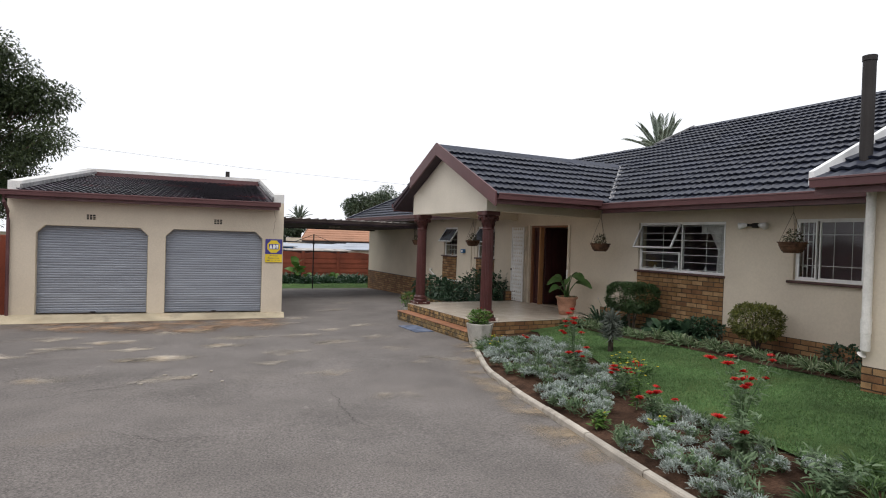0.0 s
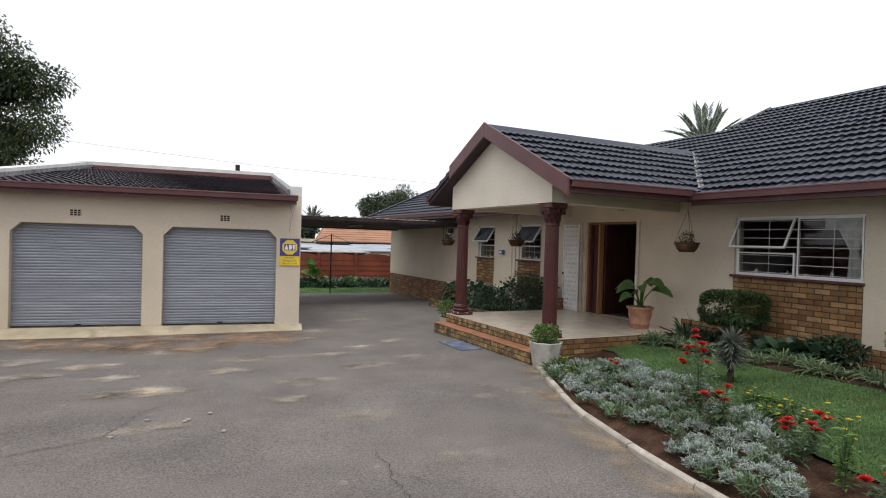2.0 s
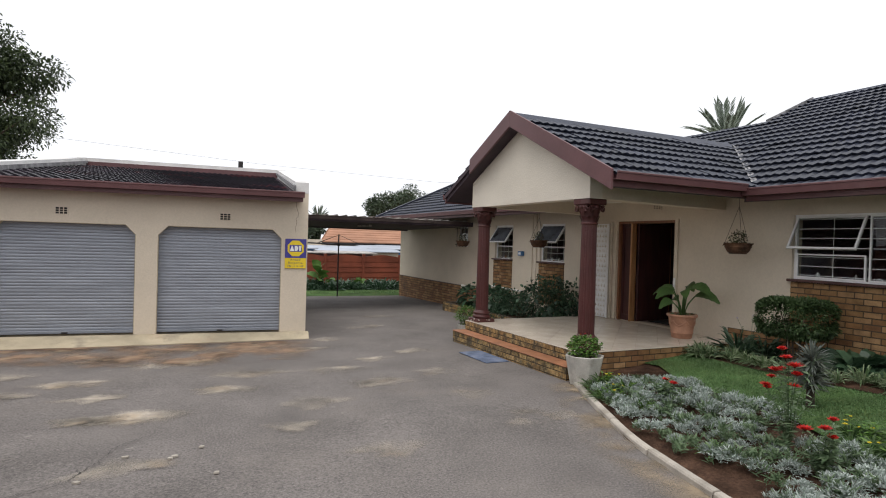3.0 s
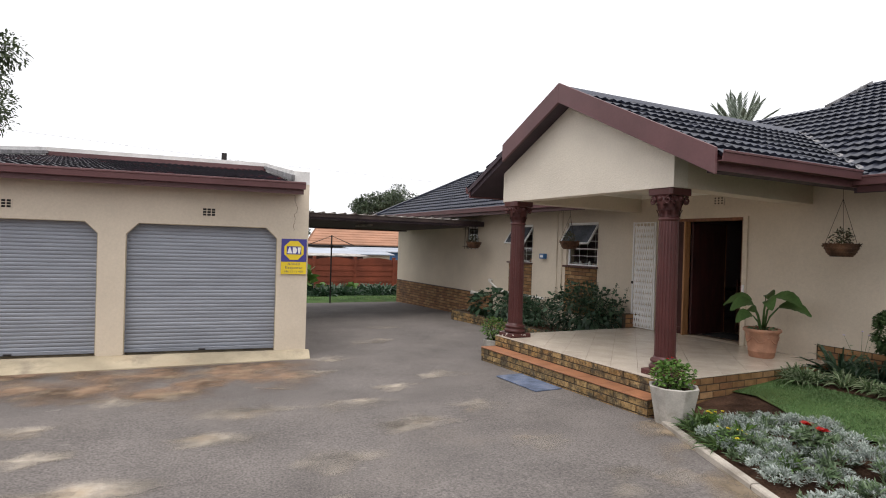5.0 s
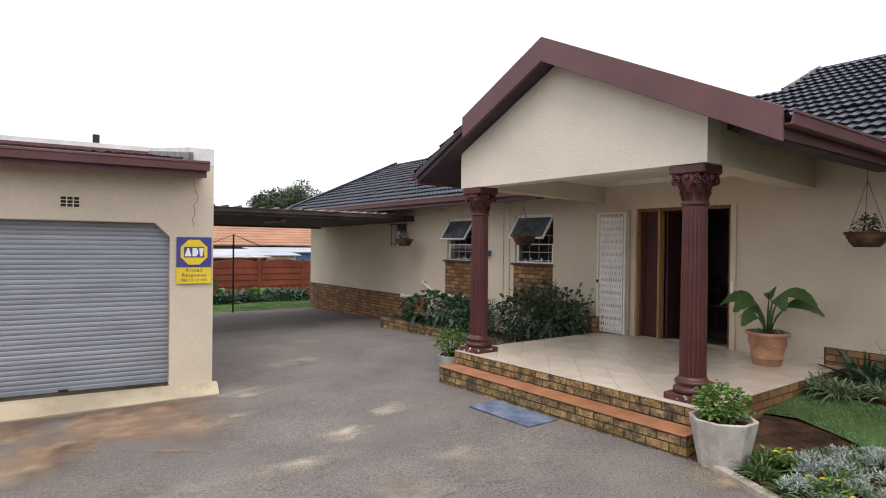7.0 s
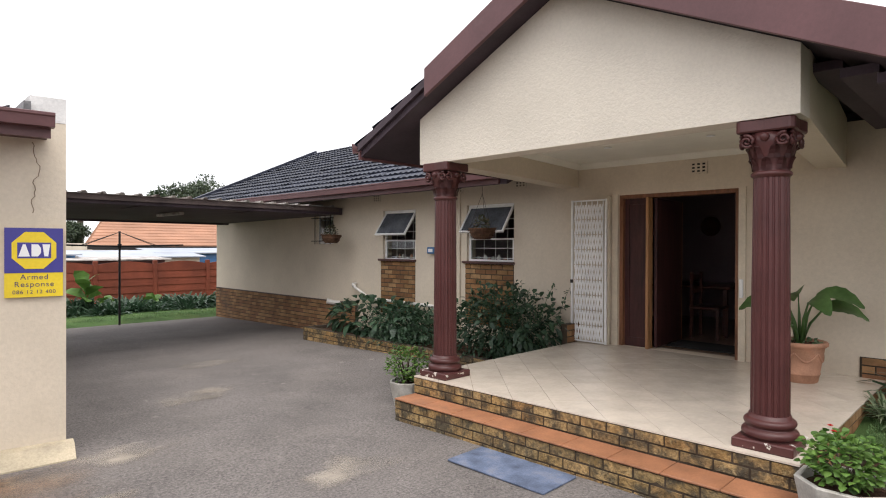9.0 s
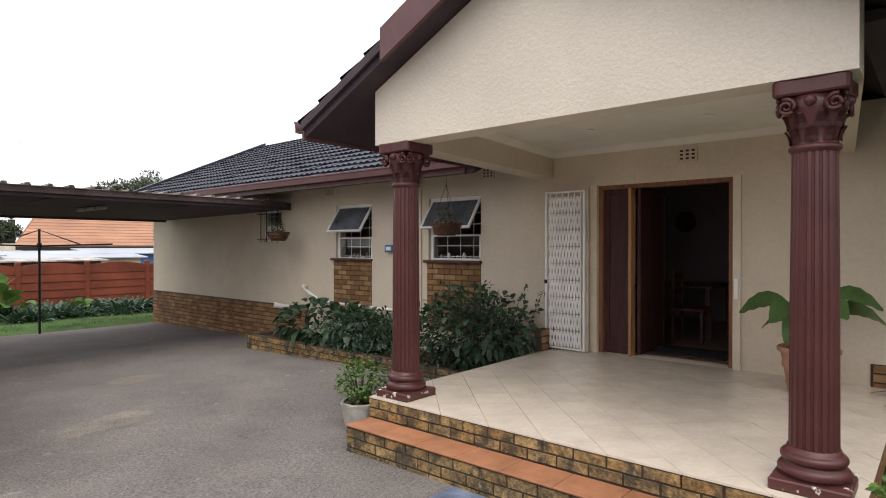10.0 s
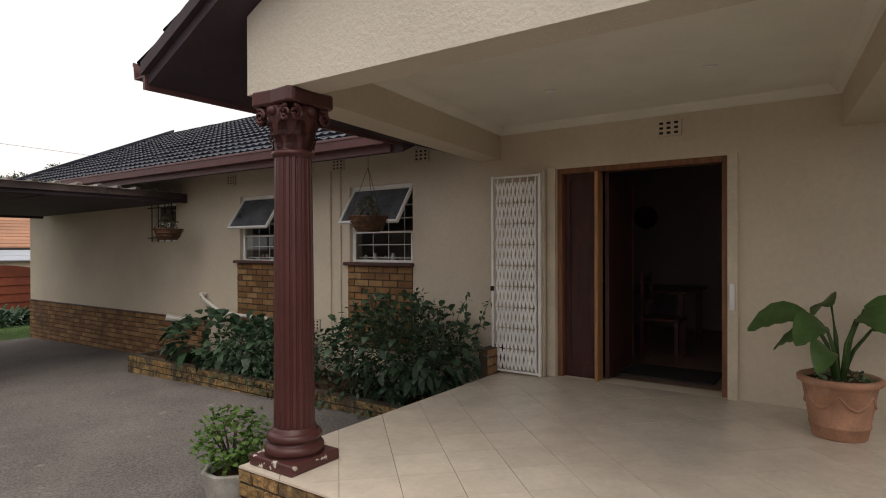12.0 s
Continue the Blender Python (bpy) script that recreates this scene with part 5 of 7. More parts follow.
# the alarm sign on the garage pier
sign = thing("alarm_sign", (0.69, 14.97, 1.29), "blue and yellow alarm-company sign on the garage wall", "sign", turn=-7.0, local=True)
sw = 0.40
part("board", slab_box(-sw / 2, sw / 2, -0.014, -0.002, 0.0, 0.57), SIGN_YELLOW, sign)
part("field", slab_box(-sw / 2, sw / 2, -0.017, -0.014, 0.20, 0.57), SIGN_BLUE, sign)


def flat_poly(pts, y, material, name="mark"):
    bm = bmesh.new()
    prism(bm, pts, "y", y, y - 0.002)
    return part(name, bm, material, sign)


o, r = 0.385, 0.165
flat_poly([(r * math.cos(math.pi / 8 + k * math.pi / 4), o + r * math.sin(math.pi / 8 + k * math.pi / 4)) for k in range(8)], -0.0172, SIGN_YELLOW, "octagon")
flat_poly([(-0.115, o - 0.065), (0.115, o - 0.065), (0.115, o + 0.065), (-0.115, o + 0.065)], -0.0194, SIGN_BLUE, "plaque")
for pts in ([(-0.108, -0.05), (-0.03, -0.05), (-0.06, 0.05), (-0.078, 0.05)], [(-0.02, -0.05), (0.025, -0.05), (0.045, -0.02), (0.045, 0.02), (0.025, 0.05), (-0.02, 0.05)], [(0.055, 0.05), (0.068, -0.05), (0.095, -0.05), (0.108, 0.05)]):
    flat_poly([(p[0], o + p[1]) for p in pts], -0.0216, SIGN_WHITE)
for text, z, size in (("Armed", 0.145, 0.062), ("Response", 0.085, 0.062), ("086 12 12 400", 0.028, 0.044)):
    cu = bpy.data.curves.new("lettering", "FONT")
    cu.body, cu.size, cu.align_x, cu.extrude = text, size, "CENTER", 0.0008
    cu.space_character = 1.15
    cu.materials.append(SIGN_INK)
    t = new("lettering", cu)
    attach(t, sign)
    t.matrix_basis = pose(0, -0.0155, z, 90, 0, 0)

# ---- carport, fences and what lies behind ----
carport = thing("carport", (4.2, 22.0, land(22)), "flat corrugated carport roof between garage and house", "carport")
CX0, CX1, CY0, CY1, CZ = 1.42, 6.95, 19.5, 24.7, 2.53
sec = []
n = int((CX1 - CX0) / 0.27)
for k in range(n):
    a = CX0 + 0.27 * k
    sec += [(a, 0), (a + 0.17, 0), (a + 0.19, 0.038), (a + 0.235, 0.038), (a + 0.255, 0)]
sec.append((CX0 + 0.27 * n, 0))
bm = bmesh.new()
top0, top1 = [bm.verts.new((x, CY0 - 0.05, CZ + z)) for x, z in sec], [bm.verts.new((x, CY1, CZ - 0.10 + z)) for x, z in sec]
for i in range(len(sec) - 1):
    bm.faces.new((top0[i], top0[i + 1], top1[i + 1], top1[i]))
bmesh.ops.solidify(bm, geom=bm.faces[:], thickness=0.004)
part("roof_sheet", bm, CARPORT_EDGE, carport, "weathered ribbed roof sheet with rust stains")
part("edge_beam", slab_box(CX0, CX1, CY0, CY0 + 0.03, CZ - 0.095, CZ - 0.004), RUST, carport, "dark weathered edge board")
part("edge_beam", slab_box(CX0, CX1, CY1 - 0.06, CY1 - 0.01, CZ - 0.26, CZ - 0.13), SOFFIT, carport)
for k in range(4):
    y = CY0 + 0.06 + k * 1.25
    deep = 0.15 if k == 0 else 0.06
    part("rafter", slab_box(CX0, 7.08 if k == 0 else CX1, y, y + 0.05, CZ - deep - 0.02 * k, CZ - 0.008 - 0.025 * k), SOFFIT, carport)
part("purlin", slab_box(CX0, CX0 + 0.05, CY0 + 0.12, CY1 - 0.07, CZ - 0.20, CZ - 0.12), SOFFIT, carport)
for x in (3.0, 5.0):
    part("purlin", slab_box(x, x + 0.05, CY0 + 0.12, CY1 - 0.07, CZ - 0.17, CZ - 0.14), SOFFIT, carport)
part("soffit_board", prism(bmesh.new(), [(CY0 + 0.115, CZ - 0.155), (CY1 - 0.065, CZ - 0.215), (CY1 - 0.065, CZ - 0.204), (CY0 + 0.115, CZ - 0.1515)], "x", CX0 + 0.003, CX1 - 0.003), SOFFIT, carport, "dark boarded underside of the carport")
bm = slab_box(3.95, 4.05, 20.35, 21.5, 2.29, 2.345, 0.01)
part("tube_light", bm, CARPORT_EDGE, carport, "unlit fluorescent fitting under the carport")
for x in (1.5, 4.0):
    part("post", slab_box(x, x + 0.06, CY1 - 0.07, CY1 - 0.01, land(24.6) - 0.05, CZ - 0.26), IRON, carport) if x < 2 else None


def concrete_fence(start, end, bays, top, label):
    """Precast fence: posts with slotted planks between them, the top plank curved."""
    f = thing("fence", (*start, land(start[1])), label, "fence")
    s, e = Vector(start), Vector(end)
    d = (e - s) / bays
    turn = math.degrees(math.atan2(d.y, d.x))
    z0 = land(start[1]) - 0.05
    h = (top - z0) / 6.4
    for k in range(bays + 1):
        p = s + d * k
        bm = slab_box(-0.07, 0.07, -0.07, 0.07, z0, top + 0.02, 0.012)
        bm.transform(Matrix.Translation((p.x, p.y, 0)) @ pose(0, 0, 0, 0, 0, turn))
        part("post", bm, FENCE_PAINT, f)
    for k in range(bays):
        p = s + d * k
        m = Matrix.Translation((p.x, p.y, 0)) @ pose(0, 0, 0, 0, 0, turn)
        L = d.length
        for r in range(6):
            bm = bmesh.new()
            a, b = z0 + r * h, z0 + (r + 1) * h - 0.001
            if r == 5:
                up_pts = [(0.08 + (L - 0.16) * q, b + 0.10 * math.sin(math.pi * q)) for q in np.linspace(1, 0, 9)]
                prism(bm, [(0.08, a), (L - 0.08, a)] + up_pts, "y", -0.03, 0.03)
            else:
                box(bm, 0.07, L - 0.07, -0.035, 0.03, a, b)
                bmesh.ops.translate(bm, verts=[v for v in bm.verts if v.co.z > b - 0.001 and v.co.y < 0], vec=(0, 0.022, 0))
            bm.transform(m)
            part("plank", bm, FENCE_PAINT, f)
    return f


concrete_fence((-2.2, 31.5), (13.2, 31.5), 8, 1.14, "rust-red precast concrete fence behind the grass")
concrete_fence((-8.9, 17.4), (-5.1, 17.2), 2, 1.75, "rust-red precast concrete fence beside the garage")

wash = thing("washing_line", (4.41, 25.3, land(25.3)), "dark rotary washing line standing in the grass", "washing line")
part("pole", tube(bmesh.new(), [(4.41, 25.3, land(25.3) - 0.05), (4.41, 25.3, 2.06)], 0.026, 10), IRON, wash)
part("collar", tube(bmesh.new(), [(4.41, 25.3, 1.62), (4.41, 25.3, 1.74)], 0.05, 10), IRON, wash)
tips = []
for k in range(4):
    a = 0.5 + k * math.pi / 2
    tip = Vector((4.41 + 1.9 * math.cos(a), 25.3 + 1.9 * math.sin(a), 1.72))
    tips.append(tip)
    part("arm", tube(bmesh.new(), [(4.41, 25.3, 1.68), tuple(tip)], 0.017, 8), IRON, wash)
    part("brace", tube(bmesh.new(), [(4.41, 25.3, 2.04), tuple(Vector((4.41, 25.3, 1.68)).lerp(tip, 0.6))], 0.008, 6), IRON, wash)
for f in (0.55, 0.75, 0.97):
    for k in range(4):
        a, b = [Vector((4.41, 25.3, 1.68)).lerp(t, f) for t in (tips[k], tips[(k + 1) % 4])]
        part("line", tube(bmesh.new(), [a, a.lerp(b, 0.5) - Vector((0, 0, 0.03)), b], 0.004, 5), IRON, wash)

nb = thing("neighbour_house", (13.0, 47.0, land(40)), "neighbouring house with an orange tiled roof", "house")
part("wall", slab_box(9.0, 22.0, 45.2, 52.0, -0.8, 1.8), PLASTER, nb)
nroof = part("roof", prism(bmesh.new(), [(44.8, 1.62), (48.5, 3.2), (52.4, 1.62)], "x", 10.3, 22.5), ORANGE_TILE, nb, "orange clay tile roof")
vs, fs = [], []
for r in range(9):
    for side in (0,):
        y0, z0 = 44.75 + r * 0.42, 1.66 + r * 0.179
        b = len(vs)
        x_lo = 8.6 + r * 0.21
        vs += [(x_lo, y0, z0 + 0.05), (22.5, y0, z0 + 0.05), (22.5, y0 + 0.46, z0 + 0.215), (x_lo + 0.2, y0 + 0.46, z0 + 0.215), (x_lo, y0, z0 - 0.03), (22.5, y0, z0 - 0.03)]
        fs += [(b, b + 1, b + 2, b + 3), (b + 4, b + 5, b + 1, b)]
ob = new("tile_course", raw("tile_course", vs, fs, ORANGE_TILE))
attach(ob, nroof)
part("fascia", slab_box(8.6, 22.5, 44.66, 44.72, 1.46, 1.64), IRON, nb, "dark eave board")
for x0, x1, y0, z0, z1, m, wall_m in ((2.0, 6.6, 37.5, 1.27, 1.44, ZINC, BLUE_SHEET), (6.7, 12.2, 38.2, 1.12, 1.40, ZINC, PLASTER), (5.6, 9.8, 36.2, 1.06, 1.16, CARPORT_EDGE, MAROON), (10.4, 20.0, 39.8, 1.28, 1.50, ZINC, METER_BLUE)):
    sh = thing("neighbour_shed", ((x0 + x1) / 2, y0, land(36)), "low shed with a pale sheet roof beyond the fence", "shed", "sheds beyond the fence")
    part("roof", prism(bmesh.new(), [(y0, z0), (y0 + 3.0, z1), (y0 + 3.0, z1 + 0.05), (y0, z0 + 0.05)], "x", x0, x1), m, sh)
    part("wall", slab_box(x0 + 0.2, x1 - 0.2, y0 + 0.3, y0 + 2.8, -0.6, z0 - 0.02), wall_m, sh)

# unseen plain walls added behind and beside the walker to darken window reflections
for i, q in enumerate(((-6.8, -6.55, -11.3, 17.0), (-6.8, 9.0, -11.6, -11.3))):
    solid("boundary_wall", slab_box(*q, -0.5, 2.2), FENCE_PAINT, "plain rust-red wall added out of view to darken window reflections", "wall", "structure")

line = thing("power_line", (-20, 44.0, land(36)), "thin dark power cable between two wooden poles", "power line")
part("cable", tube(bmesh.new(), [(-20, 44.0, 7.9), (4, 41.5, 6.4), (15.5, 40.3, 6.0), (40, 38.0, 7.2)], 0.007, 5), IRON, line)
for x, y, z in ((-20, 44.0, 7.95), (40, 38.0, 7.25)):
    part("pole", tube(bmesh.new(), [(x, y, land(36) - 0.4), (x, y, z)], [0.12, 0.09], 10), BARK, line)

# ---- leaves ----


def leaf_arrays(pos, dirs, length, width, droop, fold=0.15):
    """Bent leaves of four faces each: arrays of base points, directions, lengths and widths."""
    pos, dirs = np.asarray(pos, float), np.asarray(dirs, float)
    n = len(pos)
    dirs = dirs / np.maximum(np.linalg.norm(dirs, axis=1, keepdims=True), 1e-6)
    length, width = np.broadcast_to(length, n)[:, None], np.broadcast_to(width, n)[:, None]
    side = np.cross(dirs, np.array([0, 0, 1.0]) + rng.normal(0, 0.35, (n, 3)))
    side /= np.maximum(np.linalg.norm(side, axis=1, keepdims=True), 1e-6)
    nrm = np.cross(side, dirs)
    down = np.array([0, 0, -1.0])
    rows = []
    for f, w in ((0.0, 0.18), (0.38, 1.0), (0.72, 0.72)):
        c = pos + dirs * length * f + down * length * droop * f * f
        rows += [c - side * width * w * 0.5 + nrm * width * fold * w, c + side * width * w * 0.5 + nrm * width * fold * w]
    rows.append(pos + dirs * length + down * length * droop)
    v = np.stack(rows, axis=1).reshape(-1, 3)
    faces = []
    for i in range(n):
        b = i * 7
        faces += [(b, b + 1, b + 3, b + 2), (b + 2, b + 3, b + 5, b + 4), (b + 4, b + 5, b + 6)]
    return v, faces


def leaves(name, pos, dirs, length, width, droop, material, parent, label="", kind=""):
    v, f = leaf_arrays(pos, dirs, length, width, droop)
    ob = new(name, raw(name, v, f, material))
    if parent:
        attach(ob, parent)
    return tagged(ob, label, kind=kind)


def crown_points(n, centre, radii, shell=0.55, lumps=3.0, seed=0.0):
    """Points and outward ways in an uneven ellipsoid crown."""
    d = rng.normal(0, 1, (n, 3))
    d /= np.linalg.norm(d, axis=1, keepdims=True)
    r = shell + (1 - shell) * rng.random(n) ** 0.6
    bump = np.array([1 + 0.28 * noise.noise((q[0] * lumps + seed, q[1] * lumps, q[2] * lumps)) for q in d])
    pos = np.array(centre) + d * np.array(radii) * (r * bump)[:, None]
    return pos, d + rng.normal(0, 0.6, (n, 3)) + np.array([0, 0, 0.25])


def shrub(name, base, centre, radii, n, size, material, label, stems=5, boxy=1.0):
    s = thing(name, base, label, "shrub")
    bm = bmesh.new()
    for k in range(stems):
        a = k * math.tau / stems
        tip = Vector(centre) + Vector((math.cos(a) * radii[0] * 0.5, math.sin(a) * radii[1] * 0.5, radii[2] * 0.2))
        mid = Vector(base).lerp(tip, 0.5) + Vector((0.03 * math.cos(a * 2), 0.03 * math.sin(a * 3), 0))
        tube(bm, [Vector(base) - Vector((0, 0, 0.05)) + Vector((0.02 * math.cos(a), 0.02 * math.sin(a), 0)), mid, tip], [0.016, 0.012, 0.005], 6)
    part("stem", bm, BARK, s)
    pos, d = crown_points(n, centre, radii, 0.72, 4.0, centre[0])
    rel = (pos - np.array(centre)) / np.array(radii)
    pos = np.array(centre) + np.sign(rel) * np.abs(rel) ** boxy * np.array(radii)
    leaves("crown", pos, d, size * rng.uniform(0.7, 1.3, n), size * 0.5, 0.2, material, s, kind="stuff")
    return s


shrub("topiary_shrub", (6.45, 8.75, house_soil(6.45, 8.75)), (6.45, 8.75, 0.96), (0.38, 0.46, 0.27), 11000, 0.045, LEAF_HEDGE, "clipped dark green topiary shrub by the brick panel", 4, 0.55)
shrub("rounded_shrub", (6.52, 6.15, house_soil(6.52, 6.15)), (6.52, 6.15, 0.83), (0.34, 0.37, 0.27), 6500, 0.042, LEAF_OLIVE, "rounded yellow-green shrub by the house wall", 7, 0.8)
shrub("dark_shrub", (6.7, 7.3, house_soil(6.7, 7.3)), (6.7, 7.3, 0.55), (0.22, 0.4, 0.16), 500, 0.08, LEAF_PLANTER, "low dark green shrub against the brick plinth", 3)
shrub("dark_shrub", (6.5, 4.75, house_soil(6.5, 4.75)), (6.5, 4.75, 0.50), (0.25, 0.35, 0.17), 500, 0.07, LEAF_PLANTER, "low dark green shrub against the brick plinth", 3)


def rosette(name, material, n, length, width, rise, droop, spread=0.0):
    """A clump of strap leaves from one crown, as a mesh at the origin."""
    a = rng.uniform(0, math.tau, n)
    lift = rng.uniform(rise[0], rise[1], n)
    d = np.stack([np.cos(a) * np.cos(lift), np.sin(a) * np.cos(lift), np.sin(lift)], axis=1)
    p = np.stack([np.cos(a) * spread * rng.random(n), np.sin(a) * spread * rng.random(n), np.zeros(n)], axis=1)
    v, f = leaf_arrays(p, d, length * rng.uniform(0.6, 1.15, n), width, droop)
    return raw(name, v, f, material)


def scatter(name, meshes, spots, label, category, group, scale=(0.8, 1.25), dz=0.0):
    for x, y, z in spots:
        ob = tagged(new(name, meshes[int(rng.integers(len(meshes)))]), label, category, group)
        s = rng.uniform(*scale)
        ob.matrix_basis = pose(x, y, z + dz, 0, 0, rng.uniform(0, 360)) @ Matrix.Diagonal((s, s, s * rng.uniform(0.85, 1.15), 1))


def bed_spots(n, gap, y0, y1, clear=()):
    out = []
    tries = 0
    while len(out) < n and tries < 9000:
        tries += 1
        y = rng.uniform(y0, y1)
        a, b = kerb_x(y) + 0.2, bed_edge(y) - 0.08 if y < 9.0 else 4.3
        x = rng.uniform(a, b)
        if noise.noise((x * 1.1 + 3, y * 1.1, 0)) < (-0.2 if y > 5.6 else 0.0):
            continue
        if any((x - p[0]) ** 2 + (y - p[1]) ** 2 < gap * gap for p in out):
            continue
        out.append((x, y, garden(x, y) - 0.02))
    return out


def silver_mesh():
    """A low mound of narrow felted leaves on many short shoots."""
    P, Dd = [], []
    for _ in range(34):
        a, r = rng.uniform(0, math.tau), 0.15 * math.sqrt(rng.random())
        c = np.array([r * math.cos(a), r * math.sin(a), 0.05 + 0.09 * (1 - (r / 0.19) ** 2) * rng.uniform(0.6, 1.3)])
        for _ in range(13):
            b, l = rng.uniform(0, math.tau), rng.uniform(0.1, 1.3)
            P.append(c + rng.normal(0, 0.012, 3))
            Dd.append((math.cos(b) * math.cos(l) + 0.5 * math.cos(a), math.sin(b) * math.cos(l) + 0.5 * math.sin(a), math.sin(l)))
    v, f = leaf_arrays(P, Dd, rng.uniform(0.035, 0.07, len(P)), 0.0115, 0.12)
    return raw("silver_plant", v, f, LEAF_SILVER)


def green_mesh():
    P, Dd = [], []
    for _ in range(16):
        a, r = rng.uniform(0, math.tau), 0.13 * math.sqrt(rng.random())
        c = np.array([r * math.cos(a), r * math.sin(a), rng.uniform(0.02, 0.12)])
        for _ in range(10):
            b, l = rng.uniform(0, math.tau), rng.uniform(0.2, 1.3)
            P.append(c + rng.normal(0, 0.015, 3))
            Dd.append((math.cos(b) * math.cos(l), math.sin(b) * math.cos(l), math.sin(l)))
    v, f = leaf_arrays(P, Dd, rng.uniform(0.06, 0.13, len(P)), 0.016, 0.2)
    return raw("green_bedding_plant", v, f, LEAF_STEM)


SILVER = [silver_mesh() for _ in range(6)]
GREENS = [green_mesh() for _ in range(4)]
scatter("silver_plant", SILVER, bed_spots(155, 0.215, 0.8, 9.25), "low silver-leaved bedding plant in the flower bed", "plant", "silver plants of the bed", (0.58, 0.98))
scatter("green_plant", GREENS, bed_spots(80, 0.26, 0.8, 9.3), "loose green bedding plant in the flower bed", "plant", "green plants of the bed", (0.6, 1.05))
SPIDER = [rosette("spider_plant", LEAF_SPIDER, 60, 0.30, 0.016, (0.5, 1.4), 0.55, 0.05) for _ in range(4)]
scatter("spider_plant", SPIDER, [(house_bed(y) + rng.uniform(0.08, 0.4), y, garden(house_bed(y), y) + 0.03) for y in np.arange(4.1, 10.0, 0.15)],
        "pale striped spider plant edging the house bed", "plant", "spider plants of the house bed", (0.9, 1.35))
DARK_STRAP = [rosette("strap_plant", LEAF_PLANTER, 70, 0.55, 0.03, (0.5, 1.35), 0.5, 0.07) for _ in range(2)]
scatter("strap_plant", DARK_STRAP, [(6.55, 9.75, house_soil(6.55, 9.75) + 0.02), (6.7, 9.35, house_soil(6.7, 9.35) + 0.02), (6.35, 9.5, house_soil(6.35, 9.5) + 0.02)], "dark strap-leaved clump beside the porch", "plant", "dark clumps by the porch", (1.15, 1.45))
scatter("spider_plant", SPIDER, [(x, y, house_soil(x, y) + 0.02) for x, y in ((5.85, 9.95), (5.95, 9.8), (5.8, 9.75), (6.05, 9.98))], "pale striped spider plant at the porch corner", "plant", "spider plants of the house bed", (1.2, 1.5))
BIG_DARK = [rosette("broad_leaf_plant", LEAF_PLANTER, 44, 0.48, 0.15, (0.3, 1.3), 0.4, 0.2) for _ in range(2)]
scatter("broad_leaf_plant", BIG_DARK, [(6.5, 7.9, house_soil(6.5, 7.9) + 0.06), (6.65, 7.55, house_soil(6.65, 7.55) + 0.05), (6.75, 8.2, house_soil(6.75, 8.2) + 0.03)], "dark broad-leaved plant before the brick panel", "plant", "broad-leaved plants", (0.9, 1.1))
LIME = [rosette("lime_clump", LEAF_BRIGHT, 46, 0.24, 0.02, (0.5, 1.4), 0.45, 0.04)]
scatter("lime_clump", LIME, [(2.75, 7.0, garden(2.7, 7.0)), (3.6, 9.0, garden(3.6, 9.0)), (3.2, 8.3, garden(3.2, 8.3))], "lime-green grassy clump in the bed", "plant", "lime clumps", (0.8, 1.1))


def flower_head(bm_pet, bm_mid, at, r, tilt):
    at = Vector(at)
    n = 12
    for ring_n, rr, lift in ((n, r, 0.35), (n - 2, r * 0.85, 0.85), (n - 4, r * 0.65, 1.7)):
        for k in range(ring_n):
            a = k * math.tau / ring_n + rr * 40
            d = Vector((math.cos(a), math.sin(a), lift)).normalized()
            s = Vector((-math.sin(a), math.cos(a), 0))
            e = at + d * rr + Vector((tilt[0] * math.cos(a), tilt[1] * math.sin(a), 0)) * 0.3 * rr
            v = [bm_pet.verts.new(p) for p in (at, at + d * rr * 0.6 + s * rr * 0.24, e, at + d * rr * 0.6 - s * rr * 0.24)]
            bm_pet.faces.new(v)
    bmesh.ops.create_icosphere(bm_mid, subdivisions=1, radius=r * 0.26, matrix=Matrix.Translation(at + Vector((0, 0, r * 0.12))))


def flowering(base, n, height, radius, petal, centre, heads, label, leafy=150, leaf_mat=None):
    """A bushy plant with thin stems and many-petalled flowers."""
    f = thing("flowering_plant", base, label, "plant", "flowering plants of the bed")
    st = bmesh.new()
    P, Dd = [], []
    for k in range(n):
        a, r = rng.uniform(0, math.tau), radius * math.sqrt(rng.random())
        h = height * rng.uniform(0.6, 1.1)
        tip = Vector(base) + Vector((r * math.cos(a), r * math.sin(a), h))
        mid = Vector(base).lerp(tip, 0.5) + Vector((-0.15 * r * math.cos(a), -0.15 * r * math.sin(a), 0.04))
        tube(st, [base, mid, tip], [0.004, 0.003, 0.002], 5)
        if k < heads:
            pe, mi = bmesh.new(), bmesh.new()
            flower_head(pe, mi, tip, rng.uniform(0.052, 0.070) if petal is PETAL_RED else 0.022, (rng.normal(), rng.normal()))
            bloom = part("flower", pe, petal, f, "open many-petalled flower")
            part("flower_centre", mi, centre, bloom)
        for q in range(leafy // n):
            t = rng.uniform(0.1, 0.92)
            P.append(Vector(base).lerp(tip, t) + Vector(rng.normal(0, 0.018, 3)))
            b = rng.uniform(0, math.tau)
            Dd.append((math.cos(b), math.sin(b), rng.uniform(-0.1, 0.8)))
    part("stem", st, LEAF_STEM, f)
    leaves("foliage", P, Dd, rng.uniform(0.05, 0.11, len(P)), 0.022, 0.2, leaf_mat or LEAF_STEM, f, kind="stuff")


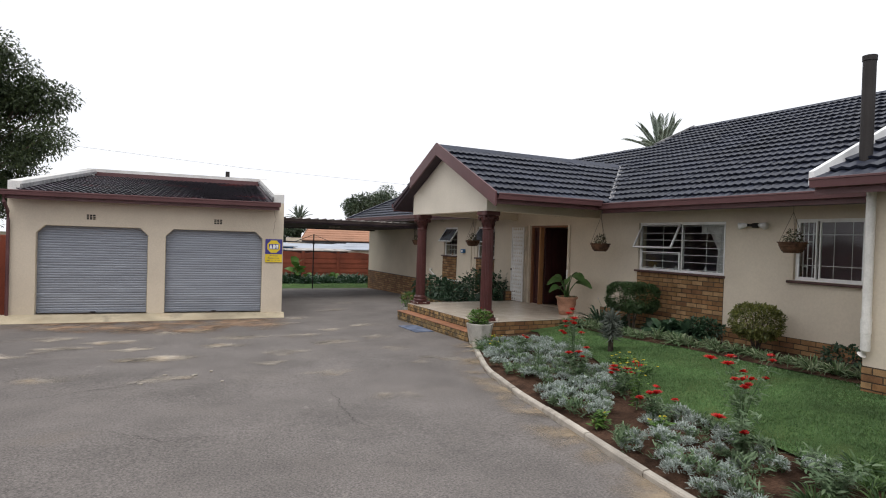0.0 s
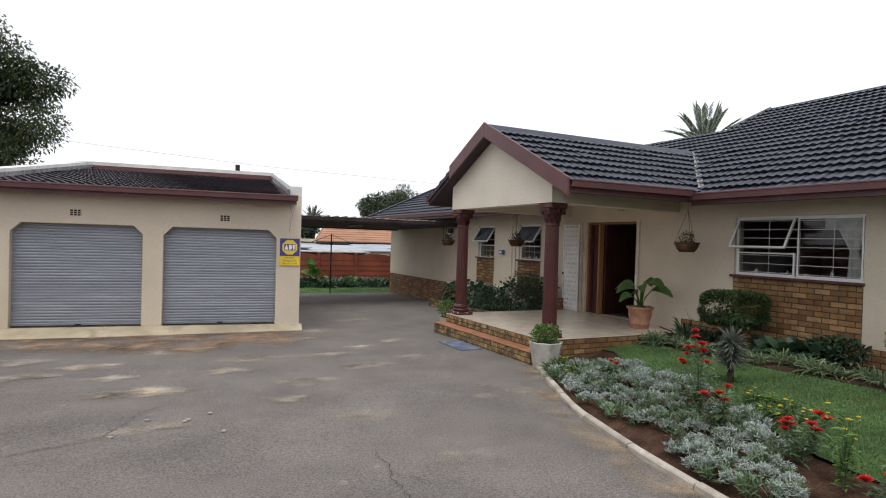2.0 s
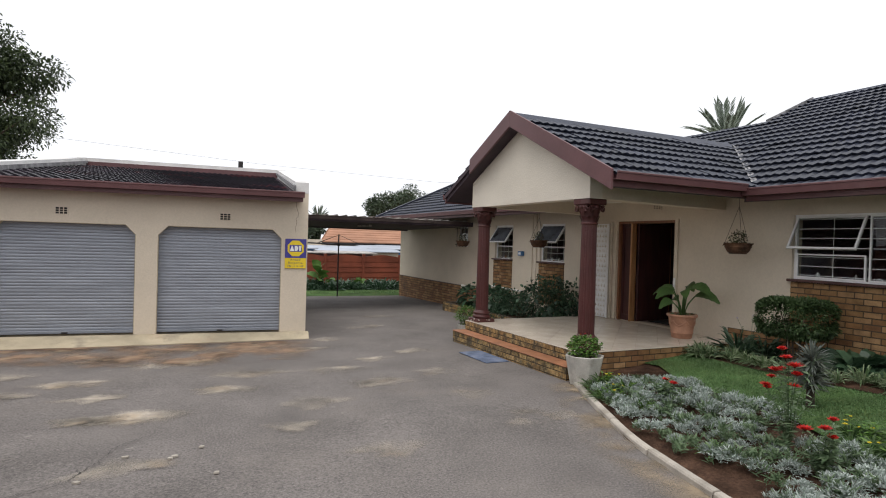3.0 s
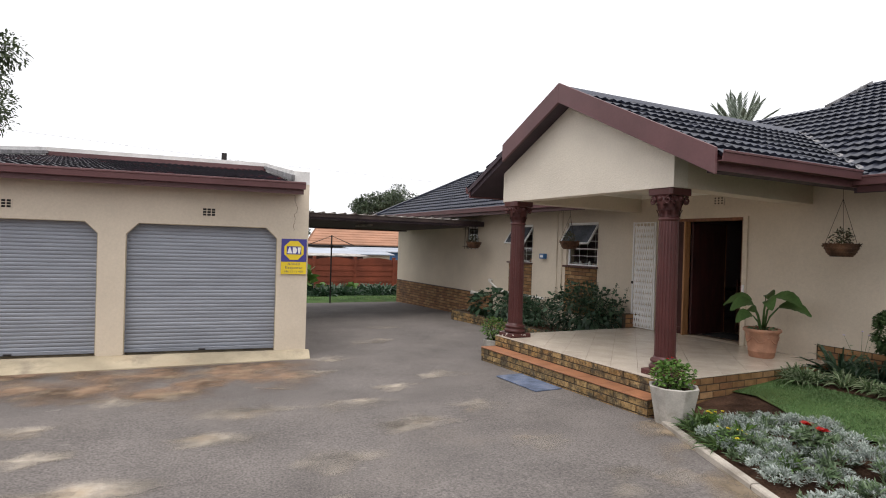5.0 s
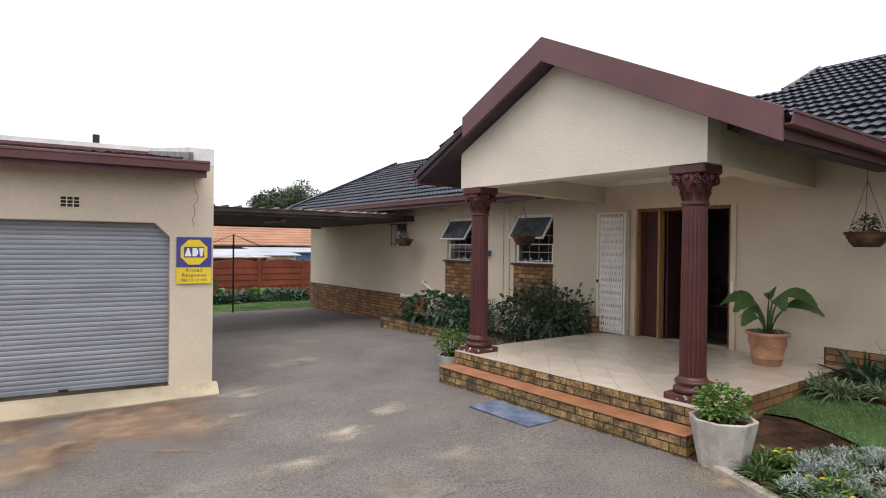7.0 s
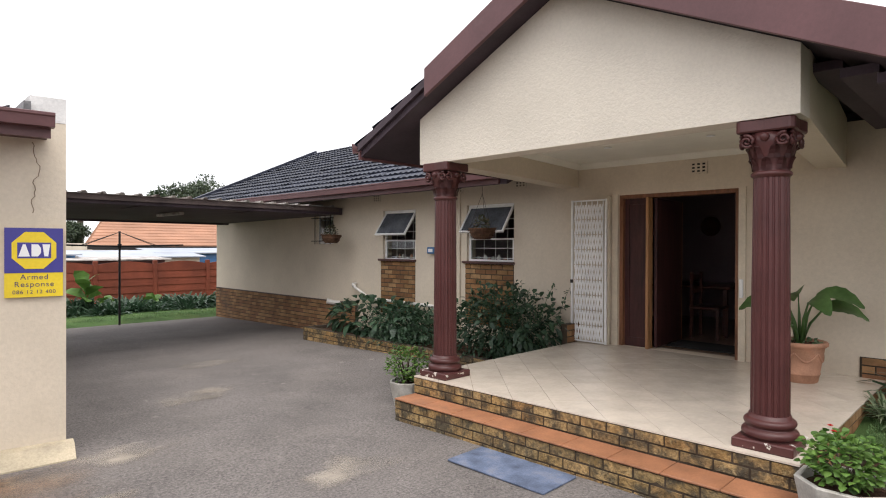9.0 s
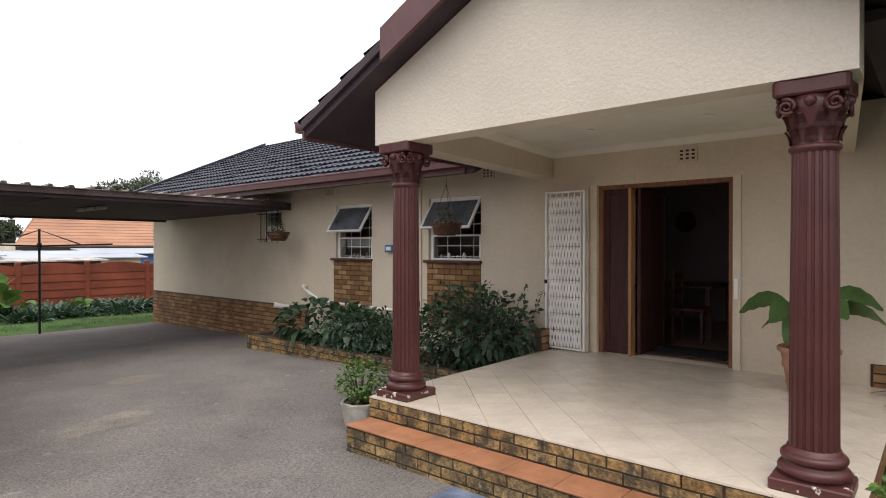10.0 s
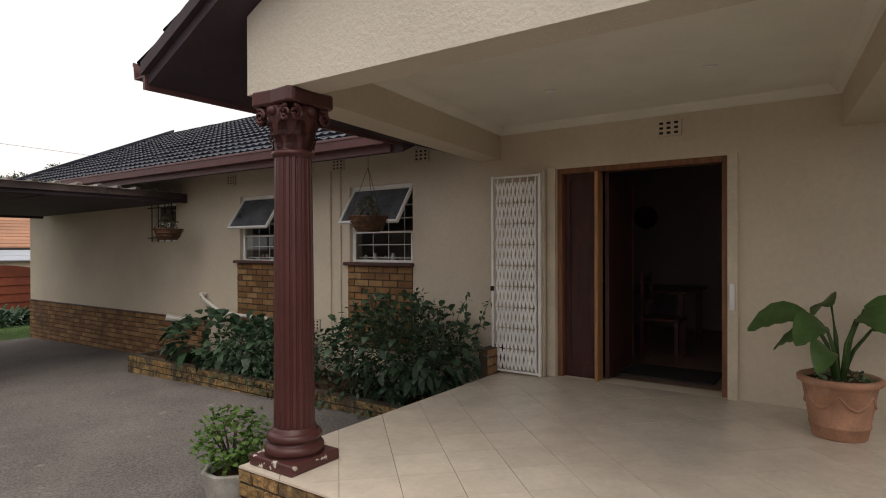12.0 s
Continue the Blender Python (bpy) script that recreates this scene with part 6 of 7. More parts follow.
for x, y, n, h, r, heads in ((2.85, 3.75, 20, 0.76, 0.32, 12), (2.45, 3.45, 12, 0.42, 0.22, 2), (2.55, 4.5, 8, 0.34, 0.22, 5), (3.35, 6.75, 18, 0.80, 0.22, 10), (3.05, 6.25, 9, 0.42, 0.2, 4), (3.0, 5.45, 12, 0.40, 0.2, 7), (3.55, 8.35, 6, 0.28, 0.15, 2), (2.35, 2.6, 10, 0.3, 0.3, 0)):
    flowering((x, y, garden(x, y) - 0.02), n, h, r, PETAL_RED, PETAL_DARK, heads, "red-flowering leafy plant in the flower bed", 330)
for x, y, n, h, r in ((2.75, 4.95, 12, 0.58, 0.16), (3.85, 6.1, 24, 0.16, 0.35), (2.3, 4.2, 8, 0.2, 0.12), (3.3, 8.9, 10, 0.14, 0.25), (2.0, 4.75, 6, 0.16, 0.1), (3.7, 9.4, 9, 0.16, 0.2), (4.1, 6.5, 14, 0.14, 0.25)):
    flowering((x, y, garden(x, y) - 0.01), n, h, r, PETAL_YELLOW, PETAL_YELLOW, max(3, n // 2), "small yellow-flowering plant in the flower bed", 160, LEAF_BRIGHT)

EDGE_STRAP = [rosette("strap_clump", LEAF_STRAP, 80, 0.27, 0.014, (0.4, 1.4), 0.5, 0.06) for _ in range(3)]
scatter("strap_clump", EDGE_STRAP, [(x, y, garden(x, y) - 0.01) for x, y in ((3.62, 5.95), (3.80, 6.15), (3.95, 6.4), (3.7, 6.38), (4.05, 6.62), (3.9, 5.95), (4.15, 6.3), (3.55, 6.2), (2.45, 2.35), (2.7, 2.55), (2.95, 2.75),
                                    (2.2, 2.15), (2.75, 2.2), (2.1, 2.6), (2.5, 2.7), (3.45, 9.45), (3.3, 9.2), (3.65, 9.5), (3.2, 8.95))],
        "dense dark green strap-leaved clump in the flower bed", "plant", "strap clumps of the bed", (0.8, 1.2))

YX, YY = 4.6, 7.35
flowering((6.45, 9.45, house_soil(6.45, 9.45)), 4, 0.62, 0.2, PETAL_LILAC, PETAL_LILAC, 4, "thin lilac flower stalks among the dark leaves", 12)
yucca = thing("cordyline", (YX, YY, garden(YX, YY)), "small spiky grey-green cordyline on a leafy trunk", "plant")
part("trunk", tube(bmesh.new(), [(YX, YY, garden(YX, YY) - 0.05), (YX + 0.01, YY + 0.01, 0.5), (YX, YY, 0.78)], [0.045, 0.04, 0.03], 9), BARK, yucca)
n = 420
a, l, z = rng.uniform(0, math.tau, n), rng.uniform(-0.5, 1.5, n), rng.uniform(0.44, 0.80, n)
l = l * np.clip((z - 0.3) / 0.4, 0.3, 1.0)
leaves("leaf_head", np.stack([np.full(n, YX), np.full(n, YY), z], axis=1), np.stack([np.cos(a) * np.cos(l), np.sin(a) * np.cos(l), np.sin(l)], axis=1),
       0.23 * rng.uniform(0.75, 1.1, n), 0.02, 0.1, LEAF_DUSK, yucca)

# ---- planter along the wall ----
planter = thing("planter", (6.5, 16.6, land(16)), "low brick planter full of dark green leaves", "planter")
part("soil", slab_box(6.15, WX - 0.02, 13.75, 19.3, -0.3, 0.03), SOIL, planter)
wall = part("front_wall", slab_box(6.06, 6.16, 13.70, 19.45, -0.35, 0.085), MORTAR, planter)
brick_field(wall, STEP_BRICKS, (6.06, 19.45, 0), -90, 5.72, -0.26, 4, 0.086)
wall = part("end_wall", slab_box(6.16, WX - 0.015, 19.35, 19.45, -0.35, 0.085), MORTAR, planter)
brick_field(wall, STEP_BRICKS, (6.99, 19.45, 0), 180, 0.85, -0.26, 4, 0.086)
wall = part("porch_side_wall", slab_box(6.72, WX - 0.015, 13.70, 13.80, 0.0, 0.62), MORTAR, planter)
brick_field(wall, PLINTH_BRICKS, (6.72, 13.70, 0), 0, 0.35, 0.36, 3, 0.086)
mass = thing("planter_bush", (6.6, 15.3, 0.03), "dense dark green bush overflowing the planter", "bush", "planter bushes")
pos, d = crown_points(3400, (6.55, 14.75, 0.52), (0.52, 0.95, 0.46), 0.35, 4.0, 1.0)
leaves("foliage", pos, d, rng.uniform(0.04, 0.085, 3400), 0.034, 0.3, LEAF_PLANTER, mass, kind="stuff")
pos, d = crown_points(420, (6.5, 14.6, 0.62), (0.55, 0.95, 0.5), 0.75, 5.0, 2.0)
leaves("broad_leaves", pos, d, rng.uniform(0.10, 0.17, 420), 0.075, 0.4, LEAF_PLANTER, mass)
P, Dd = [], []
for k in range(16):
    b = Vector((6.6 + rng.uniform(-0.3, 0.3), 14.2 + rng.uniform(-0.35, 1.2), 0.6))
    tip = b + Vector((rng.uniform(-0.2, 0.2), rng.uniform(-0.3, 0.2), rng.uniform(0.35, 0.62)))
    part("shoot", tube(bmesh.new(), [b, b.lerp(tip, 0.6) + Vector((0, 0, 0.03)), tip], [0.006, 0.004, 0.002], 5), LEAF_STEM, mass)
    for q in range(16):
        P.append(b.lerp(tip, rng.uniform(0.3, 1.0)) + Vector(rng.normal(0, 0.015, 3)))
        Dd.append(rng.normal(0, 1, 3) + np.array([0, 0, 0.2]))
leaves("shoot_leaves", P, Dd, 0.07, 0.03, 0.2, LEAF_PLANTER, mass)
mass = thing("planter_bush", (6.6, 17.3, 0.03), "dark broad-leaved plants filling the planter", "bush", "planter bushes")
pos, d = crown_points(2000, (6.55, 16.9, 0.36), (0.5, 1.0, 0.34), 0.35, 4.0, 3.0)
leaves("foliage", pos, d, rng.uniform(0.05, 0.10, 2000), 0.04, 0.3, LEAF_PLANTER, mass, kind="stuff")
pos, d = crown_points(260, (6.5, 17.7, 0.40), (0.5, 1.25, 0.34), 0.6, 4.0, 4.0)
leaves("broad_leaves", pos, d, rng.uniform(0.16, 0.28, 260), 0.125, 0.45, LEAF_PLANTER, mass)
pos, d = crown_points(700, (6.15, 15.9, 0.10), (0.22, 1.9, 0.22), 0.3, 6.0, 7.0)
leaves("trailing_leaves", pos, d, rng.uniform(0.05, 0.09, 700), 0.035, 0.4, LEAF_PLANTER, mass, kind="stuff")

# ---- pots ----


def octagon_pot(at, top, foot, h, label, phase=math.pi / 8):
    p = thing("plant_pot", at, label, "plant pot")
    part("pot", soften(lathe(bmesh.new(), [(foot, 0.0), (top, h), (top - 0.035, h + 0.002), (top - 0.05, h - 0.06), (0.02, h - 0.062)], at, 8, phase=phase), 0.006), CERAMIC_GREY, p, "octagonal grey cement pot")
    part("soil", lathe(bmesh.new(), [(0.02, h - 0.07), (top - 0.05, h - 0.07), (top - 0.06, h - 0.045), (0.03, h - 0.03)], at, 12), SOIL, p)
    return p


def geranium(at, r, h, n, size, material, label, flowers=0):
    g = thing("potted_geranium", at, label, "plant")
    for k in range(9):
        a = k * 0.7
        tip = Vector(at) + Vector((r * 0.6 * math.cos(a), r * 0.6 * math.sin(a), h * rng.uniform(0.5, 0.9)))
        part("stem", tube(bmesh.new(), [at, Vector(at).lerp(tip, 0.5) + Vector((0, 0, 0.03)), tip], [0.009, 0.007, 0.004], 6), BARK, g)
    pos, d = crown_points(n, (at[0], at[1], at[2] + h * 0.55), (r, r, h * 0.5), 0.4, 4.0, at[0])
    leaves("foliage", pos, d * np.array([1, 1, 0.5]) + np.array([0, 0, 0.2]), size * rng.uniform(0.7, 1.2, n), size * 0.95, 0.25, material, g, kind="stuff")
    if flowers:
        pe, mi = bmesh.new(), bmesh.new()
        for k in range(flowers):
            flower_head(pe, mi, (at[0] + rng.uniform(-0.1, 0.1), at[1] + rng.uniform(-0.1, 0.1), at[2] + h * 1.08), 0.02, (0, 0))
        part("petals", pe, PETAL_RED, g)
        mi.free()


octagon_pot((3.61, 9.84, land(9.9) + 0.0), 0.27, 0.19, 0.41, "octagonal pale cement pot at the foot of the steps")
geranium((3.60, 9.85, land(9.9) + 0.36), 0.22, 0.30, 520, 0.046, LEAF_BRIGHT, "leafy green geranium with a red bloom", 2)
octagon_pot((3.98, 14.02, land(14.0)), 0.20, 0.14, 0.27, "small octagonal cement pot beside the porch")
geranium((3.98, 14.02, land(14.0) + 0.22), 0.24, 0.42, 560, 0.042, LEAF_BRIGHT, "leafy pale green geranium in a cement pot")

TX, TY, TK = 6.445, 10.755, 0.88
tp = thing("terracotta_pot", (TX, TY, PZ), "large terracotta pot with garlands in relief", "plant pot")
part("pot", lathe(bmesh.new(), [(r * TK, h * TK) for r, h in ((0.175, 0), (0.185, 0.01), (0.20, 0.09), (0.208, 0.095), (0.208, 0.11), (0.203, 0.115), (0.25, 0.40), (0.265, 0.41), (0.285, 0.425), (0.288, 0.455), (0.275, 0.468), (0.245, 0.465), (0.235, 0.42), (0.02, 0.42))], (TX, TY, PZ), 48), TERRACOTTA, tp, smooth=True)
for k in range(6):
    a0 = k * math.tau / 6
    pts = []
    for q in np.linspace(0, 1, 12):
        a, z = a0 + q * math.tau / 6, 0.35 - 0.10 * math.sin(math.pi * q)
        r = 0.203 + (0.25 - 0.203) * (z - 0.115) / 0.285
        pts.append((TX + TK * r * math.cos(a), TY + TK * r * math.sin(a), PZ + TK * z))
    part("garland", tube(bmesh.new(), pts, [0.007 + 0.006 * math.sin(math.pi * i / 11) for i in range(12)], 6), TERRACOTTA, tp, smooth=True)
part("soil", lathe(bmesh.new(), [(r * TK, h * TK) for r, h in ((0.02, 0.40), (0.24, 0.40), (0.236, 0.43), (0.03, 0.435))], (TX, TY, PZ), 24), SOIL, tp)
pos, d = crown_points(70, (TX, TY, PZ + 0.40), (0.2, 0.2, 0.03), 0.4)
leaves("ground_cover", pos, d, 0.05, 0.03, 0.2, LEAF_STEM, tp, kind="stuff")

big = thing("broad_leaf_house_plant", (TX, TY, PZ + 0.37), "strelitzia with a few broad glossy leaves", "plant")
c = Vector((TX, TY, PZ + 0.37))
for az, out, up_h, L, W in ((105, 0.16, 0.42, 0.40, 0.22), (150, 0.14, 0.38, 0.32, 0.21), (-85, 0.14, 0.50, 0.40, 0.20), (-65, 0.20, 0.36, 0.40, 0.21), (75, 0.14, 0.26, 0.28, 0.17), (-130, 0.12, 0.44, 0.30, 0.20), (165, 0.16, 0.22, 0.28, 0.18), (20, 0.14, 0.50, 0.34, 0.18)):
    a = radians(az)
    o = Vector((math.cos(a), math.sin(a), 0))
    knee = c + o * out + Vector((0, 0, up_h))
    part("stalk", tube(bmesh.new(), [c + o * 0.02, c + o * out * 0.45 + Vector((0, 0, up_h * 0.6)), knee], [0.018, 0.014, 0.009], 8), LEAF_BIG, big, smooth=True)
    side = Vector((-o.y, o.x, 0))
    roll_s = 1.0 if side.x > 0 else -1.0
    bm, rows = bmesh.new(), []
    for q in np.linspace(0, 1, 11):
        w = W * 0.5 * math.sin(math.pi * min(1, q * 0.94 + 0.04)) ** 0.65
        p = knee + o * (L * q) + Vector((0, 0, 0.16 * q - 0.26 * q * q))
        rows.append([bm.verts.new(p + side * w * s * 0.8 + Vector((0, 0, s * w * 0.6 * roll_s + abs(s) * w * 0.25 + 0.006 * math.sin(q * 30 + s * 3) * abs(s)))) for s in (-1, -0.5, 0, 0.5, 1)])
    for r0, r1 in zip(rows, rows[1:]):
        for i in range(4):
            bm.faces.new((r0[i], r0[i + 1], r1[i + 1], r1[i]))
    part("leaf_blade", bm, LEAF_BIG, big, smooth=True)


def hanging_basket(at, hang, r, label):
    b = thing("hanging_basket", at, label, "hanging basket", "hanging baskets")
    x, y, z = at
    part("bowl", lathe(bmesh.new(), [(r * 0.58, -0.15), (r * 0.74, -0.13), (r * 0.92, -0.06), (r, 0.0), (r * 0.95, 0.012), (r * 0.86, -0.03), (0.02, -0.05)], at, 24, lambda a: 1 + 0.02 * math.sin(a * 13)), TWIG, b, "woven brown basket")
    for k in range(4):
        rr, zz = ((1.04, 0.005), (0.96, -0.05), (0.84, -0.10), (0.62, -0.15))[k]
        pts = [(x + r * rr * math.cos(q), y + r * rr * math.sin(q), z + zz) for q in np.linspace(0, math.tau, 22)]
        part("hoop", tube(bmesh.new(), pts, 0.007, 5), TWIG, b)
    for k in range(3):
        a = k * math.tau / 3 + 0.4
        part("chain", tube(bmesh.new(), [(x + r * math.cos(a), y + r * math.sin(a), z), (x, y, z + hang * 0.75)], 0.003, 5), IRON, b)
    part("hook", tube(bmesh.new(), [(x, y, z + hang * 0.75), (x, y, z + hang)], 0.003, 5), IRON, b)
    pos, d = crown_points(230, (x, y, z + 0.07), (r * 0.6, r * 0.6, 0.13), 0.3, 6.0, y)
    leaves("foliage", pos, d, rng.uniform(0.03, 0.06, 230), 0.025, 0.3, LEAF_DRY, b, kind="stuff")
    for k in range(26):
        a = k * math.tau / 26
        tip = (x + r * (1.06 + 0.08 * rng.random()) * math.cos(a), y + r * (1.06 + 0.08 * rng.random()) * math.sin(a), z + rng.uniform(-0.04, 0.03))
        part("twig", tube(bmesh.new(), [(x + r * 0.92 * math.cos(a + 0.2), y + r * 0.92 * math.sin(a + 0.2), z), tip], [0.008, 0.004], 5), TWIG, b)


hanging_basket((6.45, 9.72, 1.99), 0.78, 0.2, "brown woven hanging basket with a small plant by the porch")
hanging_basket((6.36, 14.97, 1.98), 0.72, 0.2, "brown woven hanging basket before the open window")
hanging_basket((6.55, 19.2, 1.93), 0.5, 0.2, "brown hanging basket under the carport's edge")
hanging_basket((6.52, 5.62, 2.09), 0.62, 0.19, "brown hanging basket before the window by the wing")

# ---- small fittings on the wall ----
lamp = thing("spot_light", (WX - 0.06, 6.6, 2.38), "twin outdoor spotlight on the house wall", "wall light")
part("bracket", slab_box(WX - 0.09, WX - 0.002, 6.56, 6.64, 2.34, 2.42, 0.008), IRON, lamp)
for s in (-1, 1):
    part("arm", tube(bmesh.new(), [(WX - 0.07, 6.6, 2.38), (WX - 0.10, 6.6 + s * 0.12, 2.385)], 0.022, 8), IRON, lamp)
    bm = tube(bmesh.new(), [(WX - 0.10, 6.6 + s * 0.11, 2.385), (WX - 0.12, 6.6 + s * 0.19, 2.375), (WX - 0.135, 6.6 + s * 0.24, 2.365)], [0.03, 0.05, 0.062], 14)
    part("bulb", bm, WHITE, lamp, "white reflector bulb", smooth=True)
box_m = thing("meter_box", (WX - 0.05, 16.75, 1.6), "small blue box fixed to the house wall", "box")
part("case", slab_box(WX - 0.10, WX - 0.002, 16.66, 16.84, 1.58, 1.70, 0.01), METER_BLUE, box_m)
part("label", slab_box(WX - 0.103, WX - 0.1005, 16.69, 16.80, 1.61, 1.67), SIGN_WHITE, box_m)
conduit = thing("conduit", (WX - 0.02, 16.2, 0.3), "thin cream conduits running up the wall", "pipe")
for y in (16.10, 16.28):
    part("pipe", tube(bmesh.new(), [(WX - 0.016, y, 0.2), (WX - 0.016, y, 2.64)], 0.013, 8), CREAM_STEEL, conduit)
drain = thing("waste_pipe", (6.95, 18.0, 0.3), "white plastic waste pipe along the wall", "pipe")
part("pipe", tube(bmesh.new(), [(6.98, 19.0, 0.90), (6.95, 18.92, 0.86), (6.96, 18.5, 0.68), (6.98, 18.3, 0.66), (6.98, 16.6, 0.64)], 0.028, 10), WHITE_PIPE, drain)
part("elbow", tube(bmesh.new(), [(7.06, 19.05, 0.92), (6.98, 19.03, 0.92), (6.96, 18.98, 0.88)], 0.036, 10), WHITE_PIPE, drain)
part("stub", tube(bmesh.new(), [(7.08, 19.62, 0.48), (6.95, 19.72, 0.50), (6.85, 19.80, 0.53)], [0.05, 0.05, 0.06], 10), WHITE_PIPE, drain)
part("pipe", tube(bmesh.new(), [(5.9, 4.25, 0.36), (5.5, 4.1, 0.37), (5.2, 3.98, 0.33)], 0.03, 8), WHITE_PIPE, drain)
grid = thing("window_guard", (WX - 0.06, 20.2, 1.75), "dark iron guard over the small window", "guard")
for z in (1.82, 2.33):
    part("rail", tube(bmesh.new(), [(WX - 0.07, 19.8, z), (WX - 0.07, 20.66, z)], 0.01, 6), IRON, grid)
for k in range(4):
    y = 19.92 + k * 0.2
    part("bar", tube(bmesh.new(), [(WX - 0.07, y, 1.75), (WX - 0.07, y, 2.4)], 0.009, 6), IRON, grid)
curtain = thing("curtain", (WX + 0.25, 7.5, 1.5), "white lace curtain tied back at the window", "curtain")
bm, rows = bmesh.new(), []
for q in np.linspace(0, 1, 12):
    z = 2.44 - 0.92 * q
    w = 0.26 * (1 - 1.5 * q) + 0.02 if q < 0.55 else 0.065 + 0.12 * (q - 0.55)
    w = max(w, 0.06)
    rows.append([bm.verts.new((WX + 0.27 + 0.015 * math.sin(k * 1.9 + q * 3), 7.55 - 0.10 * q + w * (k / 7 - 0.5) * 2, z)) for k in range(8)])
for r0, r1 in zip(rows, rows[1:]):
    for i in range(7):
        bm.faces.new((r0[i], r0[i + 1], r1[i + 1], r1[i]))
part("drape", bm, CURTAIN, curtain, smooth=True)
part("pelmet", slab_box(WX + 0.24, WX + 0.25, 7.22, 7.9, 2.26, 2.45), CURTAIN, curtain)
for y0, y1, z, n in ((7.3, 9.1, 1.475, 7), (15.0, 15.9, 1.445, 8), (17.3, 18.1, 1.425, 7)):
    for k in range(n):
        y = y0 + (y1 - y0) * (k + rng.uniform(0.2, 0.8)) / n
        h, r = rng.uniform(0.07, 0.14), rng.uniform(0.025, 0.04)
        solid("sill_jar", lathe(bmesh.new(), [(r * 0.8, 0), (r, 0.01), (r, h * 0.7), (r * 0.6, h * 0.85), (r * 0.65, h)], (WX + 0.205, y, z), 12), (WHITE, CERAMIC_GREY, TERRACOTTA)[k % 3], "small jar standing on the window sill", "jar", "", "jars on the sills", True)

solid("blue_mat", slab_box(3.03, 3.46, 11.52, 12.46, land(12) + 0.008, land(12) + 0.024, 0.004), BLUE_MAT, "faded blue mat lying on the asphalt before the steps", "mat")

# ---- grass ----


def grass(name, n, fx, label, size=0.045):
    pts = np.array([fx() for _ in range(n)])
    a, lean = rng.uniform(0, math.tau, n), rng.uniform(0.15, 0.8, n)
    h = size * rng.uniform(0.6, 1.4, n)
    w = 0.004 + 0.003 * rng.random(n)
    side = np.stack([-np.sin(a), np.cos(a), np.zeros(n)], axis=1) * w[:, None]
    tip = pts + np.stack([np.cos(a) * lean * h, np.sin(a) * lean * h, h], axis=1)
    v = np.stack([pts - side, pts + side, tip], axis=1).reshape(-1, 3)
    tagged(new(name, raw(name, v, [(3 * i, 3 * i + 1, 3 * i + 2) for i in range(n)], GRASS)), label, "grass", kind="stuff")


def lawn_spot():
    while True:
        y = rng.uniform(1.0, 10.05)
        x = rng.uniform(2.7, 5.9)
        a, b = (bed_edge(y) if y < 9.0 else 4.45 + 0.5 * min(1.0, (y - 9.0) / 0.7)), (house_bed(y) if y > 3.95 else 5.15)
        if a < x < b and noise.noise((x * 1.7, y * 1.7, 5)) > rng.uniform(-0.75, -0.1):
            return (x, y, garden(x, y))


def back_spot():
    y = 26.0 + 3.0 * rng.random()
    return (rng.uniform(1.0, 9.5), y, land(y) + 0.05)


grass("lawn_grass", 90000, lawn_spot, "short green blades of the lawn", 0.017)
grass("back_grass_blades", 9000, back_spot, "green blades of the back grass strip", 0.07)

# plants along the back fence
for x, y, up_z, s in ((4.5, 28.6, 0.95, 1.25), (6.4, 28.8, 0.35, 0.8), (3.5, 29.4, 0.5, 0.9), (5.3, 29.6, 0.3, 0.8)):
    ear = thing("elephant_ear", (x, y, land(y)), "broad bright-leaved plant before the red fence", "plant", "plants by the back fence")
    for k in range(8):
        a, l = k * 2.4 + x, 0.5 + 0.09 * k
        at = Vector((x, y, land(y) + up_z * (0.4 + 0.08 * k)))
        part("stalk", tube(bmesh.new(), [(x, y, land(y)), at], [0.02, 0.012], 6), LEAF_BRIGHT, ear)
        leaves("leaf_blade", [at], [(math.cos(a) * math.cos(l), math.sin(a) * math.cos(l), math.sin(l))], 0.62 * s, 0.34 * s, 0.35, LEAF_BRIGHT, ear)
FERN = [rosette("fence_clump", LEAF_PLANTER, 130, 0.62, 0.05, (0.4, 1.4), 0.5, 0.3) for _ in range(3)]
scatter("fence_clump", FERN, [(x, 28.7 + rng.uniform(-0.9, 0.9), land(29)) for x in np.arange(1.5, 10.5, 0.17)], "dark green strappy clump along the fence", "plant", "clumps along the fence", (0.95, 1.75))


# ---- trees ----


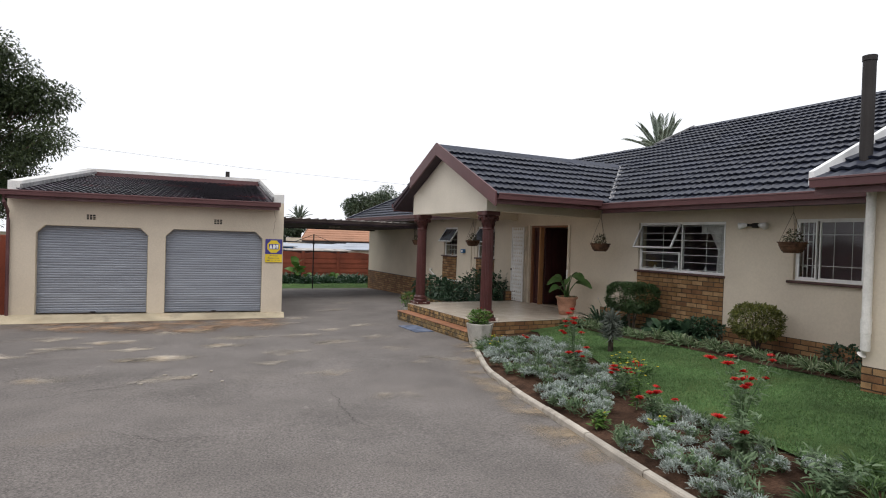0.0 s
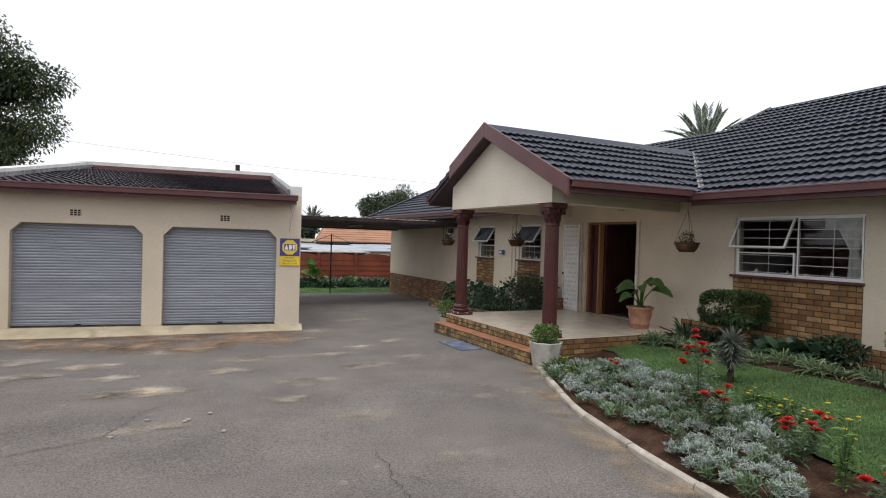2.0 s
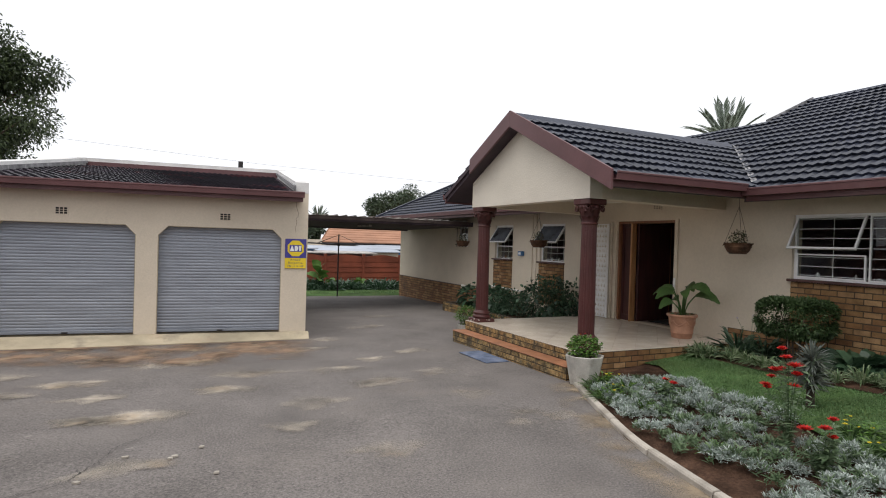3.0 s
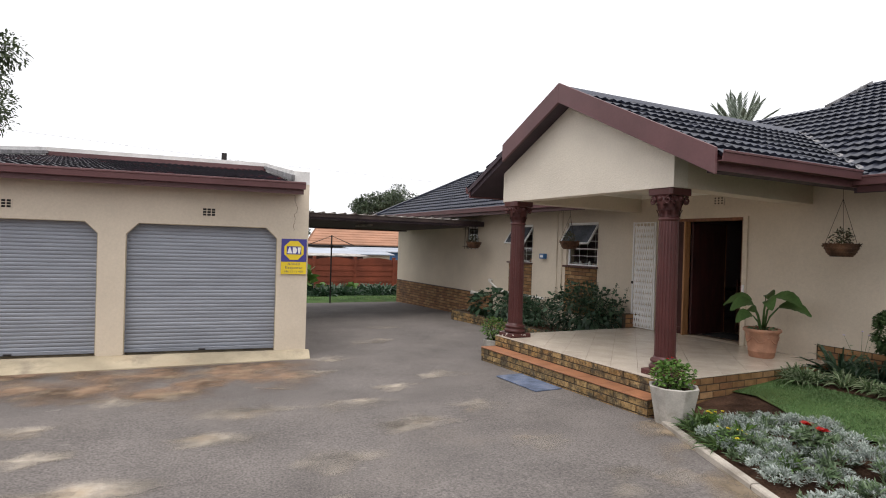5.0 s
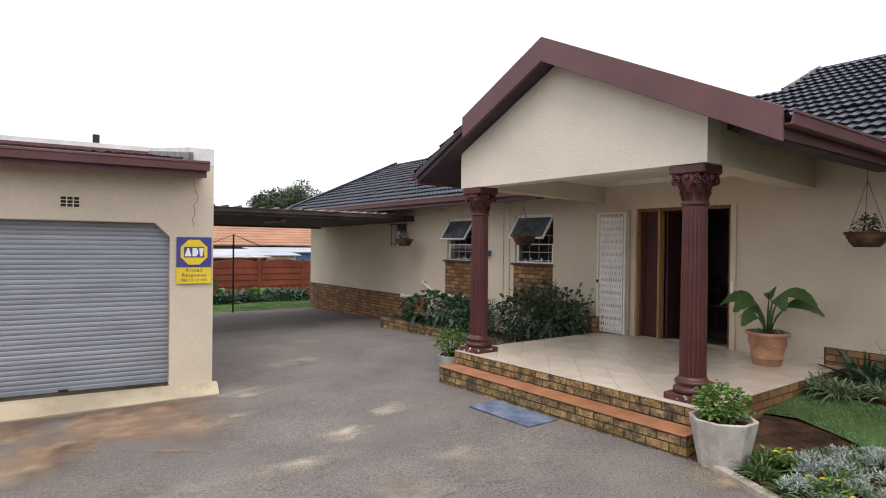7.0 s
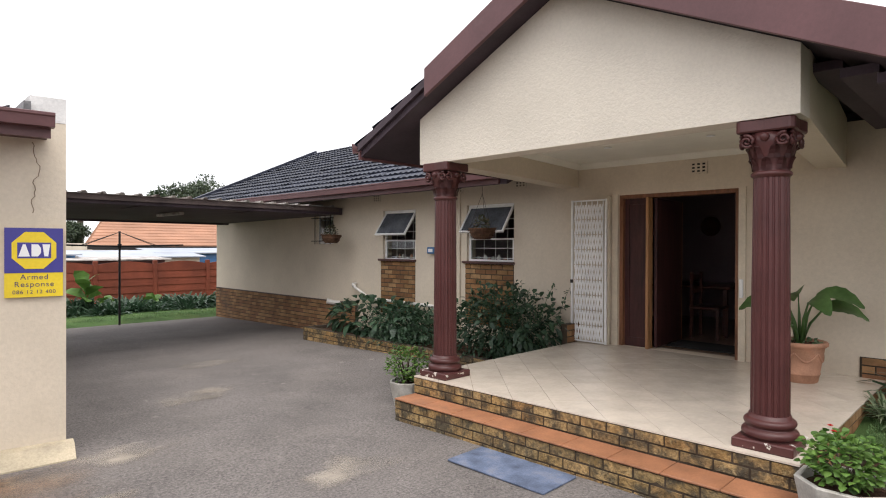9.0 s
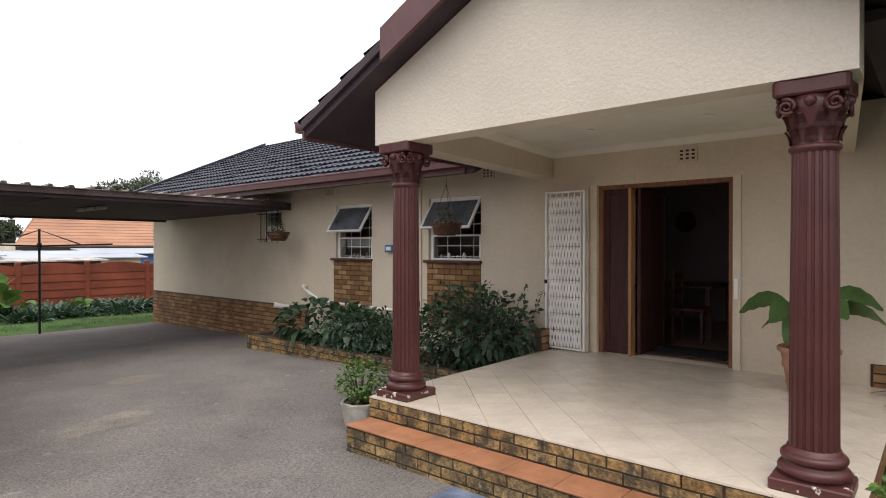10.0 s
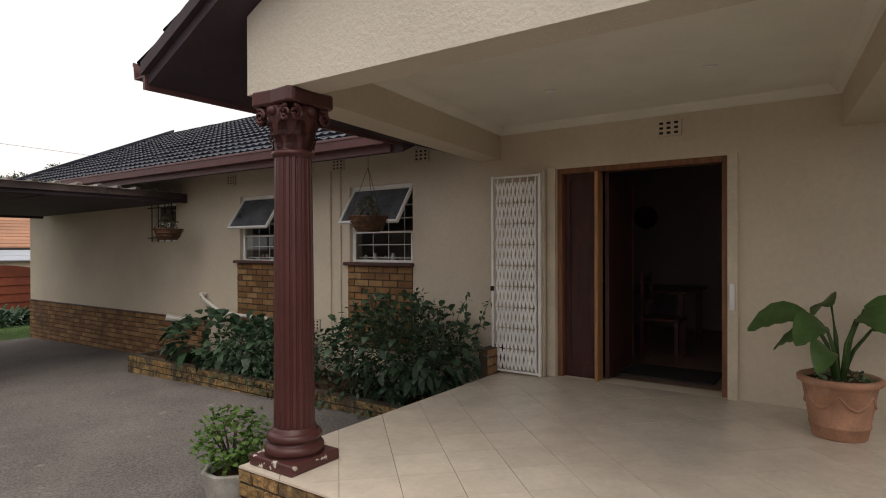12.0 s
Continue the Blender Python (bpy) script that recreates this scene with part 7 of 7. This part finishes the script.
def tree(base, height, crown, radii, n, size, material, label, limbs=7, lump=(0.26, 0.46)):
    """A tapered trunk, limbs, and a crown of many small leaves in uneven clumps."""
    t = thing("tree", base, label, "tree")
    bm = bmesh.new()
    b, c = Vector(base), Vector(crown)
    tube(bm, [b - Vector((0, 0, 0.2)), b.lerp(c, 0.35) + Vector((0.1, 0, 0)), b.lerp(c, 0.75)], [height * 0.028, height * 0.02, height * 0.012], 10)
    clumps = []
    for k in range(limbs * 3):
        d = Vector(rng.normal(0, 1, 3)).normalized()
        tip = c + Vector((d.x * radii[0], d.y * radii[1], d.z * radii[2])) * rng.uniform(0.5, 0.98)
        if k < limbs * 2:
            s = b.lerp(c, rng.uniform(0.35, 0.75))
            tube(bm, [s, s.lerp(tip, 0.5) + Vector((0, 0, -0.1 * height * 0.1)), tip], [height * 0.008, height * 0.005, height * 0.0015], 6)
        clumps.append(tip)
    part("trunk", bm, BARK, t)
    P, Dd = [], []
    per = n // len(clumps)
    for q in clumps:
        r = min(radii) * rng.uniform(*lump)
        g = rng.normal(0, 1, (per, 3))
        g /= np.linalg.norm(g, axis=1, keepdims=True)
        P.append(np.array(q) + g * (rng.random(per) ** 0.45)[:, None] * r * np.array([1.15, 1.15, 0.75]))
        Dd.append(g + rng.normal(0, 0.7, (per, 3)))
    P, Dd = np.concatenate(P), np.concatenate(Dd)
    leaves("crown", P, Dd, size * rng.uniform(0.7, 1.3, len(P)), size * 0.45, 0.25, material, t, kind="stuff")


tree((-8.8, 23.5, land(23)), 8.0, (-7.75, 23.2, 4.8), (3.5, 2.6, 3.5), 90000, 0.115, LEAF_TREE, "tall dark-leaved tree behind the garage", 44, (0.14, 0.29))
tree((-12.0, 26.0, land(26)), 7.0, (-11.5, 26.0, 4.2), (3.2, 2.6, 2.6), 7000, 0.24, LEAF_TREE, "dark-leaved tree behind the fence", 8)
tree((18.4, 55.0, land(36)), 8.0, (18.6, 55.0, 4.9), (3.4, 3.0, 1.9), 15000, 0.22, LEAF_FAR, "green garden tree beyond the neighbouring roof", 16)
tree((9.5, 60.0, land(36)), 5.0, (9.5, 60.0, 2.2), (3.8, 2.0, 1.4), 11000, 0.24, LEAF_FAR, "row of green trees beyond the fence", 16)
tree((-6.0, 66.0, land(36)), 6.0, (-5.0, 66.0, 5.6), (6.0, 3.0, 1.5), 9000, 0.28, LEAF_FAR, "distant green tree over the garage roof", 8)
tree((3.5, 60.0, land(36)), 6.0, (3.5, 60.0, 2.3), (4.2, 2.0, 1.5), 11000, 0.24, LEAF_FAR, "row of green trees beyond the fence", 16)


def palm(base, top, n, L, label):
    p = thing("palm_tree", base, label, "palm tree")
    b, t = Vector(base), Vector(top)
    part("trunk", tube(bmesh.new(), [b - Vector((0, 0, 0.2)), b.lerp(t, 0.5), t], [0.3, 0.24, 0.22], 12), BARK, p)
    for k in range(n):
        a = k * 2.399 + 0.3
        lift = 1.4 - 0.95 * (k / n)
        o = Vector((math.cos(a), math.sin(a), 0))
        rib = []
        for q in np.linspace(0, 1, 14):
            rib.append(t + o * (L * math.cos(lift) * q) + Vector((0, 0, L * math.sin(lift) * q - 0.35 * L * q * q * math.cos(lift))))
        P, Dd = [], []
        side = Vector((-o.y, o.x, 0))
        for i in range(1, 14):
            d = (rib[i] - rib[i - 1]).normalized()
            for s in (-1, 1):
                for h in (0.0, 0.25, 0.5, 0.75):
                    P.append(rib[i - 1].lerp(rib[i], h))
                    Dd.append(d * 0.9 + side * s * 0.55 + Vector((0, 0, 0.25)))
        leaves("frond", P, Dd, L * 0.24, 0.055, 0.12, LEAF_PALM, p)


palm((22.0, 22.6, land(22)), (22.0, 22.6, 6.75), 19, 2.2, "palm rising behind the house roof")
palm((12.5, 62.0, land(36)), (12.5, 62.0, 3.6), 18, 1.6, "distant palm beyond the fence")
